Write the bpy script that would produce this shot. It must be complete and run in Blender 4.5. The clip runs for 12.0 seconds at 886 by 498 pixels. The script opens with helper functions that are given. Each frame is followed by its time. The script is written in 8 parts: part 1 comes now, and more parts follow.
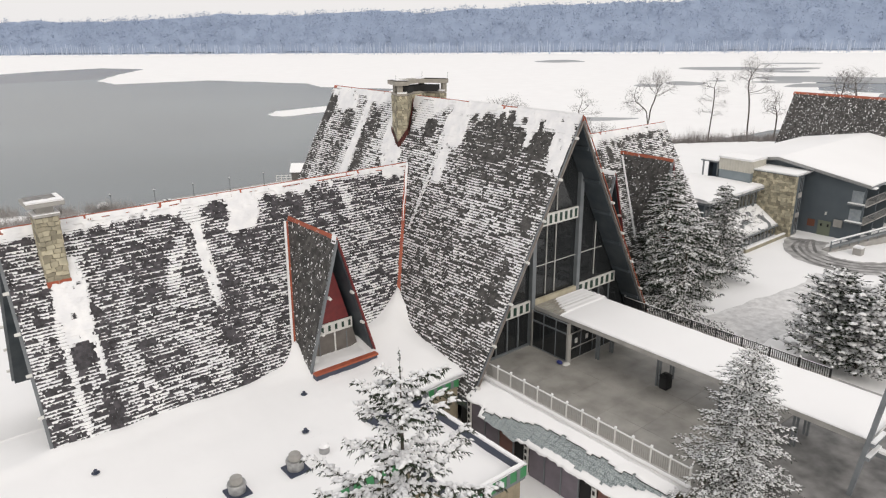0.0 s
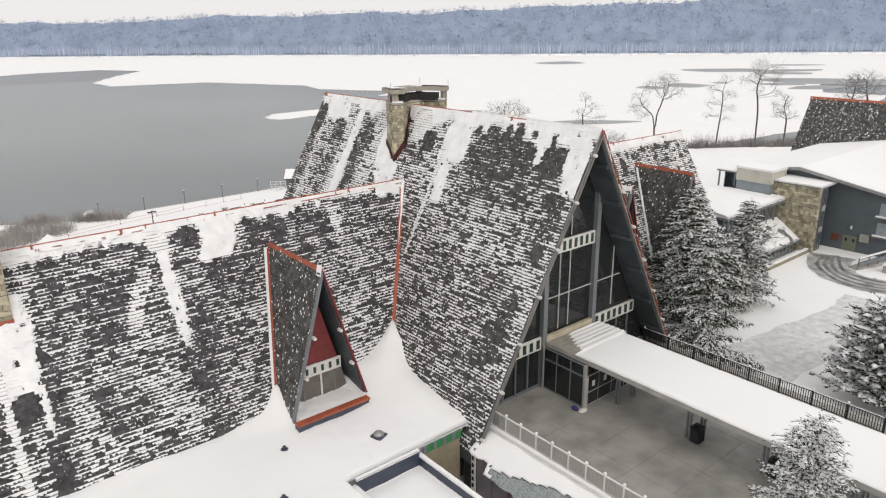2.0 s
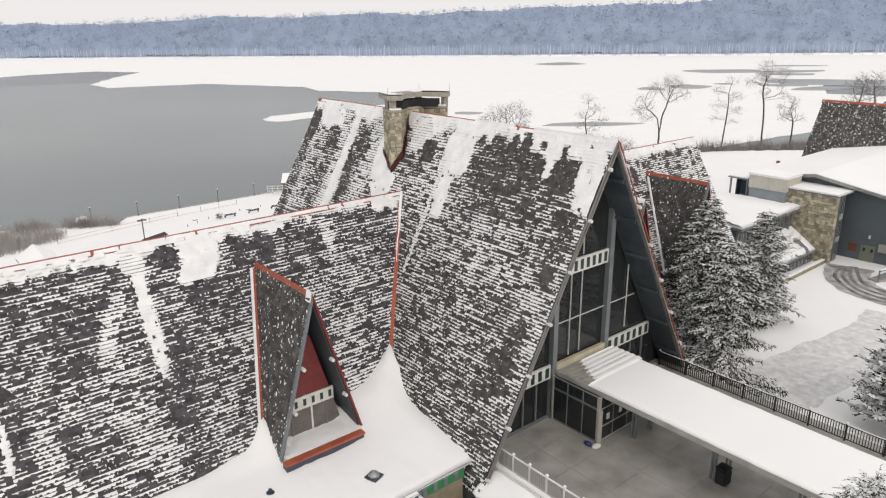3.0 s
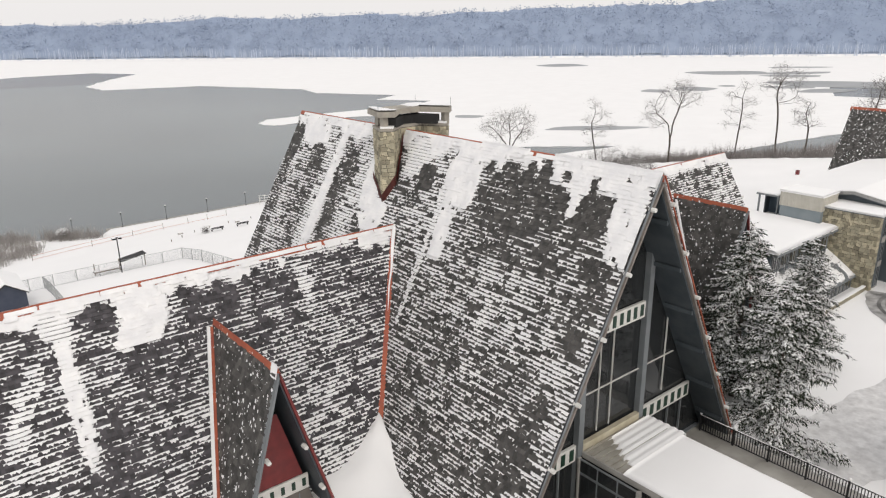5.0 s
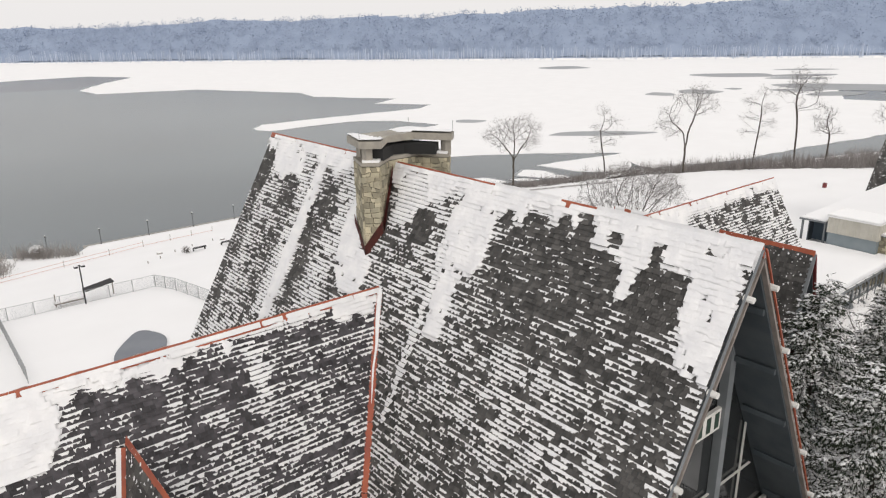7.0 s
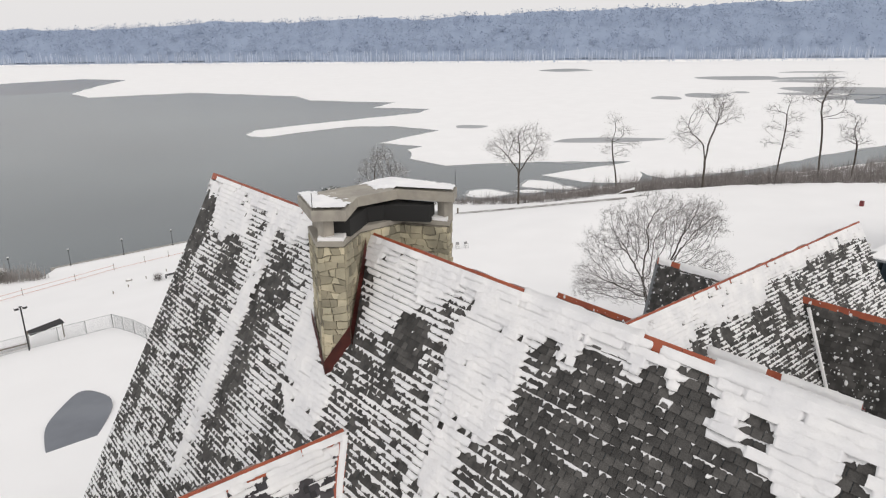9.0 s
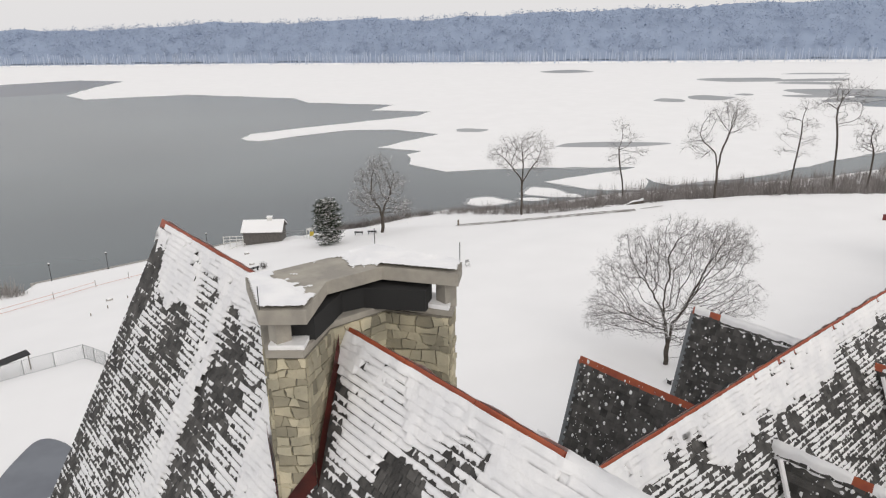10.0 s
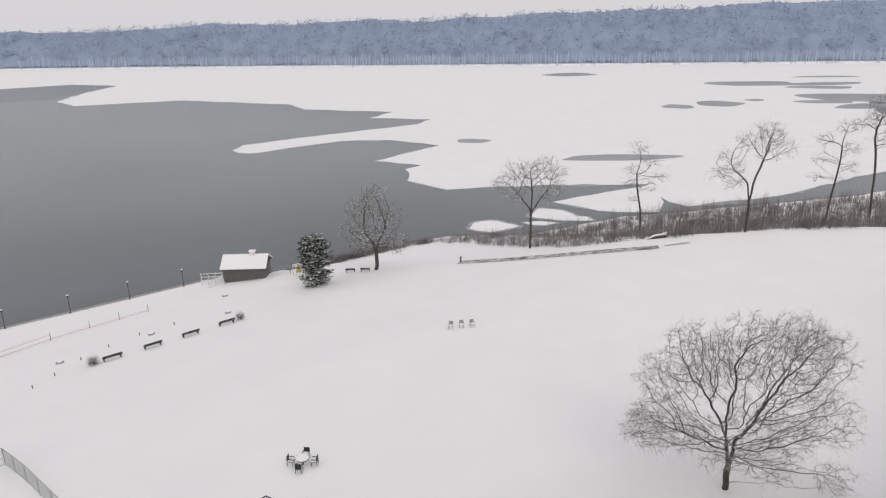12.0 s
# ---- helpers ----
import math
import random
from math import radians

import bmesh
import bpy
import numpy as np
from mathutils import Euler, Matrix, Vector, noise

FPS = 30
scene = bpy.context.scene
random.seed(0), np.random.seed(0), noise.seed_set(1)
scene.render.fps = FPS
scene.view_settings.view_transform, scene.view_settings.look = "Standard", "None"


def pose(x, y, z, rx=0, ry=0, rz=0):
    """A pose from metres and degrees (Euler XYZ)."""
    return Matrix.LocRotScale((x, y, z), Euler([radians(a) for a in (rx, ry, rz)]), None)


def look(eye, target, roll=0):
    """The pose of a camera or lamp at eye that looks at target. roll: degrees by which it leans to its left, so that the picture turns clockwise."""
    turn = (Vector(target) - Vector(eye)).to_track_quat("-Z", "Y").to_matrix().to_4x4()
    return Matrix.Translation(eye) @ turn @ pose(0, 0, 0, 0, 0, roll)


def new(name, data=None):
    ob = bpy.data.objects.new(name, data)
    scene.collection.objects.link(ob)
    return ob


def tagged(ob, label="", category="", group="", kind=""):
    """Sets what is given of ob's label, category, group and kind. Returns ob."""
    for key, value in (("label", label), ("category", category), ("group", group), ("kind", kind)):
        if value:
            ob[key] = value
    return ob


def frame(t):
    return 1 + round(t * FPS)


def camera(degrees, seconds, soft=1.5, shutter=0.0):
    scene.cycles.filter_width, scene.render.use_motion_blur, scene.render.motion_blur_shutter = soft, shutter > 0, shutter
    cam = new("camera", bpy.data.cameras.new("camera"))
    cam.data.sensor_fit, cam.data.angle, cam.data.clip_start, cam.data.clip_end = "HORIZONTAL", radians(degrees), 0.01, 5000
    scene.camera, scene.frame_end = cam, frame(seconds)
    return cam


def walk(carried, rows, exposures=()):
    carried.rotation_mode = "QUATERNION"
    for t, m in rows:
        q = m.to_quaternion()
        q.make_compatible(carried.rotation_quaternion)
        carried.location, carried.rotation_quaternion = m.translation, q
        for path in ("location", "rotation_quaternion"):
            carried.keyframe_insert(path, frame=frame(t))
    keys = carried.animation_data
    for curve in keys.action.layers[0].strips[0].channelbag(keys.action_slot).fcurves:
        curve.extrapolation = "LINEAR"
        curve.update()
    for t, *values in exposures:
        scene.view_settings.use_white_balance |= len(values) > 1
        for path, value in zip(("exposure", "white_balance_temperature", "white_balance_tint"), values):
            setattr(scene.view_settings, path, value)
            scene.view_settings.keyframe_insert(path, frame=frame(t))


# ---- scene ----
cam = camera(65.0, 12.0, soft=1.2)
METRES, EYE, TILT, LEAN, TURN = 59.976, 25.08, -18.296, 0.576, -39.502
AHEAD, NOD, ROLL = 1.11346, -0.111, -0.045  # stretch of the way ahead; slow drift of pitch and roll over the walk
ROWS = [
    (0.0, 0.0, 0.0, 0.0, -0.0, 0.0, 0.0),
    (0.5, 0.0001, 0.0188, 0.0071, -0.01, 0.04, 0.02),
    (1.0, 0.0001, 0.0407, 0.0152, -0.03, 0.05, 0.03),
    (1.5, -0.0001, 0.065, 0.0241, -0.04, 0.09, 0.03),
    (2.0, -0.0008, 0.0912, 0.0338, -0.05, 0.13, 0.03),
    (2.5, -0.0014, 0.1188, 0.0446, -0.04, 0.15, 0.05),
    (3.0, -0.0019, 0.1478, 0.0554, -0.05, 0.21, 0.08),
    (5.0, -0.002, 0.2721, 0.1028, -0.03, 0.32, 0.11),
    (5.5, -0.0018, 0.3066, 0.1161, -0.02, 0.36, 0.12),
    (6.0, -0.0016, 0.3437, 0.1301, -0.01, 0.4, 0.14),
    (6.5, -0.0014, 0.3832, 0.1449, 0.02, 0.46, 0.18),
    (7.0, -0.0016, 0.4247, 0.1606, 0.02, 0.5, 0.2),
    (9.0, -0.0001, 0.6053, 0.23, 0.03, 0.66, 0.19),
    (9.5, -0.0003, 0.654, 0.2516, 0.0, 0.69, 0.17),
    (10.0, -0.0003, 0.7036, 0.2756, 0.01, 0.7, 0.18),
    (10.5, -0.0002, 0.7543, 0.3022, 0.02, 0.67, 0.18),
    (11.0, -0.0003, 0.8059, 0.3328, 0.05, 0.66, 0.21),
    (11.5, -0.0001, 0.8586, 0.3663, 0.06, 0.67, 0.25),
    (12.0, 0.0003, 0.9132, 0.4004, 0.08, 0.68, 0.27),
]
walk(cam, [(t, pose(0, 0, EYE, TILT, LEAN, TURN) @ pose(METRES * x, METRES * y * AHEAD, METRES * (z - 0.002 * y * AHEAD),
     90 + pitch / AHEAD + NOD * t / 12, roll + ROLL * t / 12, yaw / AHEAD)) for t, x, y, z, yaw, pitch, roll in ROWS],
     exposures=[(0.0, 0.09, 6600, 10), (5.0, 0.09, 6600, 10), (7.2, 0.07, 6600, 10), (9.0, -0.03, 6540, 10), (10.5, -0.11, 6500, 10), (12.0, -0.26, 6420, 12)])

# world: a closed winter overcast
world = bpy.data.worlds.new("overcast")
scene.world = world
world.use_nodes = True
wn, wl = world.node_tree.nodes, world.node_tree.links
sky = wn.new("ShaderNodeTexSky")
sky.sky_type, sky.sun_disc = "NISHITA", False
sky.sun_elevation, sky.sun_rotation = radians(32), radians(200)
sky.air_density, sky.dust_density = 1.5, 4.0
dim = wn.new("ShaderNodeVectorMath")
dim.operation = "SCALE"
dim.inputs["Scale"].default_value = 0.08
wl.new(sky.outputs[0], dim.inputs[0])
cloud = wn.new("ShaderNodeMix")
cloud.data_type = "RGBA"
cloud.inputs["Factor"].default_value = 0.88
cloud.inputs["B"].default_value = (0.90, 0.885, 0.89, 1)
wl.new(dim.outputs[0], cloud.inputs["A"])
wl.new(cloud.outputs["Result"], wn["Background"].inputs["Color"])
wn["Background"].inputs["Strength"].default_value = 1.0
sun = new("sun", bpy.data.lights.new("sun", "SUN"))
sun.data.energy, sun.data.angle, sun.data.color = 0.7, radians(25), (1.0, 0.96, 0.91)
sun.matrix_world = look((0, -40, 60), (25, 30, 0))

# ---------- materials ----------
def material(name, color, rough=0.7, metal=0.0, color2=None, scale=3.0, mix=0.5, bump=0.0, bump_scale=30.0, per_piece=0.0, spec=0.5, detail=6.0):
    """Base colour that drifts to color2 in blotches, with fine relief; per_piece varies it from piece to piece."""
    m = bpy.data.materials.new(name)
    m.use_nodes = True
    n, l = m.node_tree.nodes, m.node_tree.links
    b = n["Principled BSDF"]
    b.inputs["Roughness"].default_value, b.inputs["Metallic"].default_value = rough, metal
    b.inputs["Specular IOR Level"].default_value = spec
    tc = n.new("ShaderNodeTexCoord")
    out = None
    if color2:
        tex = n.new("ShaderNodeTexNoise")
        tex.inputs["Scale"].default_value, tex.inputs["Detail"].default_value = scale, detail
        l.new(tc.outputs["Object"], tex.inputs["Vector"])
        ramp = n.new("ShaderNodeValToRGB")
        ramp.color_ramp.elements[0].position, ramp.color_ramp.elements[1].position = 0.5 - 0.25 * mix - 0.05, 0.5 + 0.25 * mix
        ramp.color_ramp.elements[0].color, ramp.color_ramp.elements[1].color = (*color, 1), (*color2, 1)
        l.new(tex.outputs["Fac"], ramp.inputs["Fac"])
        out = ramp.outputs["Color"]
    else:
        rgb = n.new("ShaderNodeRGB")
        rgb.outputs[0].default_value = (*color, 1)
        out = rgb.outputs[0]
    if per_piece:
        geo, info = n.new("ShaderNodeNewGeometry"), n.new("ShaderNodeObjectInfo")
        add = n.new("ShaderNodeMath")
        add.operation = "ADD"
        l.new(geo.outputs["Random Per Island"], add.inputs[0])
        l.new(info.outputs["Random"], add.inputs[1])
        frac = n.new("ShaderNodeMath")
        frac.operation = "FRACT"
        l.new(add.outputs[0], frac.inputs[0])
        rng = n.new("ShaderNodeMapRange")
        rng.inputs["To Min"].default_value, rng.inputs["To Max"].default_value = 1 - per_piece, 1 + per_piece
        l.new(frac.outputs[0], rng.inputs["Value"])
        mul = n.new("ShaderNodeVectorMath")
        mul.operation = "SCALE"
        l.new(out, mul.inputs[0])
        l.new(rng.outputs[0], mul.inputs["Scale"])
        out = mul.outputs[0]
    l.new(out, b.inputs["Base Color"])
    if bump:
        fine = n.new("ShaderNodeTexNoise")
        fine.inputs["Scale"].default_value, fine.inputs["Detail"].default_value = bump_scale, 8
        l.new(tc.outputs["Object"], fine.inputs["Vector"])
        bp = n.new("ShaderNodeBump")
        bp.inputs["Strength"].default_value, bp.inputs["Distance"].default_value = bump, 0.05
        l.new(fine.outputs["Fac"], bp.inputs["Height"])
        l.new(bp.outputs["Normal"], b.inputs["Normal"])
    return m


SNOW = material("snow", (0.91, 0.905, 0.90), 0.85, color2=(0.885, 0.88, 0.875), scale=0.12, bump=0.12, bump_scale=2.5, spec=0.2)
ROOF_SNOW = material("roof_snow", (0.90, 0.895, 0.89), 0.8, color2=(0.80, 0.80, 0.81), scale=1.2, bump=0.5, bump_scale=6, spec=0.2)
SLATE = material("slate", (0.047, 0.0445, 0.042), 0.75, color2=(0.086, 0.082, 0.077), scale=2.2, bump=0.5, bump_scale=25, per_piece=0.45)
SLATE_BLUE = material("blue_slate", (0.040, 0.036, 0.040), 0.75, color2=(0.074, 0.068, 0.074), scale=2.2, bump=0.5, bump_scale=25, per_piece=0.45)
COPPER = material("red_copper", (0.46, 0.115, 0.045), 0.5, color2=(0.28, 0.065, 0.04), scale=1.5, mix=0.8, bump=0.1, bump_scale=8)
STONE = material("fieldstone", (0.47, 0.42, 0.30), 0.85, color2=(0.31, 0.285, 0.21), scale=1.1, bump=0.6, bump_scale=12, per_piece=0.42)
MORTAR = material("mortar", (0.21, 0.19, 0.155), 0.95, color2=(0.13, 0.12, 0.10), scale=5, bump=0.4)
CONCRETE = material("concrete", (0.40, 0.385, 0.36), 0.8, color2=(0.31, 0.30, 0.28), scale=1.0, bump=0.15, bump_scale=20)
DECK = material("wet_deck", (0.22, 0.21, 0.187), 0.42, color2=(0.41, 0.393, 0.36), scale=0.55, mix=0.75, bump=0.10, bump_scale=30, per_piece=0.07, detail=9.0)
STEEL = material("grey_steel", (0.20, 0.215, 0.225), 0.5, color2=(0.155, 0.17, 0.18), scale=1.0, bump=0.05)
RAKE = material("rake_edge", (0.17, 0.145, 0.125), 0.6, color2=(0.24, 0.21, 0.19), scale=1.5, bump=0.1)
SOFFIT = material("soffit", (0.036, 0.047, 0.055), 0.6, color2=(0.066, 0.079, 0.088), scale=0.8, bump=0.1, bump_scale=10)
WHITE = material("white_paint", (0.72, 0.71, 0.68), 0.6, color2=(0.62, 0.61, 0.58), scale=2.0)
CREAM = material("cream_paint", (0.55, 0.50, 0.38), 0.65, color2=(0.44, 0.39, 0.28), scale=1.5)
GREEN = material("green_panel", (0.035, 0.20, 0.07), 0.5, color2=(0.05, 0.25, 0.10), scale=1.0, mix=1)
DKGREEN = material("dark_green_panel", (0.012, 0.04, 0.025), 0.5)
DOORGREY = material("grey_brown_panel", (0.12, 0.105, 0.095), 0.6, color2=(0.16, 0.145, 0.13), scale=1.5)
MAROON = material("maroon_panel", (0.20, 0.030, 0.030), 0.55, color2=(0.15, 0.026, 0.026), scale=2)
NAVY = material("navy_metal", (0.035, 0.045, 0.075), 0.45, color2=(0.05, 0.06, 0.09), scale=1.0)
IRON = material("black_iron", (0.016, 0.016, 0.017), 0.5)
# near-black base colour stands in for shade inside rooms, flue and stair pit
INSIDE_SHADE = material("interior_shade", (0.02, 0.02, 0.02), 0.9)
BRICK = material("tan_block", (0.34, 0.29, 0.20), 0.9, color2=(0.28, 0.24, 0.17), scale=2, per_piece=0.12, bump=0.3)
GALV = material("galvanised", (0.45, 0.45, 0.44), 0.45, 0.7, color2=(0.33, 0.33, 0.33), scale=4)
BARK = material("bark", (0.055, 0.045, 0.037), 0.9, color2=(0.10, 0.085, 0.07), scale=3, bump=0.5, bump_scale=20)
TWIG = material("twig", (0.10, 0.09, 0.083), 0.9, color2=(0.16, 0.147, 0.14), scale=0.8)
NEEDLE = material("needles", (0.022, 0.034, 0.021), 0.85, color2=(0.045, 0.058, 0.034), scale=1.2, per_piece=0.3)
BRUSH = material("dry_brush", (0.115, 0.10, 0.093), 0.95, color2=(0.27, 0.25, 0.24), scale=0.3)
SCRUB = material("frosted_scrub", (0.21, 0.19, 0.175), 0.95, color2=(0.42, 0.40, 0.385), scale=0.25, mix=0.8)
GREYWALL = material("blue_grey_siding", (0.085, 0.105, 0.12), 0.6, color2=(0.10, 0.12, 0.135), scale=0.5)
WOOD = material("weathered_wood", (0.16, 0.13, 0.10), 0.8, color2=(0.24, 0.21, 0.17), scale=4)
# distance haze is put into the base colours of far woods and trunks
HAZED_WOODS = material("hazed_far_woods", (0.265, 0.32, 0.425), 1.0, color2=(0.315, 0.375, 0.485), scale=0.03, per_piece=0.10, mix=0.9, spec=0.0)
HAZED_TRUNKS = material("hazed_far_trunks", (0.43, 0.49, 0.60), 0.95, color2=(0.52, 0.58, 0.68), scale=0.02, per_piece=0.2)
ASPHALT = material("wet_asphalt", (0.06, 0.06, 0.06), 0.5, color2=(0.32, 0.31, 0.30), scale=0.6, mix=0.7)
WATER = material("lake_water", (0.050, 0.066, 0.074), 0.22, color2=(0.092, 0.115, 0.122), scale=0.008, bump=0.02, bump_scale=0.6)
THINICE = material("grey_ice", (0.24, 0.25, 0.26), 0.4, color2=(0.31, 0.32, 0.33), scale=0.03)

GLASS = bpy.data.materials.new("dark_glass")
GLASS.use_nodes = True
gb = GLASS.node_tree.nodes["Principled BSDF"]
gb.inputs["Base Color"].default_value, gb.inputs["Roughness"].default_value = (0.035, 0.038, 0.04, 1), 0.04
gb.inputs["Transmission Weight"].default_value, gb.inputs["IOR"].default_value = 0.35, 1.45


# ---------- building blocks ----------
def thing(name, place=(0, 0, 0), label="", category="", group="", kind=""):
    ob = new(name)
    ob.location = place
    return tagged(ob, label, category, group, kind)


def link_mesh(name, me, mat, parent=None, label=""):
    if mat:
        me.materials.append(mat)
    ob = new(name, me)
    if parent:
        ob.parent = parent
        base, up = Vector((0, 0, 0)), parent
        while up:
            base, up = base + up.location, up.parent
        ob.location = -base
    if label:
        ob["label"] = label
    return ob


def part(name, bm, mat, parent=None, label="", smooth=False):
    """One mesh object from a bmesh, given in world places (or the place where its thing is first built)."""
    me = bpy.data.meshes.new(name)
    bm.normal_update()
    bm.to_mesh(me)
    bm.free()
    if smooth:
        for p in me.polygons:
            p.use_smooth = True
    return link_mesh(name, me, mat, parent, label)


def soup(name, verts, faces, mat, parent=None, label="", smooth=False):
    me = bpy.data.meshes.new(name)
    me.from_pydata([tuple(v) for v in verts], [], [tuple(f) for f in faces])
    if smooth:
        for p in me.polygons:
            p.use_smooth = True
    return link_mesh(name, me, mat, parent, label)


def add_box(bm, lo, hi, turn=0.0, bevel=0.0):
    """A box between two corners, turned about its own upright axis."""
    lo, hi = Vector(lo), Vector(hi)
    c, d = (lo + hi) / 2, hi - lo
    m = Matrix.Translation(c) @ Matrix.Rotation(radians(turn), 4, "Z") @ Matrix.Diagonal((*d, 1))
    made = bmesh.ops.create_cube(bm, size=1, matrix=m)
    if bevel:
        edges = list({e for v in made["verts"] for e in v.link_edges})
        bmesh.ops.bevel(bm, geom=edges, offset=bevel, segments=2, affect="EDGES")
    return made["verts"]


def box(name, lo, hi, mat, parent=None, label="", bevel=0.0, turn=0.0):
    bm = bmesh.new()
    add_box(bm, lo, hi, turn, bevel)
    return part(name, bm, mat, parent, label)


def add_beam(bm, a, b, w, h=None, up=(0, 0, 1)):
    """A square bar from a to b."""
    a, b = Vector(a), Vector(b)
    d = b - a
    x = d.normalized()
    y = Vector(up).cross(x)
    if y.length < 1e-4:
        y = Vector((0, 1, 0)).cross(x)
    y.normalize()
    z = x.cross(y)
    m = Matrix.Identity(4)
    for i, v in enumerate((x * d.length, y * w, z * (h or w))):
        m.col[i] = (*v, 0)
    m.col[3] = (*((a + b) / 2), 1)
    bmesh.ops.create_cube(bm, size=1, matrix=m)


def beam(name, a, b, w, mat, parent=None, h=None, label="", up=(0, 0, 1)):
    bm = bmesh.new()
    add_beam(bm, a, b, w, h, up)
    return part(name, bm, mat, parent, label)


def add_tube(bm, a, b, r1, r2=None, sides=8, cap=True):
    a, b = Vector(a), Vector(b)
    d = b - a
    m = Matrix.Translation((a + b) / 2) @ d.to_track_quat("Z", "Y").to_matrix().to_4x4()
    bmesh.ops.create_cone(bm, cap_ends=cap, segments=sides, radius1=r1, radius2=r1 if r2 is None else r2, depth=d.length, matrix=m)


def tube(name, a, b, r1, mat, parent=None, r2=None, sides=8, label=""):
    bm = bmesh.new()
    add_tube(bm, a, b, r1, r2, sides)
    return part(name, bm, mat, parent, label)


def add_prism(bm, outline, z0, z1):
    """An upright prism on a plan outline; z0 and z1 may be numbers or functions of (x, y)."""
    f0 = z0 if callable(z0) else (lambda x, y: z0)
    f1 = z1 if callable(z1) else (lambda x, y: z1)
    lo = [bm.verts.new((x, y, f0(x, y))) for x, y in outline]
    hi = [bm.verts.new((x, y, f1(x, y))) for x, y in outline]
    n = len(outline)
    bm.faces.new(hi)
    bm.faces.new(lo[::-1])
    for i in range(n):
        bm.faces.new((lo[i], lo[(i + 1) % n], hi[(i + 1) % n], hi[i]))
    bmesh.ops.recalc_face_normals(bm, faces=bm.faces)


def prism(name, outline, z0, z1, mat, parent=None, label=""):
    bm = bmesh.new()
    add_prism(bm, outline, z0, z1)
    return part(name, bm, mat, parent, label)


def slab(name, corners, thick, mat, parent=None, label=""):
    """A plane quad or polygon given thickness on its lower side."""
    bm = bmesh.new()
    n = (Vector(corners[1]) - Vector(corners[0])).cross(Vector(corners[2]) - Vector(corners[1])).normalized()
    n = -n if n.z < 0 else n
    top = [bm.verts.new(c) for c in corners]
    low = [bm.verts.new(Vector(c) - Vector((0, 0, thick / max(0.3, n.z)))) for c in corners]
    k = len(corners)
    bm.faces.new(top)
    bm.faces.new(low[::-1])
    for i in range(k):
        bm.faces.new((low[i], low[(i + 1) % k], top[(i + 1) % k], top[i]))
    bmesh.ops.recalc_face_normals(bm, faces=bm.faces)
    return part(name, bm, mat, parent, label)


def lattice(ix, iy, seed):
    h = (ix.astype(np.int64) * 374761393 + iy.astype(np.int64) * 668265263 + seed * 2246822519) & 0xFFFFFFFF
    h = ((h ^ (h >> 13)) * 1274126177) & 0xFFFFFFFF
    return ((h ^ (h >> 16)) & 0xFFFF) / 65535.0


def vnoise(x, y, seed=0):
    """Smooth value noise, 0 to 1, on numpy arrays."""
    x, y = np.asarray(x, float), np.asarray(y, float)
    ix, iy = np.floor(x), np.floor(y)
    fx, fy = x - ix, y - iy
    fx, fy = fx * fx * (3 - 2 * fx), fy * fy * (3 - 2 * fy)
    a, b = lattice(ix, iy, seed), lattice(ix + 1, iy, seed)
    c, d = lattice(ix, iy + 1, seed), lattice(ix + 1, iy + 1, seed)
    return (a * (1 - fx) + b * fx) * (1 - fy) + (c * (1 - fx) + d * fx) * fy


def lerp(v, pts):
    if v <= pts[0][0]:
        return pts[0][1]
    for (a, p), (b, q) in zip(pts, pts[1:]):
        if v <= b:
            return p + (q - p) * (v - a) / (b - a)
    return pts[-1][1]

# ---------- ground, lake, far shore ----------
from mathutils import geometry
LAKE = -20.0
SHORE = [(-400, 260), (-60, 215), (20, 196), (44, 182), (50, 180), (92, 180), (104, 178), (130, 177), (145, 174), (160, 162), (190, 157), (220, 143), (255, 127), (300, 114), (400, 88), (600, 40)]
FALL = [(20, -4.0), (60, -4.4), (72, -5.6), (98, -6.9), (112, -7.6), (140, -12.2), (154, -14.6), (176, -18.2), (180, -18.5), (230, -19)]


BANK = [(96, 176), (112, 166), (120, 142), (132.5, 127.5), (151, 118), (159, 108.5), (167, 104), (175, 97), (183, 86), (200, 66), (260, 20), (400, -80)]  # top of the bank


def shore_y(x):
    return lerp(x, SHORE)


def ground_height(x, y):
    z = lerp(y, FALL)
    ys = shore_y(x)
    if x < 50:
        z -= 0.012 * max(0.0, 50 - x) * max(0.0, min(1.0, (y - 120) / 50))
    if 49 < x < 91:
        return -23.0 if y > ys - 0.05 else z
    if x >= 91:
        top = min(lerp(x, BANK), ys - 4)
        if y > top:
            zt = lerp(top, FALL)
            f = (y - top) / (ys - top)
            z = zt + (LAKE - 0.1 - zt) * (f if f < 1 else 1 + 0.3 * (f - 1)) - 0.4 * math.sin(min(1, f) * math.pi)
            return max(z, -24)
        return z
    d = ys - y
    if d < 13:
        z = lerp(d, [(-8, -22.0), (0, LAKE - 0.1), (2.5, LAKE + 0.8), (13, z)])
    return z


def axis(*runs):
    """Grid lines: (start, end, step) runs joined."""
    v = []
    for a, b, st in runs:
        n = max(1, round((b - a) / st))
        v += [a + (b - a) * i / n for i in range(n)]
    return v + [runs[-1][1]]


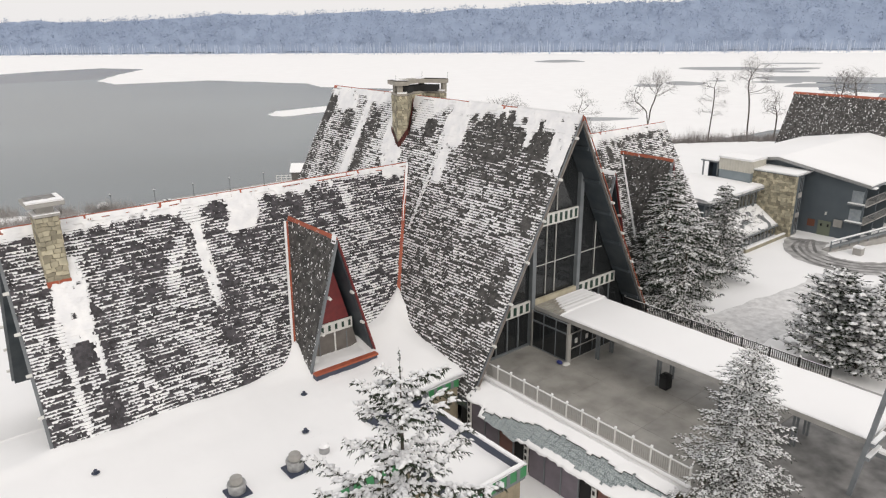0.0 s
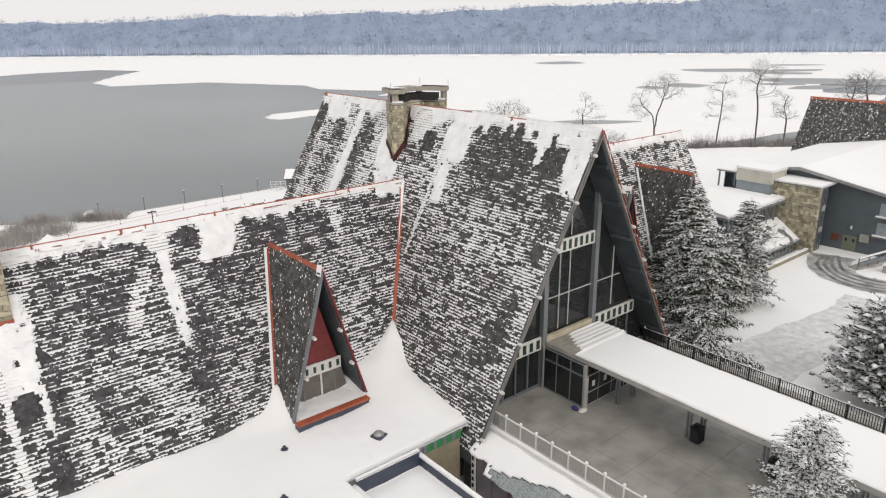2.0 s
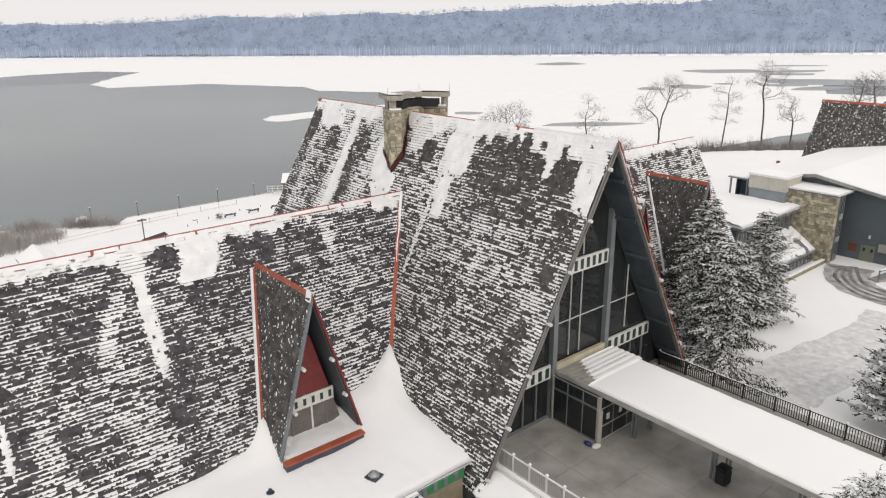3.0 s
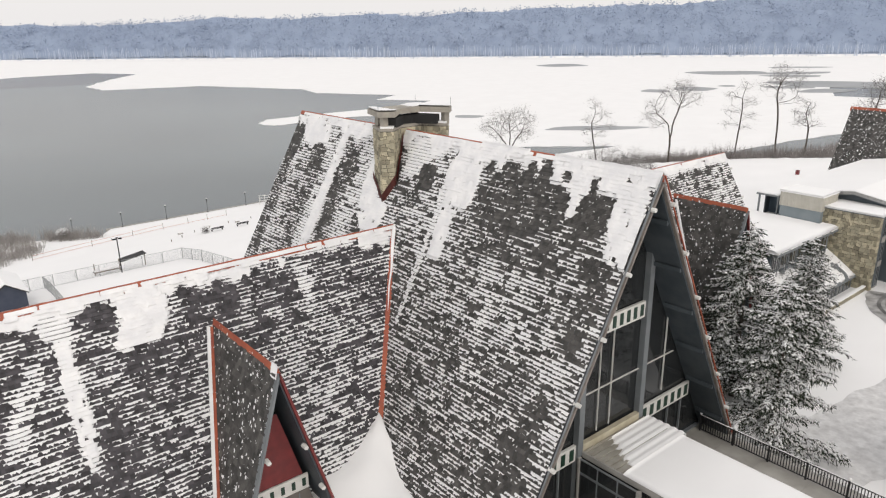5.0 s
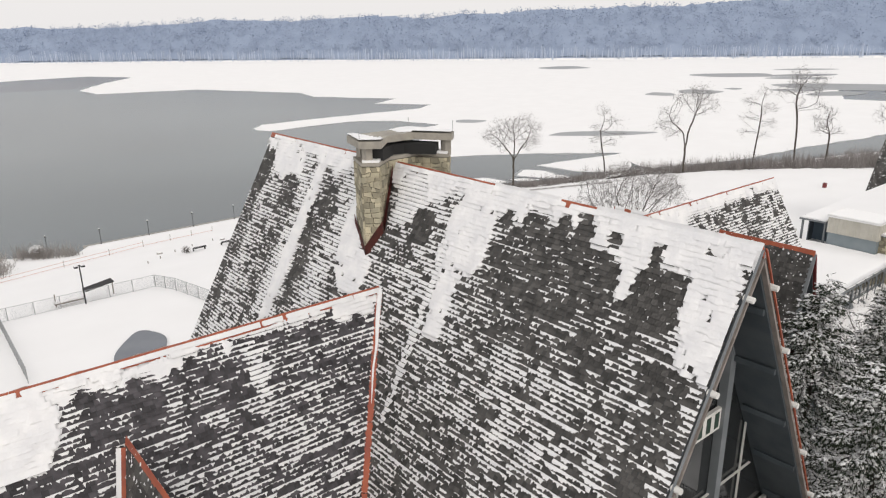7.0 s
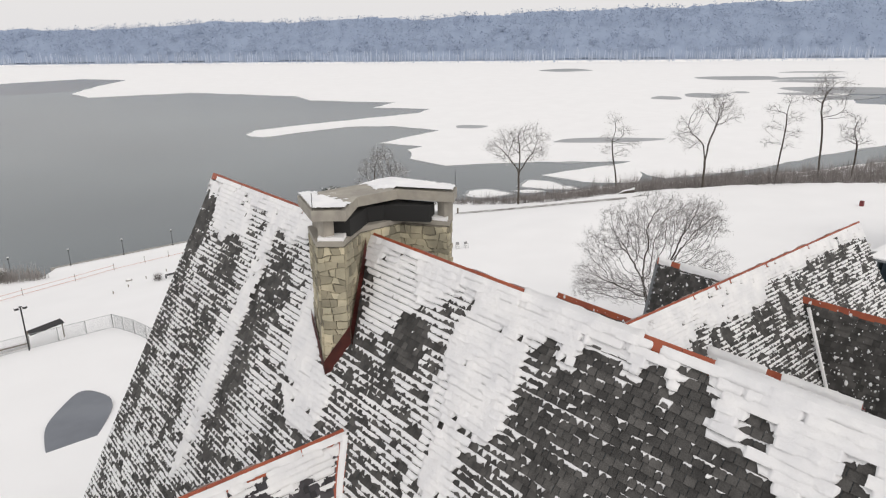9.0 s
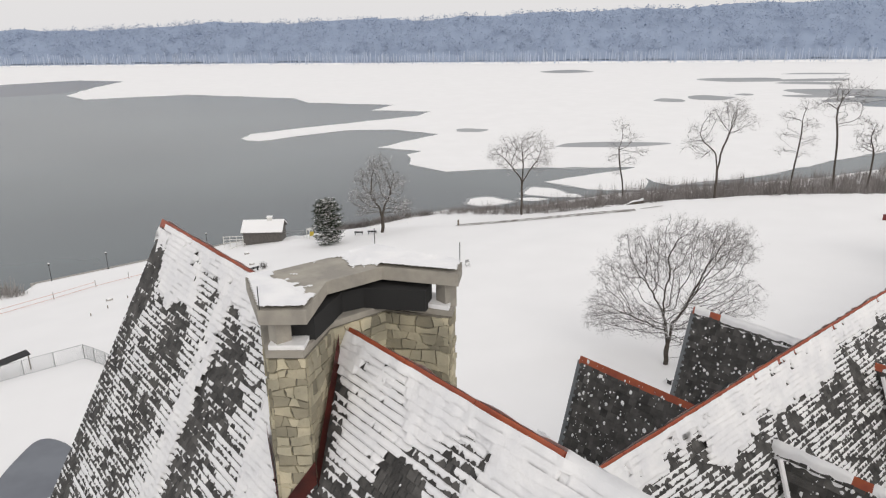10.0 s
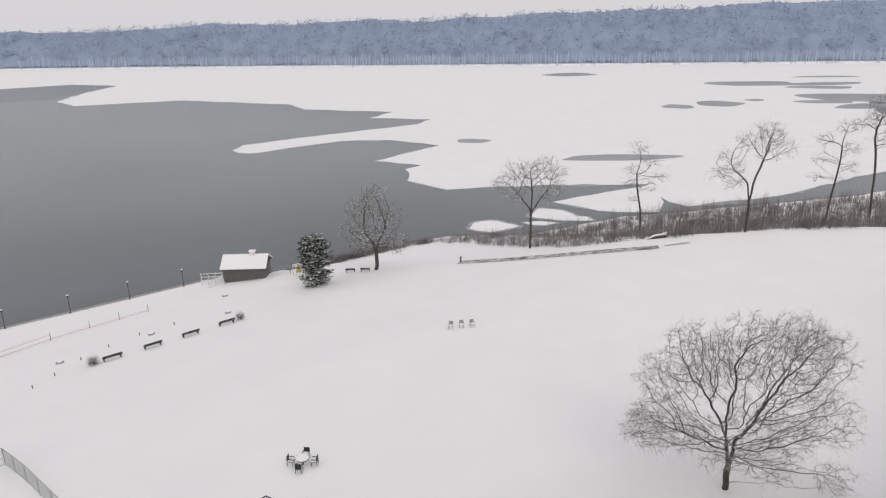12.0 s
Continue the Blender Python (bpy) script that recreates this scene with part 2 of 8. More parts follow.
def make_ground():
    xs = axis((-900, -60, 60), (-60, 0, 6), (0, 300, 2.5), (300, 420, 10), (420, 900, 60))
    ys = axis((-700, -60, 60), (-60, 60, 6), (60, 176, 2.5), (176, 179.8, 1.3), (179.8, 180.2, 0.2), (180.2, 210, 3), (210, 300, 10))
    verts = []
    for y in ys:
        for x in xs:
            z = ground_height(x, y)
            if y > 60:
                z += 0.05 * noise.noise((x * 0.07, y * 0.07, 0))
            verts.append((x, y, z))
    w = len(xs)
    faces = [(j * w + i, j * w + i + 1, (j + 1) * w + i + 1, (j + 1) * w + i) for j in range(len(ys) - 1) for i in range(w - 1)]
    ob = soup("ground", verts, faces, SNOW, smooth=True)
    tagged(ob, "snow-covered lawn sloping down to the lake", "ground", kind="structure")


make_ground()
w_ob = soup("water", [(-2500, 60, LAKE - 0.15), (3500, 60, LAKE - 0.15), (3500, 2400, LAKE - 0.15), (-2500, 2400, LAKE - 0.15)], [(0, 1, 2, 3)], WATER)
tagged(w_ob, "calm grey open lake water", "lake", kind="structure")


def ragged(points, step, amp, seed):
    """A plan outline through the given corners, with an uneven edge."""
    out = []
    n = len(points)
    for i in range(n):
        a, b = Vector(points[i]), Vector(points[(i + 1) % n])
        k = max(1, int((b - a).length / step))
        side = Vector((-(b - a).y, (b - a).x)).normalized()
        for j in range(k):
            p = a.lerp(b, j / k)
            q = noise.noise((p.x * 0.06 + seed, p.y * 0.06, seed)) + 0.5 * noise.noise((p.x * 0.25, p.y * 0.25 + seed, seed))
            out.append(p + side * q * amp * (0 if j == 0 else 1))
    return out


def flat_sheet(name, outline, z, thick, mat, parent=None, label=""):
    from_tris = geometry.tessellate_polygon([[(p.x, p.y, 0) for p in outline]])
    n = len(outline)
    verts = [(p.x, p.y, z) for p in outline] + [(p.x, p.y, z - thick) for p in outline]
    faces = [tuple(t) for t in from_tris] + [(i, (i + 1) % n, n + (i + 1) % n, n + i) for i in range(n)]
    me = bpy.data.meshes.new(name)
    me.from_pydata(verts, [], faces)
    bm = bmesh.new()
    bm.from_mesh(me)
    bmesh.ops.recalc_face_normals(bm, faces=bm.faces)
    if sum(f.normal.z for f in bm.faces if abs(f.normal.z) > 0.9) < 0:
        bmesh.ops.reverse_faces(bm, faces=bm.faces)
    return part(name, bm, mat, parent, label)


ICE_EDGE = [(60, 760), (141, 799), (202, 803), (228, 752), (185, 690), (152, 628), (153, 584), (220, 566), (263, 480), (255, 447), (287, 395), (260, 381), (281, 352),
            (263, 341), (217, 342), (167, 342), (158, 332), (160, 320), (204, 321), (222, 308), (229, 281), (188, 270), (196, 251), (187, 249), (176, 233), (177, 214), (202, 199),
            (229, 176), (204, 179), (189, 181), (191, 166), (202, 154), (217, 164), (213, 152)]
ICE_FAR = [(246, 141), (292, 136), (350, 128), (420, 150), (478, 161), (469, 195), (551, 235), (601, 204), (760, 120), (1250, 250), (1119, 400), (914, 605), (690, 830), (475, 1090), (205, 1360), (-300, 1750), (-1400, 1900), (-1300, 1000)]
ice = flat_sheet("lake_ice", ragged(ICE_EDGE + ICE_FAR, 5.0, 2.2, 3.0), LAKE - 0.06, 0.09, SNOW)
shelf = flat_sheet("ice_shelf", ragged(ICE_EDGE + ICE_FAR, 6.0, 4.5, 11.0), LAKE - 0.11, 0.03, THINICE)
tagged(shelf, "bare grey ice fringing the snow-covered sheet", "ice", kind="structure")
tagged(ice, "snow-covered ice sheet with a ragged melting edge", "ice", kind="structure")
for cx, cy, ang, a, b in [(260, 211, -35, 23, 5), (609, 341, -40, 34, 17), (609, 286, -43, 24, 8), (508, 240, -46, 17, 7), (600, 527, -52, 26, 14), (424, 291, -60, 9, 8), (455, 282, -30, 15, 9), (489, 276, -50, 6, 4), (247, 280, -28, 7.5, 3.5),
                          (500, 213, -25, 22, 9), (640, 300, -30, 40, 7), (720, 330, -38, 30, 6), (560, 216, -52, 62, 20)]:
    b = b * (1.6 if cy > 215 else 1.2)
    ring = [Vector((cx, cy)) + Matrix.Rotation(radians(ang), 2) @ Vector((a * math.cos(t) * (1 + 0.12 * math.sin(3 * t + cx)), b * math.sin(t) * (1 + 0.2 * math.sin(2 * t + cy)))) for t in [i * math.tau / 40 for i in range(40)]]
    tagged(flat_sheet("melt_hole", ring, LAKE - 0.035 + 0.004 * (cx % 7), 0.02, THINICE), "patch of bare grey ice in the snow", "ice patch", group="melt holes in the ice", kind="structure")
for i, (cx, cy, a, b) in enumerate(((179, 172, 5.6, 6.6), (159, 174.6, 6.0, 4.2), (180, 165.3, 5.0, 2.8), (153, 165.2, 8.0, 2.6), (170, 168.0, 4.0, 1.6))):
    ring = [Vector((cx, cy)) + Matrix.Rotation(radians(-42), 2) @ Vector((a * math.cos(t) * (1 + 0.2 * math.sin(3 * t + cx)), b * math.sin(t) * (1 + 0.25 * math.sin(2 * t + cy)))) for t in [i * math.tau / 16 for i in range(16)]]
    tagged(flat_sheet("ice_floe", ragged(ring, 0.8, 0.4, cx), LAKE - 0.066 - 0.004 * i, 0.03, SNOW), "loose floe of snowy ice near the shore", "ice floe", group="floes", kind="structure")
    rim = [Vector((cx, cy)) + (p - Vector((cx, cy))) * 1.22 for p in ring]
    tagged(flat_sheet("ice_floe", ragged(rim, 1.1, 0.5, cx + 3), LAKE - 0.114 - 0.004 * i, 0.005, THINICE), "wet grey ice round a snowy floe", "ice floe", group="floes", kind="structure")
lane = flat_sheet("ice_lead", ragged([(40, 700), (95, 742), (168, 800), (228, 756), (185, 694), (150, 650), (60, 660)], 12, 3, 8.0), LAKE - 0.14, 0.01, material("dark_lead", (0.045, 0.055, 0.075), 0.25, color2=(0.07, 0.08, 0.10), scale=0.02))
tagged(lane, "dark open lead of water between ice sheets", "water", kind="structure")


# far shore: a wooded ridge of bare trees, distance haze coloured into their materials
FAR = [(-1500, 2000), (-300, 1750), (205, 1345), (475, 1088), (700, 830), (914, 600), (1100, 405), (1250, 250), (1400, 60)]


def make_far_shore():
    rng = np.random.default_rng(5)
    shore = thing("backdrop", (700, 830, LAKE), "distant wooded ridge across the frozen lake", "woods", kind="structure")
    pts = [Vector((40 + (x - 40) * 0.88, 40 + (y - 40) * 0.88)) for x, y in FAR]
    cum = [0.0]
    for a, b in zip(pts, pts[1:]):
        cum.append(cum[-1] + (b - a).length)

    def along(s):
        for i in range(len(pts) - 1):
            if s <= cum[i + 1]:
                d = (pts[i + 1] - pts[i]).normalized()
                return pts[i] + d * (s - cum[i]), Vector((-d.y, d.x))
        d = (pts[-1] - pts[-2]).normalized()
        return pts[-1], Vector((-d.y, d.x))

    def rise(s, k):
        x = s / cum[-1]
        top = 36 + 5 * noise.noise((x * 9, 0, 0)) + 6 * noise.noise((x * 30, 2, 0)) + 34 * max(0, (x - 0.50) / 0.50) ** 1.2
        return LAKE - 0.5 + top * (1 - math.exp(-k / 90.0)) * 1.15 + 1.2 * min(1, k / 4)

    cols, ks = 160, [0, 3, 10, 25, 50, 90, 150, 260, 400]
    verts, faces = [], []
    for i in range(cols + 1):
        p, nrm = along(cum[-1] * i / cols)
        for k in ks:
            q = p + nrm * k
            verts.append((q.x, q.y, rise(cum[-1] * i / cols, k)))
    w = len(ks)
    faces = [(i * w + j, i * w + j + 1, (i + 1) * w + j + 1, (i + 1) * w + j) for i in range(cols) for j in range(w - 1)]
    soup("snowy_bank", verts, [f for n, f in enumerate(faces) if n % (w - 1) < 1], SNOW, shore, "snow-covered far bank", smooth=True)
    soup("hillside", verts, [f for n, f in enumerate(faces) if n % (w - 1) >= 1], HAZED_WOODS, shore, "hillside under the trees, in the same haze tint", smooth=True)
    # canopy: rounded crowns packed side by side, with twig brooms standing out of them
    run = cum[-1]
    cells = 760
    depth = [4, 5, 7, 10, 14, 19, 25, 32, 40, 50, 62, 76, 92, 112, 140, 180, 230, 300]
    verts, faces = [], []
    for i in range(cells + 1):
        sa = run * (0.06 + 0.94 * i / cells)
        p, nrm = along(sa)
        for r, k in enumerate(depth):
            bump = float(vnoise(sa / 7.0, k / 7.0, 3)) * 4.2 + float(vnoise(sa / 2.9, k / 3.1, 4)) * 2.4 + float(vnoise(sa / 40, k / 40, 6)) * 5 - 5
            up = (0.5, 3.0, 5.5)[r] + 0.4 * bump if r < 3 else 6.5 + 0.9 * bump
            shift = k + 1.8 * float(vnoise(sa / 6.0, r * 1.7, 5))
            q = p + nrm * shift
            verts.append((q.x, q.y, rise(sa, k) + up))
    w = len(depth)
    faces = [(i * w + j, i * w + j + 1, (i + 1) * w + j + 1, (i + 1) * w + j) for i in range(cells) for j in range(w - 1)]
    tagged(soup("tree_canopy", verts, faces, HAZED_WOODS, shore, "rounded crowns of winter woods, haze put into their colour", smooth=True), kind="stuff")
    tv, tf, cv, cf = [], [], [], []
    for i in range(5600):
        s = run * (0.07 + 0.92 * rng.random())
        k = 5 + 170 * rng.random() ** 1.4
        p, nrm = along(s)
        p = p + nrm * k
        z0 = rise(s, k)
        h = 17.0 + 3.0 * rng.random()
        if k < 60:
            b = len(tv)
            foot = 0.5 + 3.2 * rng.random()
            p = p - nrm * (k - foot)
            z0 = rise(s, foot)
            hw = 0.16 + 0.2 * rng.random()
            d = Vector((-nrm.y, nrm.x)) * hw
            lean = (rng.random() - 0.5) * 2.4
            high = z0 + h * (0.40 + 0.45 * rng.random())
            for zz, ww in ((z0 - 0.5, 1), (z0 - 0.5, -1), (high, -0.5), (high, 0.5)):
                tv.append((p.x + d.x * ww + lean * (zz > z0), p.y + d.y * ww, zz))
            tv.append((p.x + nrm.x * hw, p.y + nrm.y * hw, z0 - 0.5))
            tv.append((p.x + nrm.x * hw + lean, p.y + nrm.y * hw, high))
            tf += [(b, b + 1, b + 2, b + 3), (b + 1, b + 4, b + 5, b + 2), (b + 4, b, b + 3, b + 5)]
            p, nrm = along(s)
            p = p + nrm * k
            z0 = rise(s, k)
        wide = 3.6 + 1.8 * rng.random()
        for c in range(13):
            q = rng.normal(size=3)
            q *= rng.random() ** 0.33 / np.linalg.norm(q)
            cx, cy, cz = p.x + q[0] * wide, p.y + q[1] * wide, z0 + h * (0.68 + 0.33 * q[2])
            up = Vector((0.7 * rng.normal() - 0.6 * nrm.x, 0.7 * rng.normal() - 0.6 * nrm.y, 0.75)).normalized()
            u = up.orthogonal().normalized() * (0.5 + 0.6 * rng.random())
            v = up.cross(u) * (0.6 + 0.8 * rng.random())
            b = len(cv)
            o3 = Vector((cx, cy, cz))
            cv.extend((o3 - u, o3 - v, o3 + u, o3 + v))
            cf.append((b, b + 1, b + 2, b + 3))
    tagged(soup("tree_trunks", tv, tf, HAZED_TRUNKS, shore, "bare trunks along the far bank, haze put into their pale colour"), kind="stuff")
    tagged(soup("tree_crowns", cv, cf, HAZED_WOODS, shore, "crowns of bare winter woods, blue-grey haze put into their colour"), kind="stuff")


make_far_shore()

# ---------- the lodge ----------
RX, RZ, MS = 40.5, 18.2, 1.78          # main ridge: x, height, slope
Y0, Y1 = 33.2, 67.8                    # its gable ends
WY, WZ, WS = 50.7, 12.6, 1.70          # left wing: ridge line, height, slope
EY, EX = 49.8, 76.6                    # right wing: ridge line, far end
WX = 4.7                               # left wing's gable end
COURSE, TILE = 0.217, 0.27


def main_z(x):
    return RZ - MS * abs(RX - x)


def wing_z(y, ridge=WY):
    return WZ - WS * abs(ridge - y)


def strip_mesh(name, verts, faces, mat, parent, label, smooth=False):
    """A mesh from numpy arrays of places and quads."""
    me = bpy.data.meshes.new(name)
    me.from_pydata(verts.tolist(), [], faces.tolist())
    if smooth:
        me.polygons.foreach_set("use_smooth", [True] * len(me.polygons))
    return tagged(link_mesh(name, me, mat, parent, label), kind="stuff")


def loose_slates(parent, a, ax, dn, nz, s0, s1, d0, d1, lift):
    """Single slates, all on one mesh."""
    me = bpy.data.meshes.new("slate")
    me.from_pydata([(0, 0, 0.006), (1, 0, 0.006), (1, 1, 0.04), (0, 1, 0.04), (1, 1, 0), (0, 1, 0), (0, 0, 0), (1, 0, 0)], [], [(0, 1, 2, 3), (3, 2, 4, 5), (0, 3, 5, 6), (1, 7, 4, 2)])
    me.materials.append(SLATE)
    for p, q, u, v, h in zip(s0, s1, d0, d1, lift):
        o = new("slate", me)
        o.parent = parent
        c = a + ax * p + dn * u
        x, y = ax * (q - p), dn * (v - u)
        m = Matrix(((x[0], y[0], nz[0], c[0]), (x[1], y[1], nz[1], c[1]), (x[2], y[2], nz[2], c[2]), (0, 0, 0, 1)))
        o.matrix_local = parent.matrix_world.inverted() @ m
    return me


def tiled_slope(parent, top_a, top_b, down, length, cover, keep, seed, course=COURSE, tile=TILE, step=0.05, single=None, mat=None):
    """Slates in courses on a slope that falls along `down` from the edge top_a to top_b, and the snow that lies on each course.
    cover(s, d): how much snow, 0 to 1; keep(points): which places of the slope are in the open."""
    a, b, dn = np.array(top_a, float), np.array(top_b, float), np.array(down, float)
    run = np.linalg.norm(b - a)
    ax = (b - a) / run
    dn = dn / np.linalg.norm(dn)
    nz = np.cross(ax, dn)
    if nz[2] < 0:
        nz = -nz
    rng = np.random.default_rng(seed)
    rows, n = int(length / course), int(run / tile) + 1
    # slates
    k, i = np.meshgrid(np.arange(rows), np.arange(n), indexing="ij")
    seam = lambda i, k: i * tile - np.where(k % 2, tile / 2, 0) + (lattice(i, k, seed + 90) - 0.5) * 0.46 * tile
    s0 = np.maximum(seam(i, k) + 0.008, 0)
    s1 = np.minimum(seam(i + 1, k) - 0.010, run)
    d0, d1 = k * course - 0.02, (k + 1) * course + 0.02 + 0.018 * (rng.random(k.shape) - 0.5)
    mid = a + ax * ((s0 + s1) / 2)[..., None] + dn * ((d0 + d1) / 2)[..., None]
    ok = keep(mid.reshape(-1, 3)).reshape(k.shape) & (s1 - s0 > 0.06)
    s0, s1, d0, d1 = s0[ok], s1[ok], d0[ok], d1[ok]
    lift = 0.032 + 0.026 * rng.random(len(s0))
    low = np.zeros_like(lift)
    place = lambda ss, dd, hh: a + ax * ss[:, None] + dn * dd[:, None] + nz * hh[:, None]
    tv = np.stack([place(s0, d0, low + 0.006), place(s1, d0, low + 0.006), place(s1, d1, lift), place(s0, d1, lift), place(s1, d1, low), place(s0, d1, low)], 1).reshape(-1, 3)
    o = np.arange(len(s0))[:, None] * 6
    tf = np.concatenate([o + np.array([0, 1, 2, 3]), o + np.array([3, 2, 4, 5])])
    if single:
        alone = single((s0 + s1) / 2, d0)
        alone &= np.cumsum(alone) <= 300
        loose_slates(parent, a, ax, dn, nz, s0[alone], s1[alone], d0[alone], d1[alone], lift[alone])
        tf = tf[np.tile(~alone, 2)]
    strip_mesh("slate_cladding", tv, tf, mat or SLATE, parent, "courses of dark grey slates")
    # snow, course by course
    ns = int(run / step) + 1
    s, k = np.meshgrid(np.linspace(0, run, ns), np.arange(rows), indexing="xy")
    off = np.where(k % 2, tile / 2, 0)
    near = np.round((s + off) / tile)
    gap = s - seam(near, k)
    cell = np.where(gap >= 0, near, near - 1)
    mid_s = np.clip((seam(cell, k) + seam(cell + 1, k)) / 2, 0, run)
    c = 0.7 * cover(mid_s, (k + 0.5) * course) + 0.3 * cover(s, (k + 0.5) * course)
    v = c + 0.24 * (vnoise(s * 0.35, k * 7.31 + 0.2, seed + 2) - 0.5) + 0.34 * (lattice(cell, k, seed) - 0.5) + 0.20 * (vnoise(s * 8.0, k * 3.17, seed + 5) - 0.5) + 0.22 * (lattice(np.floor(s * 17), k, seed + 6) - 0.5)
    v += 0.55 * lattice(near, k, seed + 61) ** 1.5 * np.exp(-(gap / 0.032) ** 2)
    fallen = vnoise(s * 1.9, k * 4.13 + 0.4, seed + 31) > 0.64 + 0.30 * np.clip(c - 0.35, 0, 1)
    v -= 0.42 * fallen * (c < 0.8)
    v -= 0.6 * (c >= 0.8) * (vnoise(s * 2.6, k * 0.9, seed + 41) > 0.87) * (vnoise(s * 9, k * 1.3, seed + 43) > 0.35)
    m = np.clip((v - 0.20) / 0.64, 0, 1.0)
    m[m < 0.09] = 0
    full = np.clip((c - 0.88) * 5, 0, 1) * (m > 0.8)
    pts = a + ax * s[..., None] + dn * ((k + 0.5) * course)[..., None]
    there = (m > 0) & keep(pts.reshape(-1, 3)).reshape(s.shape)
    end = np.clip(m, 0.05, 1.0) * course
    end = np.where(full > 0, course * (1.0 + 0.08 * full), end)
    th = 0.018 + 0.026 * full + 0.016 * vnoise(s * 1.7, k * 0.6, seed + 3) + full * (0.06 * vnoise(s * 1.3, k * 0.33, seed + 6) + 0.06 * vnoise(s * 3.6, k * 0.8, seed + 7))
    blend = (full > 0.5) & (vnoise(s * 1.9, k * 0.8, seed + 8) > np.where(c > 1.0, 0.2, 0.5))
    g = lambda f, h: a + ax * s[..., None] + dn * (k * course + f)[..., None] + nz * h[..., None]
    ramp = 0.006 + 0.04 * end / course
    sv = np.stack([g(np.where(full > 0.5, -0.015, 0.012), 0.010 + th * np.where(full > 0.5, 1.25, 0.4)), g(end * 0.55, 0.024 + th), g(end * 0.92, ramp + th * 0.85), g(end, np.where(blend, 0.012 + th * 1.15, ramp - 0.012 - 0.02 * full))], 2)
    idx = np.arange(rows * ns * 4).reshape(rows, ns, 4)
    both = there[:, :-1] & there[:, 1:]
    quads = []
    for r in range(3):
        q = np.stack([idx[:, :-1, r], idx[:, 1:, r], idx[:, 1:, r + 1], idx[:, :-1, r + 1]], -1)
        quads.append(q[both])
    sf = np.concatenate(quads)
    used = np.unique(sf)
    back = np.full(rows * ns * 4, -1)
    back[used] = np.arange(len(used))
    strip_mesh("roof_snow", sv.reshape(-1, 3)[used], back[sf], ROOF_SNOW, parent, "snow caught along the slate courses", smooth=True)


def blobs(s, d, base, spots):
    """Patches with ragged rims set into a base amount: centre, half sizes, lean (shift of s for each metre of d), amount."""
    out = base.copy()
    wob = 0.55 * (vnoise(s * 1.1, d * 1.1, 17) - 0.5) + 0.35 * (vnoise(s * 3.2, d * 3.2, 18) - 0.5)
    for cs, cd, rs, rd, lean, amount in spots:
        q = np.abs((s - cs - lean * (d - cd)) / rs) ** 3.4 + np.abs((d - cd) / rd) ** 3.4
        w = np.clip((1.0 + 1.3 * wob - q) * 3.0 + 0.5, 0, 1)
        out = out * (1 - w) + amount * w
    return out


def streaks(s, d, seed):
    """Slide marks that run down the slope."""
    return 0.30 * (vnoise(s * 0.9, d * 0.10, seed) - 0.5) + 0.22 * (vnoise(s * 0.3, d * 0.25, seed + 1) - 0.5)


def crest(s, d, seed, depth):
    """Deep snow lying below the ridge, with a fingered lower rim."""
    rim = depth * (0.35 + 0.9 * vnoise(s * 0.45, s * 0, seed) + 0.45 * vnoise(s * 1.6, s * 0, seed + 1))
    return np.clip((rim - d) * 2.5 + 0.5, 0, 1)


lodge = thing("lodge", (RX, 50, 0), "steep-roofed A-frame lodge with snow-streaked slate roofs", "building")
slope_len = math.hypot(1, MS) * (RX - 29.5)
unit_dn = math.hypot(1, MS)


BACK_PATCHES = [(0.7, 2.3, 1.0, 2.1, 0.05, 0.13), (0.8, 9.0, 1.0, 5.0, 0, 0.40), (3.7, 1.3, 2.1, 1.4, 0.3, 1.02), (6.4, 1.9, 0.8, 1.2, 0, 0.72), (4.9, 3.5, 1.0, 1.3, 0, 0.22), (5.2, 8.2, 0.9, 3.6, 0, 0.42),
                (7.7, 6.0, 0.55, 6.4, 0, 1.10), (11.4, 5.0, 1.0, 4.8, 0, 0.74), (9.5, 3.4, 0.4, 0.75, 0, 0.12), (9.0, 5.4, 0.55, 0.9, 0.05, 0.2), (9.2, 7.6, 0.6, 1.4, 0, 0.22), (9.3, 10.0, 0.6, 1.2, 0, 0.32), (10.6, 3.7, 0.28, 0.5, 0, 0.2),
                (13.2, 4.5, 0.9, 2.6, 0.2, 1.05), (14.5, 6.3, 1.2, 1.2, 0, 1.05), (15.25, 2.4, 0.2, 1.5, 0.375, 0.08)]
MIDDLE_PATCHES = [(16.9, 1.6, 1.2, 1.4, 0.2, 0.95), (18.4, 2.85, 0.75, 0.95, 0.05, 0.12), (17.8, 4.4, 0.7, 0.6, 0, 0.35), (20.6, 1.8, 0.16, 0.2, 0, 0.2), (21.7, 2.5, 1.45, 2.2, 0, 1.1), (21.6, 5.6, 0.62, 2.1, 0.12, 1.05), (20.75, 7.6, 0.22, 4.4, 0.03, 0.95),
                  (26.6, 3.1, 3.1, 1.75, -0.1, 0.24), (23.7, 1.4, 0.3, 0.5, 0, 0.15), (25.3, 1.2, 0.6, 0.75, 0, 0.13), (26.75, 1.05, 0.32, 0.5, 0, 0.15), (27.85, 1.05, 0.48, 0.75, 0, 0.13)]
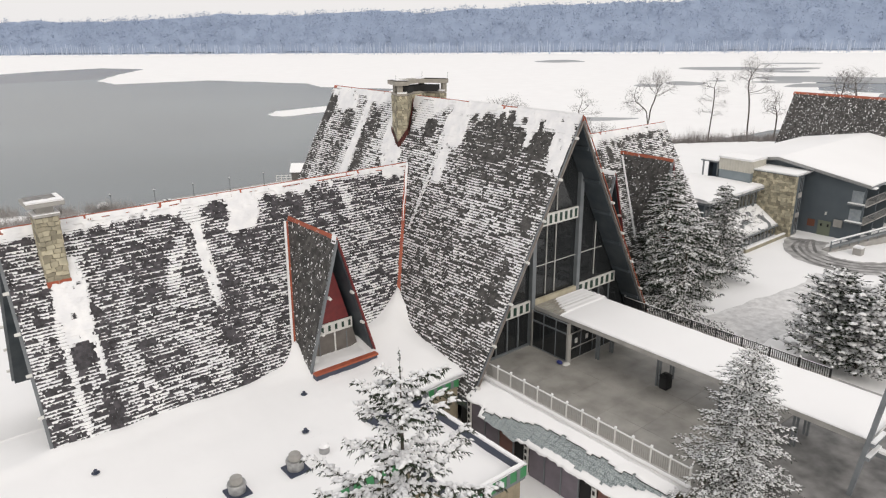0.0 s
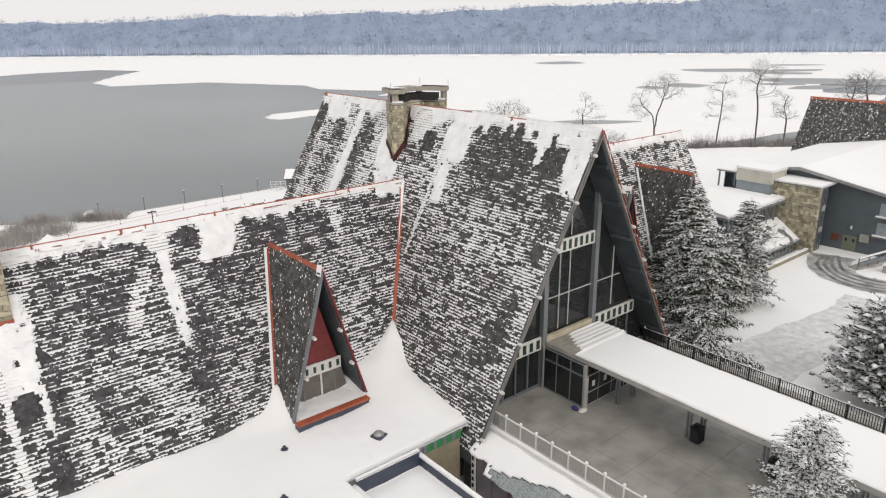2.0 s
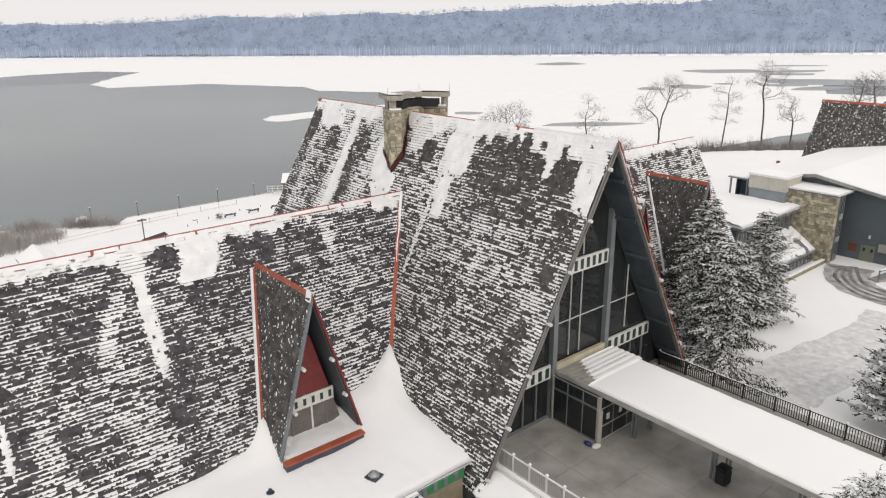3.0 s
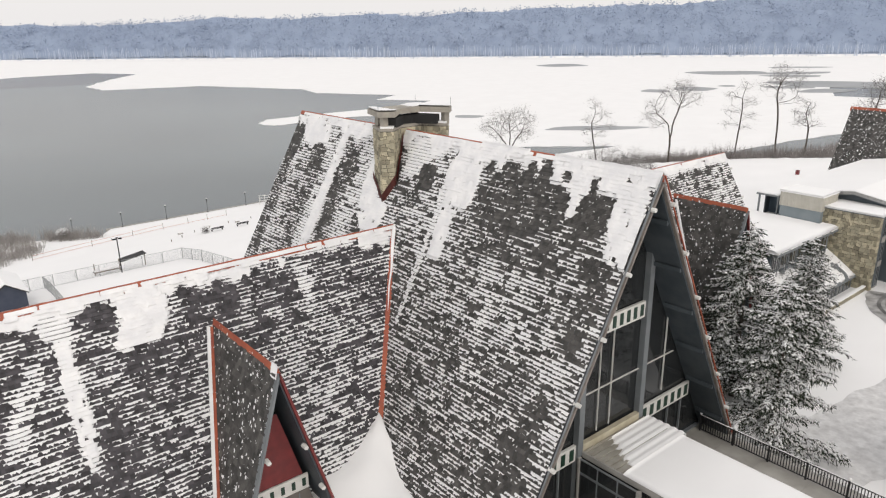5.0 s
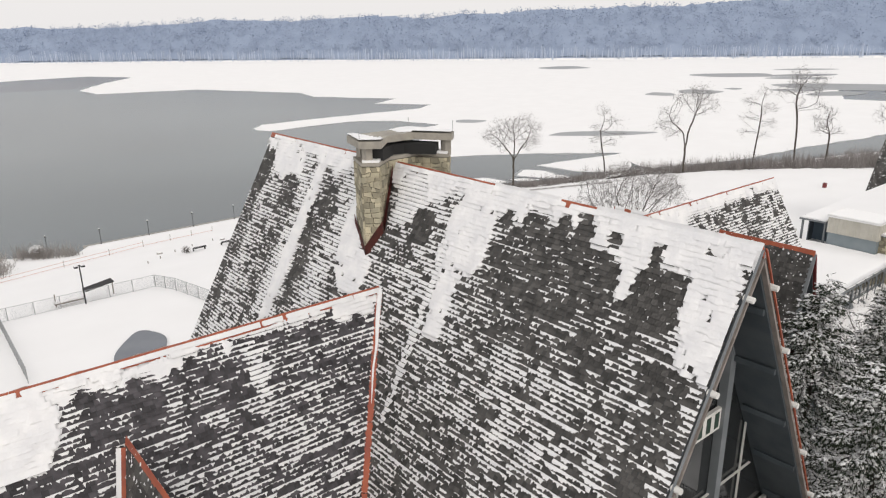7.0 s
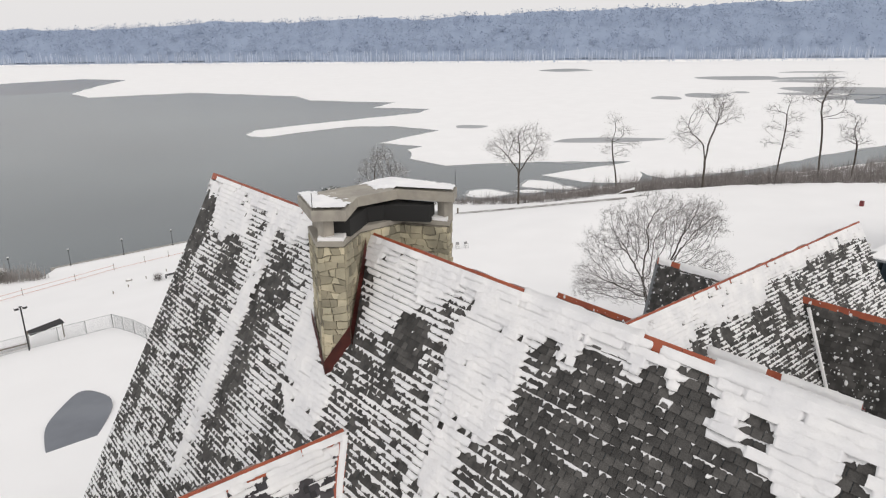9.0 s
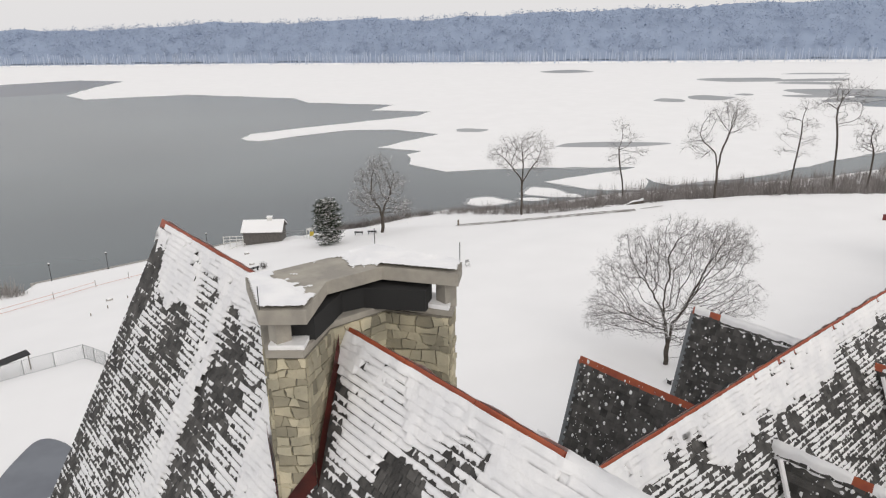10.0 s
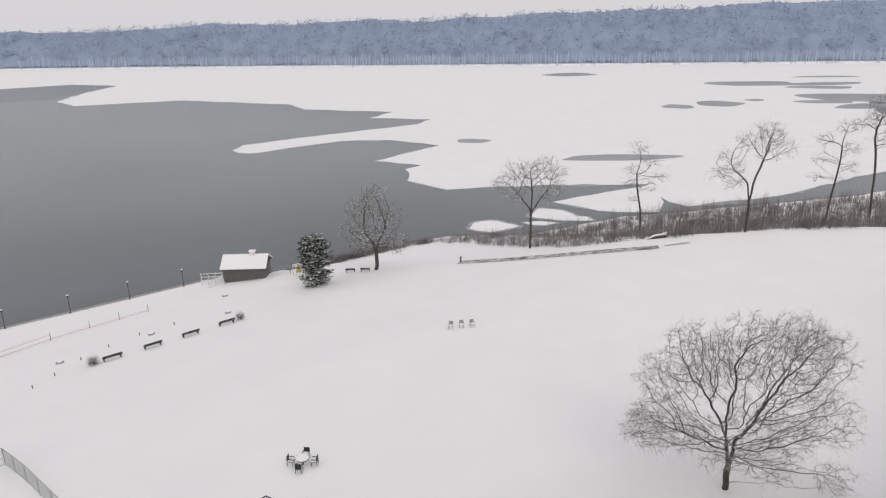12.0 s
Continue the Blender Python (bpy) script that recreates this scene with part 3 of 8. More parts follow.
FRONT_PATCHES = [(30.4, 1.1, 0.7, 0.75, 0, 1.05), (29.3, 0.95, 0.28, 0.36, 0, 0.25), (31.75, 2.75, 1.0, 1.2, 0.05, 0.12), (30.35, 2.25, 0.3, 0.8, 0.1, 1.05), (32.2, 0.8, 1.2, 0.6, 0, 1.05), (31.2, 1.15, 0.18, 0.45, 0, 0.15), (33.75, 2.5, 0.95, 2.2, 0.12, 1.05), (33.3, 0.36, 0.32, 0.2, 0, 0.15),
                 (33.1, 5.4, 1.0, 0.7, 0, 0.2), (33.4, 7.6, 0.7, 2.2, -0.1, 0.32), (32.6, 14.5, 0.7, 2.8, -0.12, 0.26), (28.0, 5.6, 3.2, 0.8, 0, 0.36)]


def cover_main(s, d):
    """Left slope of the main roof; s runs from the back gable to the front one."""
    base = 0.50 + 0.04 * np.clip((16 - s) / 4, 0, 1) + 0.10 * np.clip(1 - np.abs(s - 19) / 5, 0, 1) * np.clip((9 - d) / 4, 0, 1) + streaks(s, d, 21) * np.where(s < 14, 1.2, 0.5) + 0.10 * (vnoise(s * 1.3, d * 1.3, 14) - 0.5)
    c = crest(s, d, 12, 1.05)
    base = base * (1 - c) + 1.05 * c
    return blobs(s, d, base, BACK_PATCHES + MIDDLE_PATCHES + FRONT_PATCHES)


EAST_PATCHES = [(11.5, 1.0, 2.0, 1.2, 0, 1.05), (8.1, 0.7, 0.35, 0.6, 0, 0.15), (9.4, 1.2, 0.45, 0.8, 0.1, 0.15), (17.0, 0.9, 3.4, 1.0, 0, 1.05), (13.1, 2.3, 0.4, 0.4, 0, 0.12), (14.6, 2.4, 0.4, 0.5, 0, 0.15), (15.6, 2.3, 0.35, 0.5, 0, 0.15), (18.8, 2.5, 0.4, 0.7, 0, 0.13),
                (20.2, 2.6, 0.35, 0.7, 0, 0.2), (21.8, 2.6, 0.4, 0.8, 0, 0.13), (23.0, 1.4, 0.3, 0.5, 0, 0.2), (25.9, 1.0, 0.4, 0.6, 0, 0.13), (28.6, 1.0, 0.6, 0.6, 0, 0.13), (30.2, 1.0, 0.5, 0.7, 0, 0.15)]


def cover_east(s, d):
    """Front slope of the right wing; s runs from the main roof to its far gable."""
    base = 0.56 + 0.9 * streaks(s, d, 71) + 0.42 * (vnoise(s * 1.7, d * 0.10, 77) - 0.5)
    c = crest(s, d, 74, 1.0)
    base = base * (1 - c) + 1.05 * c
    return blobs(s, d, base, EAST_PATCHES)


def cover_plain(seed, level=0.47, depth=1.8):
    def cover(s, d):
        base = level + streaks(s, d, seed)
        c = crest(s, d, seed + 3, depth)
        return base * (1 - c) + 1.05 * c
    return cover


def cover_wing(s, d):
    """Front slope of the left wing; s runs from its gable end to the main roof."""
    base = 0.46 + 0.04 * np.clip((s - 19) / 3, 0, 1) + streaks(s, d, 41) * 0.9 + 0.12 * (vnoise(s * 1.2, d * 1.2, 44) - 0.5)
    c = crest(s, d, 33, np.where(s > 20, 0.35, 0.8))
    base = base * (1 - c) + 1.05 * c
    return blobs(s, d, base, GABLE_PATCHES + WING_PATCHES)


GABLE_PATCHES = [(3.1, 5.7, 1.12, 3.0, -0.06, 1.12), (2.95, 9.2, 0.72, 0.85, -0.1, 0.1), (3.9, 9.3, 0.22, 1.3, 0, 1.0), (3.8, 13.4, 0.5, 1.9, 0, 0.18), (2.1, 10.6, 0.24, 4.4, 0, 0.95), (4.8, 0.9, 0.32, 0.45, 0, 0.2), (6.0, 0.9, 0.36, 0.45, 0, 0.2), (8.3, 1.0, 0.75, 0.6, 0, 0.2), (10.9, 0.8, 1.2, 0.45, 0, 0.3),
                 (8.4, 4.6, 1.4, 2.0, 0, 0.33), (7.0, 10.8, 0.6, 1.6, 0.1, 0.3)]
WING_PATCHES = [(10.3, 4.5, 0.5, 2.0, -0.45, 0.74), (12.4, 4.4, 0.42, 3.9, 0, 1.0), (12.3, 1.3, 0.7, 0.8, 0, 0.92), (14.3, 1.25, 0.62, 0.8, 0, 0.14), (16.2, 1.85, 1.3, 1.4, -0.2, 1.1), (16.6, 4.6, 1.8, 1.5, 0, 0.36), (18.7, 0.9, 0.55, 0.42, 0, 0.12), (23.5, 2.1, 1.6, 1.2, 0, 0.36), (27.6, 1.9, 1.5, 1.1, 0, 0.38), (25.3, 2.4, 0.35, 1.5, 0.1, 0.72), (20.7, 1.6, 0.65, 1.3, 0, 0.17), (30.8, 0.6, 1.1, 0.5, 0, 1.0), (30.7, 1.25, 0.3, 0.42, 0, 0.14), (12.5, 10.3, 0.5, 2.0, 0.1, 0.3)]


def roof_slab(name, top_a, top_b, low_b, low_a, mat=SOFFIT, thick=0.32):
    return slab(name, [top_a, top_b, low_b, low_a], thick, mat, lodge)


def z_open_main(p):
    """Main slope where no wing stands above it."""
    w = np.where(p[:, 0] < RX, WZ - WS * np.abs(WY - p[:, 1]), WZ - WS * np.abs(EY - p[:, 1]))
    return (p[:, 2] > w - 0.1) & (p[:, 2] > -1.3)


def z_open_wing(p):
    return (p[:, 2] > RZ - MS * np.abs(RX - p[:, 0]) - 0.1) & (p[:, 2] > -0.8)


# main roof
xe = 11.0
left_roof = roof_slab("roof", (RX, Y1, RZ), (RX, Y0, RZ), (RX - xe, Y0, main_z(RX - xe)), (RX - xe, Y1, main_z(RX - xe)))
tiled_slope(left_roof, (RX, Y1, RZ), (RX, Y0, RZ), (-1, 0, -MS), xe * unit_dn, cover_main, z_open_main, 1, single=lambda s, d: (s > 29.5) & (s < 34.2) & (d > 1.6) & (d < 5.8))
right_roof = roof_slab("roof", (RX, Y0, RZ), (RX, Y1, RZ), (RX + xe, Y1, main_z(RX + xe)), (RX + xe, Y0, main_z(RX + xe)))
tiled_slope(right_roof, (RX, Y0, RZ), (RX, Y1, RZ), (1, 0, -MS), xe * unit_dn, cover_plain(61), z_open_main, 2, step=0.27)
# left wing
we = 8.0
wing_front = roof_slab("roof", (WX, WY, WZ), (RX - 2, WY, WZ), (RX - 2, WY - we, WZ - WS * we), (WX, WY - we, WZ - WS * we))
tiled_slope(wing_front, (WX, WY, WZ), (RX - 2, WY, WZ), (0, -1, -WS), we * math.hypot(1, WS), cover_wing, z_open_wing, 3, mat=SLATE_BLUE)
wing_back = roof_slab("roof", (RX - 2, WY, WZ), (WX, WY, WZ), (WX, WY + we, WZ - WS * we), (RX - 2, WY + we, WZ - WS * we))
tiled_slope(wing_back, (RX - 2, WY, WZ), (WX, WY, WZ), (0, 1, -WS), we * math.hypot(1, WS), cover_plain(91, 0.55), z_open_wing, 7, step=0.27)
# right wing
east_front = roof_slab("roof", (RX + 2, EY, WZ), (EX, EY, WZ), (EX, EY - 9.5, WZ - WS * 9.5), (RX + 2, EY - 9.5, WZ - WS * 9.5))
tiled_slope(east_front, (RX + 2, EY, WZ), (EX, EY, WZ), (0, -1, -WS), 9.5 * math.hypot(1, WS), cover_east, z_open_wing, 4, step=0.07)
east_back = roof_slab("roof", (EX, EY, WZ), (RX + 2, EY, WZ), (RX + 2, EY + 9.5, WZ - WS * 9.5), (EX, EY + 9.5, WZ - WS * 9.5))
tiled_slope(east_back, (EX, EY, WZ), (RX + 2, EY, WZ), (0, 1, -WS), 6.0 * math.hypot(1, WS), cover_plain(81, 0.7), z_open_wing, 6, step=0.27)


# ridge caps of red copper, rake edges, valley flashing
def cap_piece(parent, a, b, side, fall, w=0.13):
    """A folded sheet of copper over a ridge."""
    a, b = Vector(a), Vector(b)
    side = Vector(side)
    n = side * w
    dz = Vector((0, 0, w * fall))
    bm = bmesh.new()
    up = Vector((0, 0, 0.10))
    vs = [bm.verts.new(v) for v in (a + n - dz + up, a + up * 1.3, a - n - dz + up, b - n - dz + up, b + up * 1.3, b + n - dz + up)]
    lo = [bm.verts.new(v.co - Vector((0, 0, 0.26))) for v in vs]
    for q in ((0, 1, 4, 5), (1, 2, 3, 4)):
        bm.faces.new([vs[i] for i in q])
        bm.faces.new([lo[i] for i in q][::-1])
    for i in range(6):
        bm.faces.new((vs[i], lo[i], lo[(i + 1) % 6], vs[(i + 1) % 6]))
    bmesh.ops.recalc_face_normals(bm, faces=bm.faces)
    return part("ridge_cap", bm, COPPER, parent, "red copper ridge cap")


def ridge_run(parent, a, b, side, fall, seed, bare, over=True, caps=True, broad=1.0, wide=0.13):
    """Copper caps in lengths along a ridge, and the snow that lies over them (or, with over off, only against their sunless side); bare: stretches, in metres from a, that have slid clear."""
    a, b = Vector(a), Vector(b)
    run = (b - a).length
    ax = (b - a) / run
    n = max(1, round(run / 2.4))
    for i in range(n if caps else 0):
        cap_piece(parent, a + ax * (run * i / n + 0.01), a + ax * (run * (i + 1) / n - 0.01), side, fall, wide)
    sd = Vector(side)
    verts, faces = [], []
    m = int(run / 0.10)
    prof = [(-1, 0.34, -0.10), (-0.75, 0.18, 0.0), (0, 0.0, 0.05), (0.75, 0.15, -0.01), (1, 0.24, -0.12)] if over else [(-1, 0.50, -0.16), (-1, 0.38, -0.05), (-1, 0.29, -0.03), (-1, 0.21, -0.05), (-1, 0.14, -0.16)]
    for i in range(m + 1):
        p = a + ax * (run * i / m)
        u = run * i / m
        on = 1.0
        for lo, hi in bare:
            wob = 0.25 * (float(vnoise(u * 2.1, 3.5, seed)) - 0.5)
            on = min(on, max(0.0, min(1.0, max(lo - u, u - hi) * 5 + wob + 0.5)))
        for r, (sgn, w, up) in enumerate(prof):
            w2 = broad * w * (0.65 + 0.7 * float(vnoise(u * 3.4, r * 3.0, seed + 1)))
            lump = 0.07 * float(vnoise(u * 1.1, 7.5, seed + 2)) + 0.05 * float(vnoise(u * 3.6, 9.5 + r, seed + 3)) - 0.05
            verts.append(p + sd * (w2 * (1 if sgn > 0 else -1)) + Vector((0, 0, 0.14 - w2 * fall + (up + 0.02 + lump) * on - 0.45 * (1 - on))))
        if i and on > 0.02:
            o = (i - 1) * 5
            faces += [(o + r, o + 5 + r, o + 6 + r, o + 1 + r) for r in range(4)]
    tagged(soup("ridge_snow", verts, faces, ROOF_SNOW, parent, "snow lying over the ridge", smooth=True), kind="stuff")


ridge_run(left_roof, (RX, Y0 - 0.1, RZ), (RX, 53.2, RZ), (1, 0, 0), MS, 5, [(6.8, 8.5), (12.6, 20.5)])
ridge_run(left_roof, (RX, 52.9, RZ), (RX, 45.4, RZ), (1, 0, 0), MS, 9, [(0, 0.9), (2.2, 2.8)], over=False, caps=False)
ridge_run(left_roof, (RX, 54.7, RZ), (RX, Y1 + 0.15, RZ), (1, 0, 0), MS, 6, [(0, 0.8), (4.5, 9.0)], over=False)
ridge_run(wing_front, (WX - 0.1, WY, WZ), (RX - 3.2, WY, WZ), (0, 1, 0), WS, 7, [(13.2, 15.6), (22.6, 24.2), (24.8, 30.2)], over=False, wide=0.19)
ridge_run(east_front, (RX + 3.2, EY, WZ), (EX + 0.1, EY, WZ), (0, 1, 0), WS, 8, [(13.5, 18.5)], over=False)

# rake boards: dark edge strip under the slates, with pale stubs of the purlins
def rake(parent, top, low, out, mat=STEEL):
    """Edge board along a gable's slope; out: unit vector away from the roof."""
    a, b, o = Vector(top), Vector(low), Vector(out)
    beam("rake_board", a + o * 0.06 - Vector((0, 0, 0.28)), b + o * 0.06 - Vector((0, 0, 0.28)), 0.10, mat, parent, h=0.24, up=o)


def stub(parent, p, d):
    p, d = Vector(p), Vector(d)
    bm = bmesh.new()
    add_tube(bm, p, p + d * 0.34, 0.13, 0.11, 8)
    part("purlin_end", bm, WHITE, parent, "snow-white purlin end")


for side, roof in ((-1, left_roof), (1, right_roof)):
    for yy, oy in ((Y0, -1), (Y1, 1)):
        rake(roof, (RX, yy, RZ - 0.05), (RX + side * xe, yy, main_z(RX + xe) - 0.05), (0, oy, 0), RAKE)
    for i in range(7):
        f = 0.05 + 0.145 * i
        stub(roof, (RX + side * (xe * f + 0.25), Y0 - 0.05, main_z(RX + xe * f) - 0.5), (0, -1, 0))
        # purlins carried under the overhang
        x = RX + side * (xe * f + 0.42)
        beam("purlin", (x, Y0 + 0.05, main_z(x) - 0.80), (x, 35.0, main_z(x) - 0.80), 0.14, SOFFIT, roof, h=0.24)
    beam("copper_edge", (RX + side * 0.1, Y0 - 0.14, RZ + 0.02), (RX + side * xe, Y0 - 0.14, main_z(RX + xe) + 0.05), 0.05, COPPER if side > 0 else STEEL, roof, h=0.07, up=(0, 1, 0))
for roof, yy, sgn, low in ((wing_front, WY, -1, we), (wing_back, WY, 1, we)):
    rake(roof, (WX, yy, WZ - 0.05), (WX, yy + sgn * low, WZ - WS * low - 0.05), (-1, 0, 0))
    for i in range(6):
        f = 0.06 + 0.17 * i
        stub(roof, (WX - 0.05, yy + sgn * (low * f + 0.2), WZ - WS * low * f - 0.45), (-1, 0, 0))
for roof, sgn in ((east_front, -1), (east_back, 1)):
    rake(roof, (EX, EY, WZ - 0.05), (EX, EY + sgn * 9.5, WZ - WS * 9.5 - 0.05), (1, 0, 0))
    for i in range(6):
        f = 0.06 + 0.16 * i
        stub(roof, (EX + 0.05, EY + sgn * (9.5 * f + 0.2), WZ - WS * 9.5 * f - 0.45), (1, 0, 0))


def valley_point(z, ridge, side):
    """Where a wing's front slope meets the main slope at a height."""
    return Vector((RX + side * (RZ - z) / MS, ridge - (WZ - z) / WS, z))


# valley flashing of red copper in folded lengths
n_off = Vector((-0.55, -0.55, 0.62)).normalized()
for i in range(5):
    za, zb = 12.3 - i * 2.45, 12.3 - (i + 1) * 2.45 + 0.03
    a, b = valley_point(za, WY, -1), valley_point(zb, WY, -1)
    beam("valley_flashing", a + n_off * 0.13, b + n_off * 0.13, 0.46, COPPER, left_roof, h=0.05, up=n_off)


sv, sf = [], []
for i in range(60):
    z = 12.5 - i * 0.075
    c = valley_point(z, WY, -1) + n_off * 0.17
    across = Vector((0.62, -0.62, 0.0)).normalized()
    thin = max(0.0, 1 - i / 62) * (0.45 + 0.9 * float(vnoise(i * 0.11, 0.5, 4)))
    slip = 0.16 * (float(vnoise(i * 0.07, 4.5, 6)) - 0.3)
    for w, lift in ((-0.26, -0.06), (-0.1, 0.03), (0.06, 0.03), (0.2, -0.06)):
        sv.append(c + across * (w * thin + slip) + n_off * lift * min(1.0, thin * 2))
    if i:
        sf += [(4 * i - 4 + r, 4 * i + r, 4 * i + r + 1, 4 * i - 3 + r) for r in range(3)]
tagged(soup("valley_snow", sv, sf, ROOF_SNOW, left_roof, "snow lodged at the head of the valley", smooth=True), kind="stuff")


def gable_wall(name, plane_axis, pos, ridge, top, slope, low, mat, thick=0.25, inset=0.5):
    """A gable wall under a pair of slopes, from the height low up to the ridge."""
    h = (top - inset * slope * 0.55 - low) / slope
    pts = [(ridge - h, low), (ridge + h, low), (ridge, low + h * slope)]
    bm = bmesh.new()
    vs = []
    for off in (0, thick):
        vs.append([bm.verts.new((p, pos + off, z) if plane_axis == "y" else (pos + off, p, z)) for p, z in pts])
    bm.faces.new(vs[0])
    bm.faces.new(vs[1][::-1])
    for i in range(3):
        bm.faces.new((vs[0][i], vs[0][(i + 1) % 3], vs[1][(i + 1) % 3], vs[1][i]))
    bmesh.ops.recalc_face_normals(bm, faces=bm.faces)
    return part(name, bm, mat, lodge)


gable_wall("gable_wall", "y", Y1 - 2.2, RX, RZ, MS, -5.0, GREYWALL)
gable_wall("gable_wall", "x", WX + 1.2, WY, WZ, WS, -2.0, GREYWALL)
gable_wall("gable_wall", "x", EX - 1.6, EY, WZ, WS, -5.0, GREYWALL)

# glazed entrance front
GY = 35.1
glazing = gable_wall("window_wall", "y", GY + 0.10, RX, RZ, MS, 0.02, GLASS, thick=0.03, inset=0.5)
glazing["label"] = "dark reflecting glass front"
# floors and rear wall in near-black: the room's dimness is in their colour
box("inner_floor", (31.2, GY + 0.2, -0.30), (49.8, 43, -0.06), INSIDE_SHADE, lodge)
box("inner_floor", (33.2, GY + 1.2, 3.3), (47.8, 43, 3.6), INSIDE_SHADE, lodge, "upper floor in near-black for the dim room behind the glass")
gable_wall("inner_wall", "y", GY + 8, RX, RZ, MS, 0.0, INSIDE_SHADE, thick=0.1)


def half_at(z):
    return (RZ - 0.45 - z) / MS


for x in (37.7, 43.0):
    top = main_z(x) - 0.3
    box("column", (x - 0.20, GY - 0.28, 0.0), (x + 0.20, GY + 0.08, top), STEEL, lodge, "tall grey steel column")
# white bands with dark green panels
def panel_band(x0, x1, z0, count):
    band = box("panel_band", (x0, GY - 0.14, z0), (x1, GY + 0.02, z0 + 0.95), WHITE, lodge, "white spandrel with dark green panels")
    w = (x1 - x0) / count
    for i in range(count):
        cx = x0 + w * (i + 0.5)
        box("green_panel", (cx - w * 0.24, GY - 0.165, z0 + 0.14), (cx + w * 0.24, GY - 0.10, z0 + 0.81), DKGREEN, band)


panel_band(38.6, 42.78, 9.75, 7)
panel_band(43.22, 48.2, 2.95, 7)
panel_band(32.75, 37.48, 2.95, 7)
for x in (39.3, 40.35):
    box("mullion", (x - 0.014, GY - 0.045, 4.0), (x + 0.014, GY + 0.045, 9.75), WHITE, lodge)
    box("mullion", (x - 0.014, GY - 0.045, 10.8), (x + 0.014, GY + 0.045, main_z(x) - 0.6), WHITE, lodge)
for x in (33.9, 35.1, 36.3, 44.6, 46.2, 47.6):
    box("mullion", (x - 0.04, GY - 0.06, 0.0), (x + 0.04, GY + 0.06, 3.2), STEEL, lodge)
box("mullion", (45.31, GY - 0.045, 4.25), (45.338, GY + 0.045, main_z(45.37) - 0.6), WHITE, lodge)
box("transom", (37.9, GY - 0.06, 6.55), (42.8, GY + 0.04, 6.578), WHITE, lodge)
box("transom", (43.2, GY - 0.06, 6.55), (43 + 3.2, GY + 0.04, 6.578), WHITE, lodge)
box("transom", (34.8, GY - 0.06, 6.9), (37.5, GY + 0.06, 6.945), STEEL, lodge)
box("sill", (31.0, GY - 0.1, 0.0), (50.0, GY + 0.1, 0.12), STEEL, lodge)
box("cream_fascia", (37.9, GY - 0.30, 3.3), (42.8, GY - 0.02, 3.85), CREAM, lodge, "cream-painted head beam")


def plate(name, pts, push, mat, parent, label=""):
    """A flat outline given depth along push."""
    bm = bmesh.new()
    a = [bm.verts.new(p) for p in pts]
    b = [bm.verts.new(Vector(p) + Vector(push)) for p in pts]
    bm.faces.new(a)
    bm.faces.new(b[::-1])
    for i in range(len(a)):
        bm.faces.new((a[i], b[i], b[(i + 1) % len(a)], a[(i + 1) % len(a)]))
    bmesh.ops.recalc_face_normals(bm, faces=bm.faces)
    return part(name, bm, mat, parent, label)


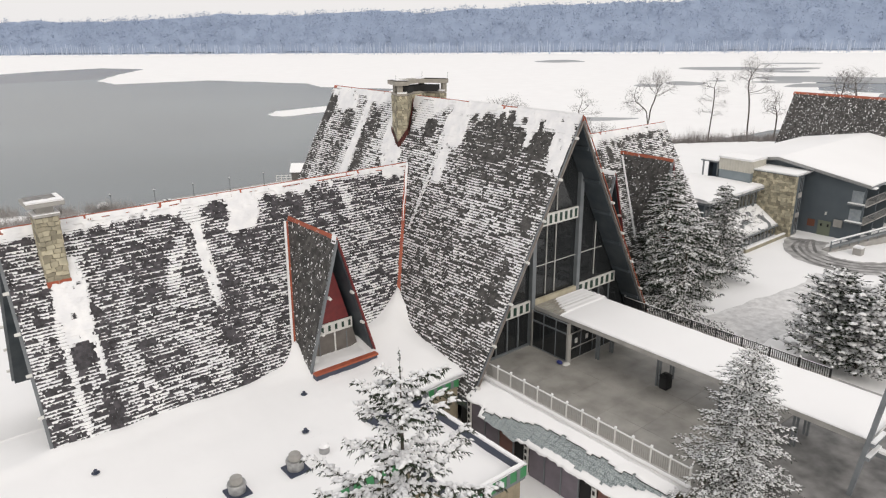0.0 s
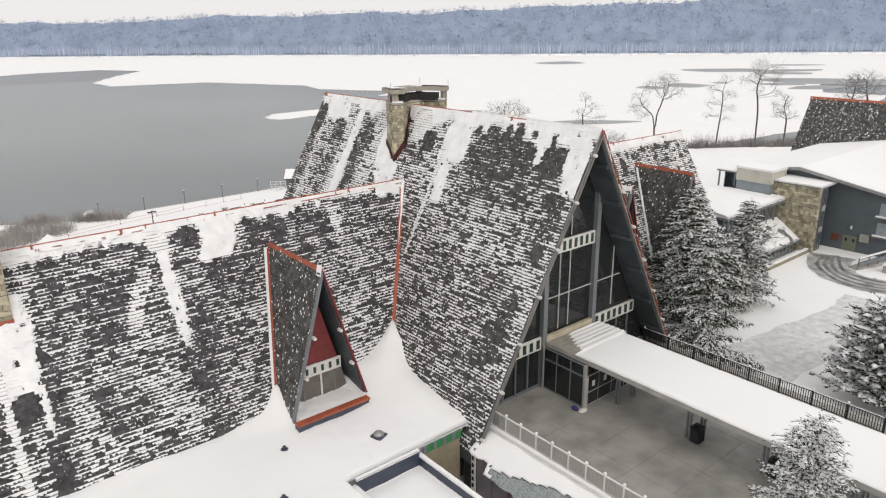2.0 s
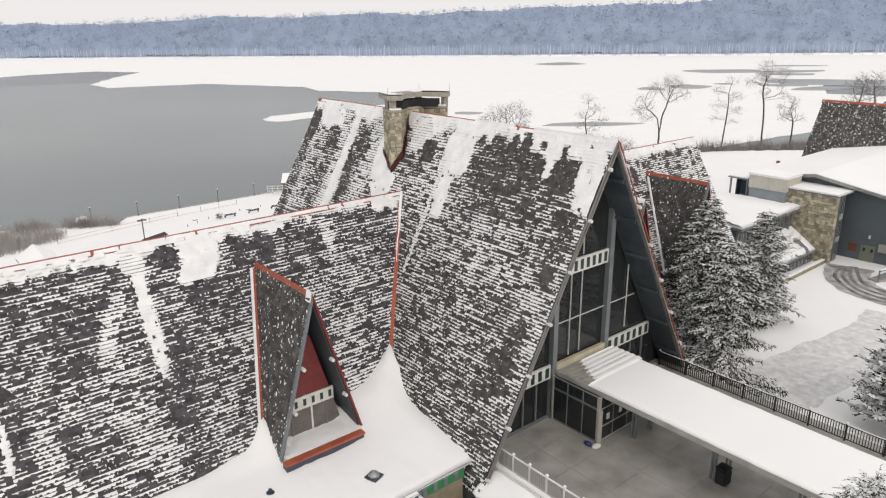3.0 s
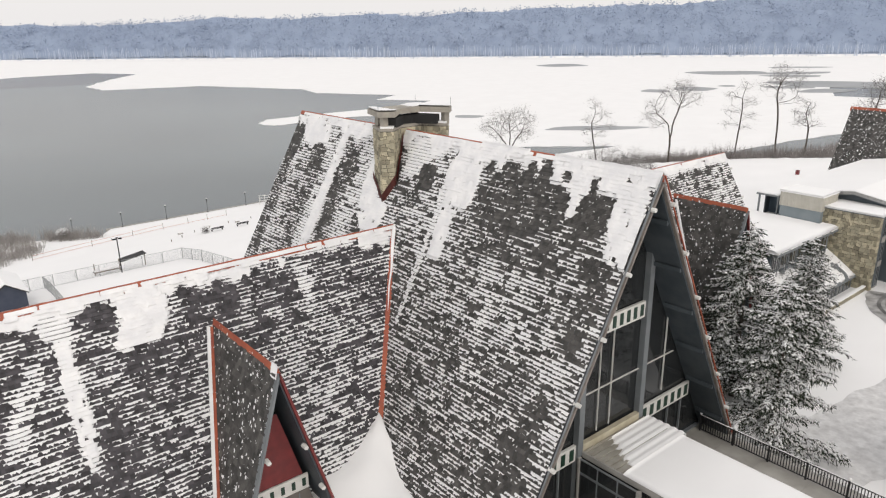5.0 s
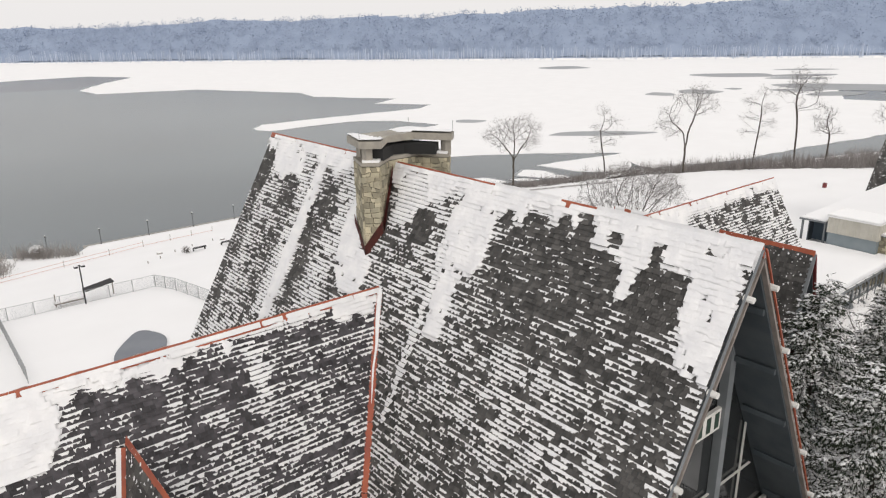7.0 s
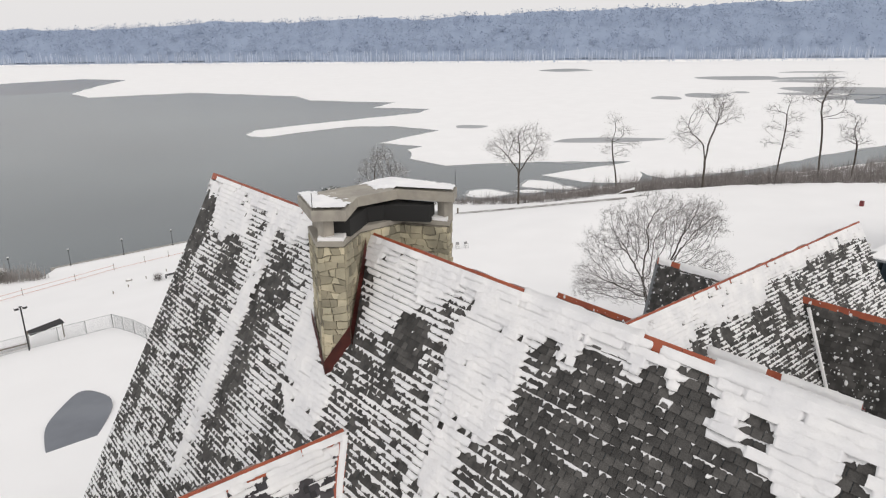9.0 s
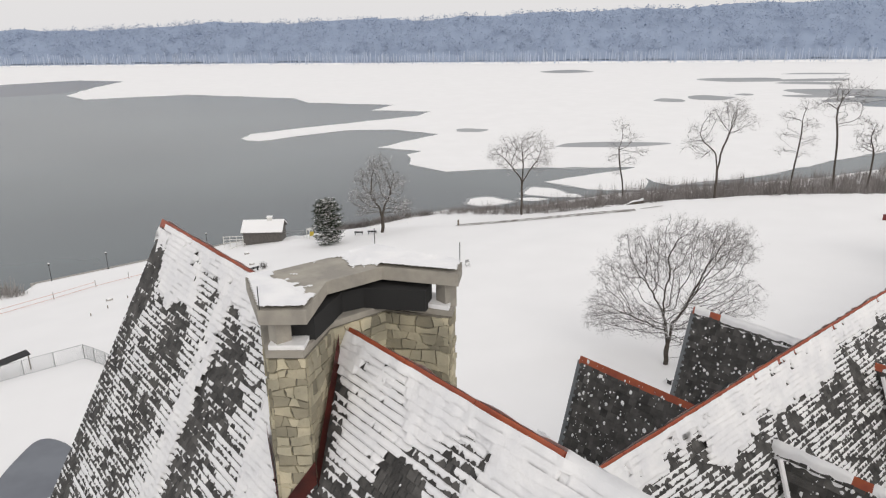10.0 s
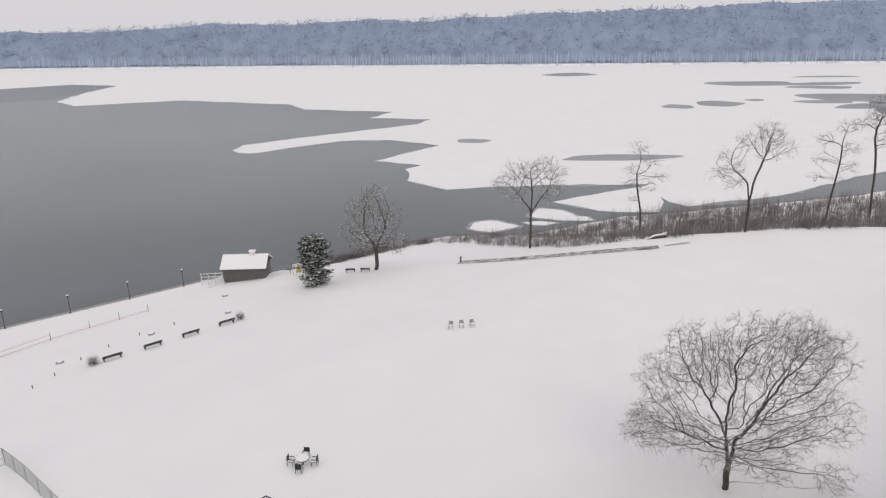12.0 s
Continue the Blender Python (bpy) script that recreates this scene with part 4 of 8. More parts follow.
# dormers: small A-frames that stand out from the wings
def dormer(name, x, tip_y, root_y, top, half, base, side, wing, open_front):
    """side -1: faces the forecourt, +1: faces the lake."""
    d = part(name, bmesh.new(), None, lodge, "steep slate-clad dormer with red copper ridge")
    sl = (top - base) / half
    for sx in (-1, 1):
        corners = [(x, tip_y, top), (x, root_y, top), (x + sx * half, root_y, base), (x + sx * half, tip_y, base)]
        slab("dormer_roof", corners if sx * side > 0 else corners[::-1], 0.18, SOFFIT, d)
        nlen = math.hypot(half, top - base)
        tiled_dormer(d, (x, tip_y, top), (x, root_y, top), (sx, 0, -sl), nlen, int(x * 3 + sx + tip_y))
        f = Vector((0, side, 0))
        a, b = Vector((x, tip_y, top)), Vector((x + sx * half, tip_y, base))
        beam("dormer_rake", a + f * 0.05 - Vector((0, 0, 0.15)), b + f * 0.05, 0.12, MAROON if sx > 0 else STEEL, d, h=0.3, up=(0, side, 0))
        for t in (0.42, 0.68):
            p = a.lerp(b, t) - Vector((sx * 0.25, 0, 0.15))
            stub(d, p, (0, side, 0))
    cap = cap_piece(d, (x, tip_y + side * 0.1, top), (x, root_y, top), (1, 0, 0), sl, 0.10)
    if open_front:
        inset = tip_y + 1.5
        h2 = half * 0.82
        bm = bmesh.new()
        vs = [bm.verts.new(p) for p in ((x - h2, inset, base), (x + h2, inset, base), (x, inset, base + h2 * sl))]
        bm.faces.new(vs)
        part("dormer_glass", bm, GLASS, d)
        z1 = base + 3.1
        h3 = (base + h2 * sl - z1) / sl
        plate("dormer_panel", [(x - h3, inset - 0.10, z1), (x + h3, inset - 0.10, z1), (x + h3 * 0.25, inset - 0.10, z1 + h3 * sl * 0.75), (x - h3 * 0.25, inset - 0.10, z1 + h3 * sl * 0.75)], (0, 0.05, 0), MAROON, d, "dark red panel")
        hb = (base + h2 * sl - base - 2.2) / sl
        band = box("panel_band", (x - hb, inset - 0.16, base + 2.2), (x + hb, inset - 0.06, base + 3.05), WHITE, d, "white band with dark green panels")
        for i in range(6):
            cx = x - hb * 0.85 + i * hb * 1.7 / 5
            box("green_panel", (cx - 0.10, inset - 0.185, base + 2.4), (cx + 0.10, inset - 0.12, base + 2.85), DKGREEN, band)
        hp = h2 - 2.2 / sl
        plate("door_panel", [(x - h2 * 0.97, inset - 0.09, base), (x + h2 * 0.97, inset - 0.09, base), (x + hp, inset - 0.09, base + 2.2), (x - hp, inset - 0.09, base + 2.2)], (0, 0.05, 0), DOORGREY, d, "weathered grey-brown door panel")
        box("mullion", (x + 0.1, inset - 0.14, base), (x + 0.22, inset - 0.08, base + 2.2), WHITE, d)
        for k in (-1, 1):
            box("mullion", (x + k * 1.2 - 0.03, inset - 0.13, base), (x + k * 1.2 + 0.03, inset - 0.085, base + 2.0), STEEL, d)
        box("mullion", (x - 0.25, inset - 0.08, base + 3.0), (x - 0.17, inset - 0.02, base + 6), WHITE, d)
    else:
        bm = bmesh.new()
        y = tip_y - side * 0.6
        vs = [bm.verts.new(p) for p in ((x - half * 0.85, y, base), (x + half * 0.85, y, base), (x, y, base + half * 0.85 * sl))]
        bm.faces.new(vs)
        bmesh.ops.solidify(bm, geom=bm.faces[:], thickness=0.05)
        part("dormer_wall", bm, MAROON, d)
    return d


def tiled_dormer(parent, top_a, top_b, down, length, seed, fleck=1.0):
    """Dormer slates with flakes of snow stuck to them."""
    a, b, dn = np.array(top_a, float), np.array(top_b, float), np.array(down, float)
    run = np.linalg.norm(b - a)
    ax = (b - a) / run
    dn /= np.linalg.norm(dn)
    nz = np.cross(ax, dn)
    nz = nz if nz[2] > 0 else -nz
    tv, tf = [], []
    rng = np.random.default_rng(abs(seed) + 7)
    for k in range(int(length / 0.36)):
        for i in range(int(run / 0.38) + 1):
            s0 = max(0, i * 0.38 - (0.19 if k % 2 else 0))
            s1 = min(run, s0 + 0.372)
            if s1 - s0 < 0.08:
                continue
            j = len(tv)
            l = 0.04 + 0.015 * rng.random()
            for ss, dd, hh in ((s0, k * 0.36, 0.008), (s1, k * 0.36, 0.008), (s1, (k + 1) * 0.36 + 0.02, l), (s0, (k + 1) * 0.36 + 0.02, l), (s1, (k + 1) * 0.36 + 0.02, 0), (s0, (k + 1) * 0.36 + 0.02, 0)):
                tv.append(a + ax * ss + dn * dd + nz * hh)
            tf += [(j, j + 1, j + 2, j + 3), (j + 3, j + 2, j + 4, j + 5)]
    tagged(soup("slate_cladding", tv, tf, SLATE, parent, "dark slates"), kind="stuff")
    sv, sf = [], []
    for _ in range(int(run * length * 8.0)):
        s, d = rng.random() * run, rng.random() * length
        r = fleck * (0.018 + 0.075 * rng.random() ** 3)
        c = a + ax * s + dn * d + nz * 0.05
        j = len(sv)
        n = 6
        for t in range(n):
            q = r * (0.6 + 0.8 * rng.random())
            sv.append(c + ax * q * math.cos(t * math.tau / n) + dn * q * 1.2 * math.sin(t * math.tau / n))
        sv.append(c + nz * 0.025)
        sf += [(j + t, j + (t + 1) % n, j + n) for t in range(n)]
    tagged(soup("stuck_snow", sv, sf, ROOF_SNOW, parent, "flecks of snow stuck to the slates"), kind="stuff")


dormer("dormer", 24.2, 41.6, 48.9, 10.3, 2.9, 0.2, -1, wing_front, True)
dormer("dormer", 66.2, 41.6, 48.4, 10.4, 3.0, 0.0, -1, east_front, False)
dormer("dormer", 56.2, 41.6, 48.4, 10.4, 3.0, 0.0, -1, east_front, False)
dormer("dormer", 56.3, 57.9, 51.0, 10.4, 3.0, 0.0, 1, east_back, False)
dormer("dormer", 66.0, 57.7, 51.0, 10.4, 3.0, 0.0, 1, east_back, False)
for top_y, root_y, x, z, bare in ((41.5, 48.4, 56.2, 10.4, [(3.4, 3.9)]), (57.7, 51.0, 66.0, 10.4, [(1.0, 1.5)]), (41.5, 48.9, 24.2, 10.3, [(0.7, 8.0)])):
    ridge_run(lodge, (x, top_y, z), (x, root_y, z), (1, 0, 0), 3.4, int(x), bare, caps=False, broad=0.42)
# snow banked in the gutter beside the dormers
for sx, x in ((-1, 24.2), (1, 24.2)):
    a, b = Vector((x + sx * 0.2, 48.9, 9.9)), Vector((x + sx * 2.6, 44.4, 1.6))
    if sx < 0:
        beam("dormer_flashing", a + Vector((0, -0.12, 0.12)), b + Vector((0, -0.12, 0.12)), 0.16, COPPER, wing_front, h=0.08, up=(0, -0.86, 0.5))
        beam("gutter_snow", a + Vector((-0.16, -0.1, 0.16)), b + Vector((-0.16, -0.1, 0.16)), 0.17, ROOF_SNOW, wing_front, h=0.09, up=(0, -0.86, 0.5))
for x in (56.2, 66.2):
    a, b = Vector((x - 0.2, 48.0, 9.9)), Vector((x - 2.9, 43.5, 1.6))
    beam("gutter_snow", a + Vector((-0.16, -0.1, 0.2)), b + Vector((-0.16, -0.1, 0.2)), 0.22, ROOF_SNOW, east_front, h=0.1, up=(0, -0.86, 0.5))


def snow_field(name, rects, step, height, parent, label, low=-0.03):
    """A snow blanket over rectangles of one height field, with an upright rim."""
    verts, faces = [], []
    for x0, x1, y0, y1 in rects:
        nx, ny = max(1, round((x1 - x0) / step)), max(1, round((y1 - y0) / step))
        b = len(verts)
        for j in range(ny + 1):
            for i in range(nx + 1):
                x, y = x0 + (x1 - x0) * i / nx, y0 + (y1 - y0) * j / ny
                verts.append((x, y, height(x, y)))
        w = nx + 1
        faces += [(b + j * w + i, b + j * w + i + 1, b + (j + 1) * w + i + 1, b + (j + 1) * w + i) for j in range(ny) for i in range(nx)]
        rim = [j for j in range(nx + 1)] + [j * w + nx for j in range(1, ny + 1)] + [ny * w + i for i in range(nx - 1, -1, -1)] + [j * w for j in range(ny - 1, 0, -1)]
        c = len(verts)
        for r in rim:
            x, y, _ = verts[b + r]
            verts.append((x, y, low))
        k = len(rim)
        for i in range(k):
            p, q = verts[b + rim[i]], verts[b + rim[(i + 1) % k]]
            mx, my = (p[0] + q[0]) / 2, (p[1] + q[1]) / 2
            if not any(r[0] - 0.03 < mx < r[1] + 0.03 and r[2] - 0.03 < my < r[3] + 0.03 for r in rects if r != (x0, x1, y0, y1)):
                faces.append((b + rim[i], b + rim[(i + 1) % k], c + (i + 1) % k, c + i))
    return tagged(soup(name, verts, faces, SNOW, parent, label, smooth=True), kind="stuff")


# ---------- stone facing ----------
def stone_face(parent, a, b, z0, z1, out, seed, size=0.36, clip=None, single=False):
    """Irregular stones over the upright face from a to b (plan points), between two heights, joints left open."""
    rng = random.Random(seed)
    a, b, o = Vector((*a, 0)), Vector((*b, 0)), Vector((*out, 0))
    run = (b - a).length
    ax = (b - a) / run
    rows = max(1, int((z1 - z0) / (size * 0.85)))
    tall = (z1 - z0) / rows
    bed = lambda j, x: z0 + j * tall + (0 if j in (0, rows) else tall * 0.62 * noise.noise((x / size * 0.55 + seed, j * 3.7, seed * 0.31)))
    verts, faces = [], []
    for j in range(rows):
        x, lean0 = 0.0, 0.0
        while x < run - 0.02:
            wide = size * (0.55 + 1.05 * rng.random())
            nxt = run if run - (x + wide) < 0.45 * size else x + wide
            lean1 = 0.0 if nxt == run else size * 0.34 * (rng.random() - 0.5)
            q = [(x - lean0, bed(j, x)), (nxt - lean1, bed(j, nxt)), (nxt + lean1, bed(j + 1, nxt)), (x + lean0, bed(j + 1, x))]
            x, lean0 = nxt, lean1
            c = (sum(p[0] for p in q) / 4, sum(p[1] for p in q) / 4)
            if clip and not clip(a + ax * c[0], c[1]):
                continue
            ring = []
            for k in range(4):
                p, nx = q[k], q[(k + 1) % 4]
                ring.append(p)
                ring.append(((p[0] + nx[0]) / 2 + (rng.random() - 0.5) * 0.06, (p[1] + nx[1]) / 2 + (rng.random() - 0.5) * 0.06))
            if single:
                verts, faces = [], []
            base = len(verts)
            lift = 0.035 + 0.05 * rng.random()
            for f, h in ((0.97, 0.0), (0.91, lift)):
                for p in ring:
                    v = a + ax * (c[0] + (p[0] - c[0]) * f) + o * h
                    verts.append((v.x, v.y, c[1] + (p[1] - c[1]) * f))
            m = len(ring)
            faces.append(tuple(base + m + k for k in range(m)))
            faces += [(base + k, base + (k + 1) % m, base + m + (k + 1) % m, base + m + k) for k in range(m)]
            if single:
                soup("stone", verts, faces, STONE, parent)
    if single:
        return parent
    me = bpy.data.meshes.new("stonework")
    me.from_pydata(verts, [], faces)
    bm = bmesh.new()
    bm.from_mesh(me)
    bmesh.ops.recalc_face_normals(bm, faces=bm.faces)
    return tagged(part("stonework", bm, STONE, parent, "irregular buff fieldstones"), kind="stuff")


# main chimney: a bent stack astride the ridge, with a concrete lid on stub piers
chimney = thing("chimney", (40.5, 53, 14), "buff fieldstone chimney with a snowy concrete lid", "chimney")
STACK = [(37.95, 52.75), (38.62, 52.18), (40.0, 53.25), (41.75, 53.3), (42.75, 51.75), (43.35, 52.25), (42.4, 54.55), (38.7, 54.6)]
prism("core", STACK, 11.0, 18.45, MORTAR, chimney)
for i in range(len(STACK)):
    p, q = Vector(STACK[i]), Vector(STACK[(i + 1) % len(STACK)])
    o = Vector(((q - p).y, -(q - p).x)).normalized()
    stone_face(chimney, p, q, 11.5 if i < 6 else 14, 18.4, o, 40 + i, size=0.31, single=i in (0, 1, 2, 3))
grow = lambda pts, k: [tuple(Vector(p) + (Vector(p) - Vector((40.6, 53.6))).normalized() * k) for p in pts]
LIDTAN = material("tan_concrete", (0.40, 0.37, 0.315), 0.8, color2=(0.29, 0.27, 0.235), scale=1.6, bump=0.3, bump_scale=14)
prism("ledge", grow(STACK, 0.08), 18.45, 18.62, LIDTAN, chimney)
for lobe in ([STACK[0], STACK[1], (39.0, 52.6), (38.5, 53.4)], [STACK[4], STACK[5], (43.0, 53.2), (42.3, 52.6)]):
    snow = [Vector(p) * 0.98 + (Vector(lobe[0]) + Vector(lobe[2])) * 0.01 for p in lobe]
    prism("ledge_snow", [tuple(p) for p in snow], 18.62, 18.74, ROOF_SNOW, chimney, "snow on the ledge")
# solid near-black block: its colour gives the shade of the open flue
prism("flue", grow(STACK, -0.62), 18.6, 19.2, INSIDE_SHADE, chimney, "near-black block for the shade in the flue openings")
for x, y in ((38.35, 52.85), (43.0, 52.15), (41.9, 54.2), (38.95, 54.3)):
    box("pier", (x - 0.2, y - 0.2, 18.6), (x + 0.2, y + 0.2, 19.36), LIDTAN, chimney)
LID = [(37.75, 52.66), (38.62, 51.95), (39.95, 53.3), (41.68, 53.3), (42.88, 51.5), (43.58, 52.15), (42.6, 54.95), (38.5, 54.98)]
prism("lid", LID, 19.36, 19.72, LIDTAN, chimney, "folded concrete lid")


def lid_snow():
    """Ragged snow left on the two lobes of the lid, thin towards the bend."""
    n, step = 108, 0.056
    verts, faces, ids = [], [], {}
    inside = lambda x, y: sum((LID[i][1] > y) != (LID[i - 1][1] > y) and x < (LID[i - 1][0] - LID[i][0]) * (y - LID[i][1]) / (LID[i - 1][1] - LID[i][1]) + LID[i][0] for i in range(8)) % 2 == 1
    for j in range(66):
        for i in range(n):
            x, y = 37.7 + i * step, 51.45 + j * step
            v = 0.9 * max(math.exp(-((x - 38.4) / 0.75) ** 2), math.exp(-((x - 42.5) / 1.1) ** 2)) - 0.22 + 0.30 * noise.noise((x * 1.6, y * 1.6, 3)) + 0.22 * noise.noise((x * 5, y * 5, 8))
            if inside(x, y) and v > 0:
                ids[i, j] = len(verts)
                verts.append((x, y, 19.725 + 0.10 * min(1.0, v * 3) + 0.012 * noise.noise((x * 9, y * 9, 1))))
    for i, j in ids:
        q = [(i, j), (i + 1, j), (i + 1, j + 1), (i, j + 1)]
        if all(k in ids for k in q):
            faces.append([ids[k] for k in q])
    tagged(soup("lid_snow", verts, faces, ROOF_SNOW, chimney, "ragged snow on the lid", smooth=True), kind="stuff")


lid_snow()
for p in (LID[0], LID[5], LID[6]):
    tube("lightning_rod", (p[0] * 0.98 + 40.6 * 0.02, p[1] * 0.98 + 53.5 * 0.02, 19.7), (p[0] * 0.98 + 40.6 * 0.02, p[1] * 0.98 + 53.5 * 0.02, 20.3), 0.012, IRON, chimney, sides=5)
OLDCOPPER = material("weathered_copper", (0.19, 0.042, 0.03), 0.6, color2=(0.10, 0.03, 0.025), scale=2.0, bump=0.2)
# copper skirt where the stack breaks the slope
for a, b in (((37.85, 52.7), (38.62, 52.08)), ((38.60, 51.99), (40.12, 53.13)), ((38.55, 54.7), (37.85, 52.7))):
    bm = bmesh.new()
    pa, pb = Vector((*a, main_z(a[0]))), Vector((*b, main_z(b[0])))
    vs = [bm.verts.new(v) for v in (pa - Vector((0, 0, 0.3)), pb - Vector((0, 0, 0.3)), pb + Vector((0, 0, 0.75)), pa + Vector((0, 0, 0.75)))]
    bm.faces.new(vs)
    bmesh.ops.solidify(bm, geom=bm.faces[:], thickness=0.06)
    part("skirt", bm, OLDCOPPER, chimney, "weathered red copper skirt")

# small chimney on the left wing
chimney_b = thing("chimney", (7.5, 48.9, 10), "square buff stone chimney with a concrete cap", "chimney")
box("core", (6.85, 48.55, 8.6), (8.15, 49.95, 13.5), MORTAR, chimney_b)
for a, b, o in (((6.85, 48.55), (8.15, 48.55), (0, -1)), ((8.15, 48.55), (8.15, 49.95), (1, 0)), ((8.15, 49.95), (6.85, 49.95), (0, 1)), ((6.85, 49.95), (6.85, 48.55), (-1, 0))):
    stone_face(chimney_b, a, b, 8.9, 13.45, o, 77 + int(a[0] * 3), size=0.34)
box("ledge", (6.72, 48.42, 13.5), (8.28, 50.08, 13.66), CONCRETE, chimney_b, bevel=0.02)
box("ledge_snow", (6.74, 48.44, 13.66), (8.26, 50.06, 13.72), ROOF_SNOW, chimney_b)
box("flue", (7.0, 48.7, 13.66), (8.0, 49.8, 14.2), CONCRETE, chimney_b, "stained concrete flue block")
box("lid", (6.4, 48.1, 14.2), (8.6, 50.4, 14.5), CONCRETE, chimney_b, bevel=0.04)
LIDDARK = material("wet_lid", (0.13, 0.125, 0.12), 0.6, color2=(0.24, 0.23, 0.22), scale=2.5, bump=0.2)
box("lid_top", (6.62, 48.9, 14.5), (8.3, 50.3, 14.56), LIDDARK, chimney_b, "bare wet top of the lid")
snow_field("lid_snow", [(6.42, 8.58, 48.12, 48.9), (8.3, 8.58, 48.9, 50.3)], 0.12, lambda x, y: 14.58 + 0.03 * noise.noise((x * 3, y * 3, 0)), chimney_b, "snow along the lid's edge", low=14.5)
for z0 in (8.2,):
    box("skirt", (6.78, 48.46, z0), (7.46, 49.1, z0 + 1.05), COPPER, chimney_b, "red copper skirt")
    box("skirt", (7.5, 48.46, z0), (8.22, 49.1, z0 + 1.05), COPPER, chimney_b, "red copper skirt")

# ---------- flat roofs before the lodge ----------
podium = thing("podium", (10, 36, -4), "single-storey flat-roofed wing deep in snow", "building")
prism("wall", [(-14, 29.4), (21.2, 29.4), (21.2, 34.4), (29.4, 34.4), (29.4, 45), (-14, 45)], -4.3, -0.55, BRICK, podium)
prism("roof_deck", [(-14.2, 29.15), (21.0, 29.15), (21.0, 34.55), (29.6, 34.55), (29.6, 46), (-14.2, 46)], -0.55, -0.02, STEEL, podium)


def roof_snow_height(x, y):
    """Drifted snow on the flat roof, banked up into the valleys."""
    z = 0.16 + 0.07 * noise.noise((x * 0.35, y * 0.35, 1)) + 0.03 * noise.noise((x * 1.3, y * 1.3, 4))
    d = math.hypot((x - 31.6) * 0.95, (y - 44.6) * 0.8)
    z += 4.0 * math.exp(-(d / 1.55) ** 0.82)
    d = math.hypot((x - 21.6) * 1.3, (y - 44.3) * 0.8)
    z += 1.9 * math.exp(-(d / 1.25) ** 1.2)
    d = math.hypot((x - 27.6) * 0.9, (y - 44.0) * 0.8)
    z += 0.75 * math.exp(-(d / 1.6) ** 1.2)
    ridge = max(0.0, 1 - abs(y - (43.2 - 0.25 * math.sin(x * 0.9))) / 1.3)
    z += 0.30 * ridge * (0.6 + 0.5 * noise.noise((x * 0.5, 0, 7)))
    m = max(0.0, 1 - abs(x - 29.6) / 2.2)
    z += 0.35 * m * max(0.0, min(1.0, (y - 34) / 4))
    if 20.9 < x < 27.2 and y < 43:
        z += 0.12 * max(0.0, noise.noise((x * 1.9, y * 1.9, 2)))
    edge = min(x + 14.2, y - 29.15 if x < 21 else y - 34.55, 30.9 - x)
    return z - 0.14 * math.exp(-max(0.0, edge) / 0.18)


snow_field("roof_snow", [(-14.2, 20.95, 29.15, 34.6), (-14.2, 31.6, 34.6, 47.0)], 0.33, roof_snow_height, podium, "smooth deep snow drifted against the slopes")


def fascia(parent, a, b, z0, z1, out):
    """Green panels between grey posts under a roof edge."""
    run = b[0] - a[0]
    n = max(1, round(run / 0.85))
    for i in range(n):
        x0, x1 = a[0] + run * i / n, a[0] + run * (i + 1) / n
        box("grey_panel", (x0 + 0.004, a[1] - 0.10, z0), (x0 + 0.27, a[1] - 0.002, z1), STEEL, parent)
        box("green_panel", (x0 + 0.274, a[1] - 0.06, z0), (x1, a[1] - 0.002, z1), GREEN, parent)


fascia(podium, (10, 29.15), (21.0, 29.15), -0.62, -0.02, (0, -1))
fascia(podium, (26.5, 34.55), (29.6, 34.55), -0.62, -0.02, (0, -1))

# sunken roof with a dark metal parapet
annexe = thing("parapet_roof", (23.8, 29.5, -4), "low roof with a dark blue parapet and green fascia", "building")
box("wall", (21.5, 24.75, -4.3), (26.1, 34.5, -1.4), BRICK, annexe, "tan block wall")
for row in range(9):
    for i in range(11):
        x = 21.5 + i * 0.42 + (0.21 if row % 2 else 0)
        z = -4.2 + row * 0.36
        box("block", (x + 0.008, 24.71, z + 0.008), (min(x + 0.412, 26.1), 24.76, z + 0.352), BRICK, annexe)
box("roof_deck", (21.3, 24.5, -1.4), (26.33, 34.7, -1.2), STEEL, annexe)
for lo, hi in (((21.3, 24.5, -1.2), (21.55, 34.7, -0.42)), ((26.08, 24.5, -1.2), (26.33, 34.7, -0.42)), ((21.55, 34.35, -1.2), (26.08, 34.54, -0.04)), ((21.55, 24.5, -1.2), (26.08, 24.75, -0.42))):
    box("parapet", lo, hi, NAVY, annexe, "dark blue metal parapet")
    snow_field("parapet_snow", [(lo[0] - 0.04, hi[0] + 0.04, lo[1] - 0.04, hi[1] + 0.04)], 0.12, lambda x, y, top=hi[2]: top + 0.09 + 0.03 * noise.noise((x * 2, y * 2, 0)), annexe, "snow along the parapet", low=hi[2])
snow_field("roof_snow", [(21.56, 26.07, 24.76, 34.44)], 0.3, lambda x, y: -1.02 + 0.05 * noise.noise((x * 0.7, y * 0.7, 0)), annexe, "flat snow", low=-1.2)
fascia(annexe, (21.3, 24.5), (26.33, 24.5), -1.15, -0.46, (0, -1))

# planter ledge before the dormer
ledge = thing("dormer_ledge", (23.8, 40.7, 0), "dark planter ledge with a copper coping under the dormer", "planter")
prism("trough", [(21.2, 40.45), (26.5, 40.45), (26.5, 40.95), (21.2, 40.95)], 0.0, 0.72, NAVY, ledge)
box("coping", (21.15, 40.36, 0.72), (26.55, 40.86, 0.86), COPPER, ledge, "orange copper coping")
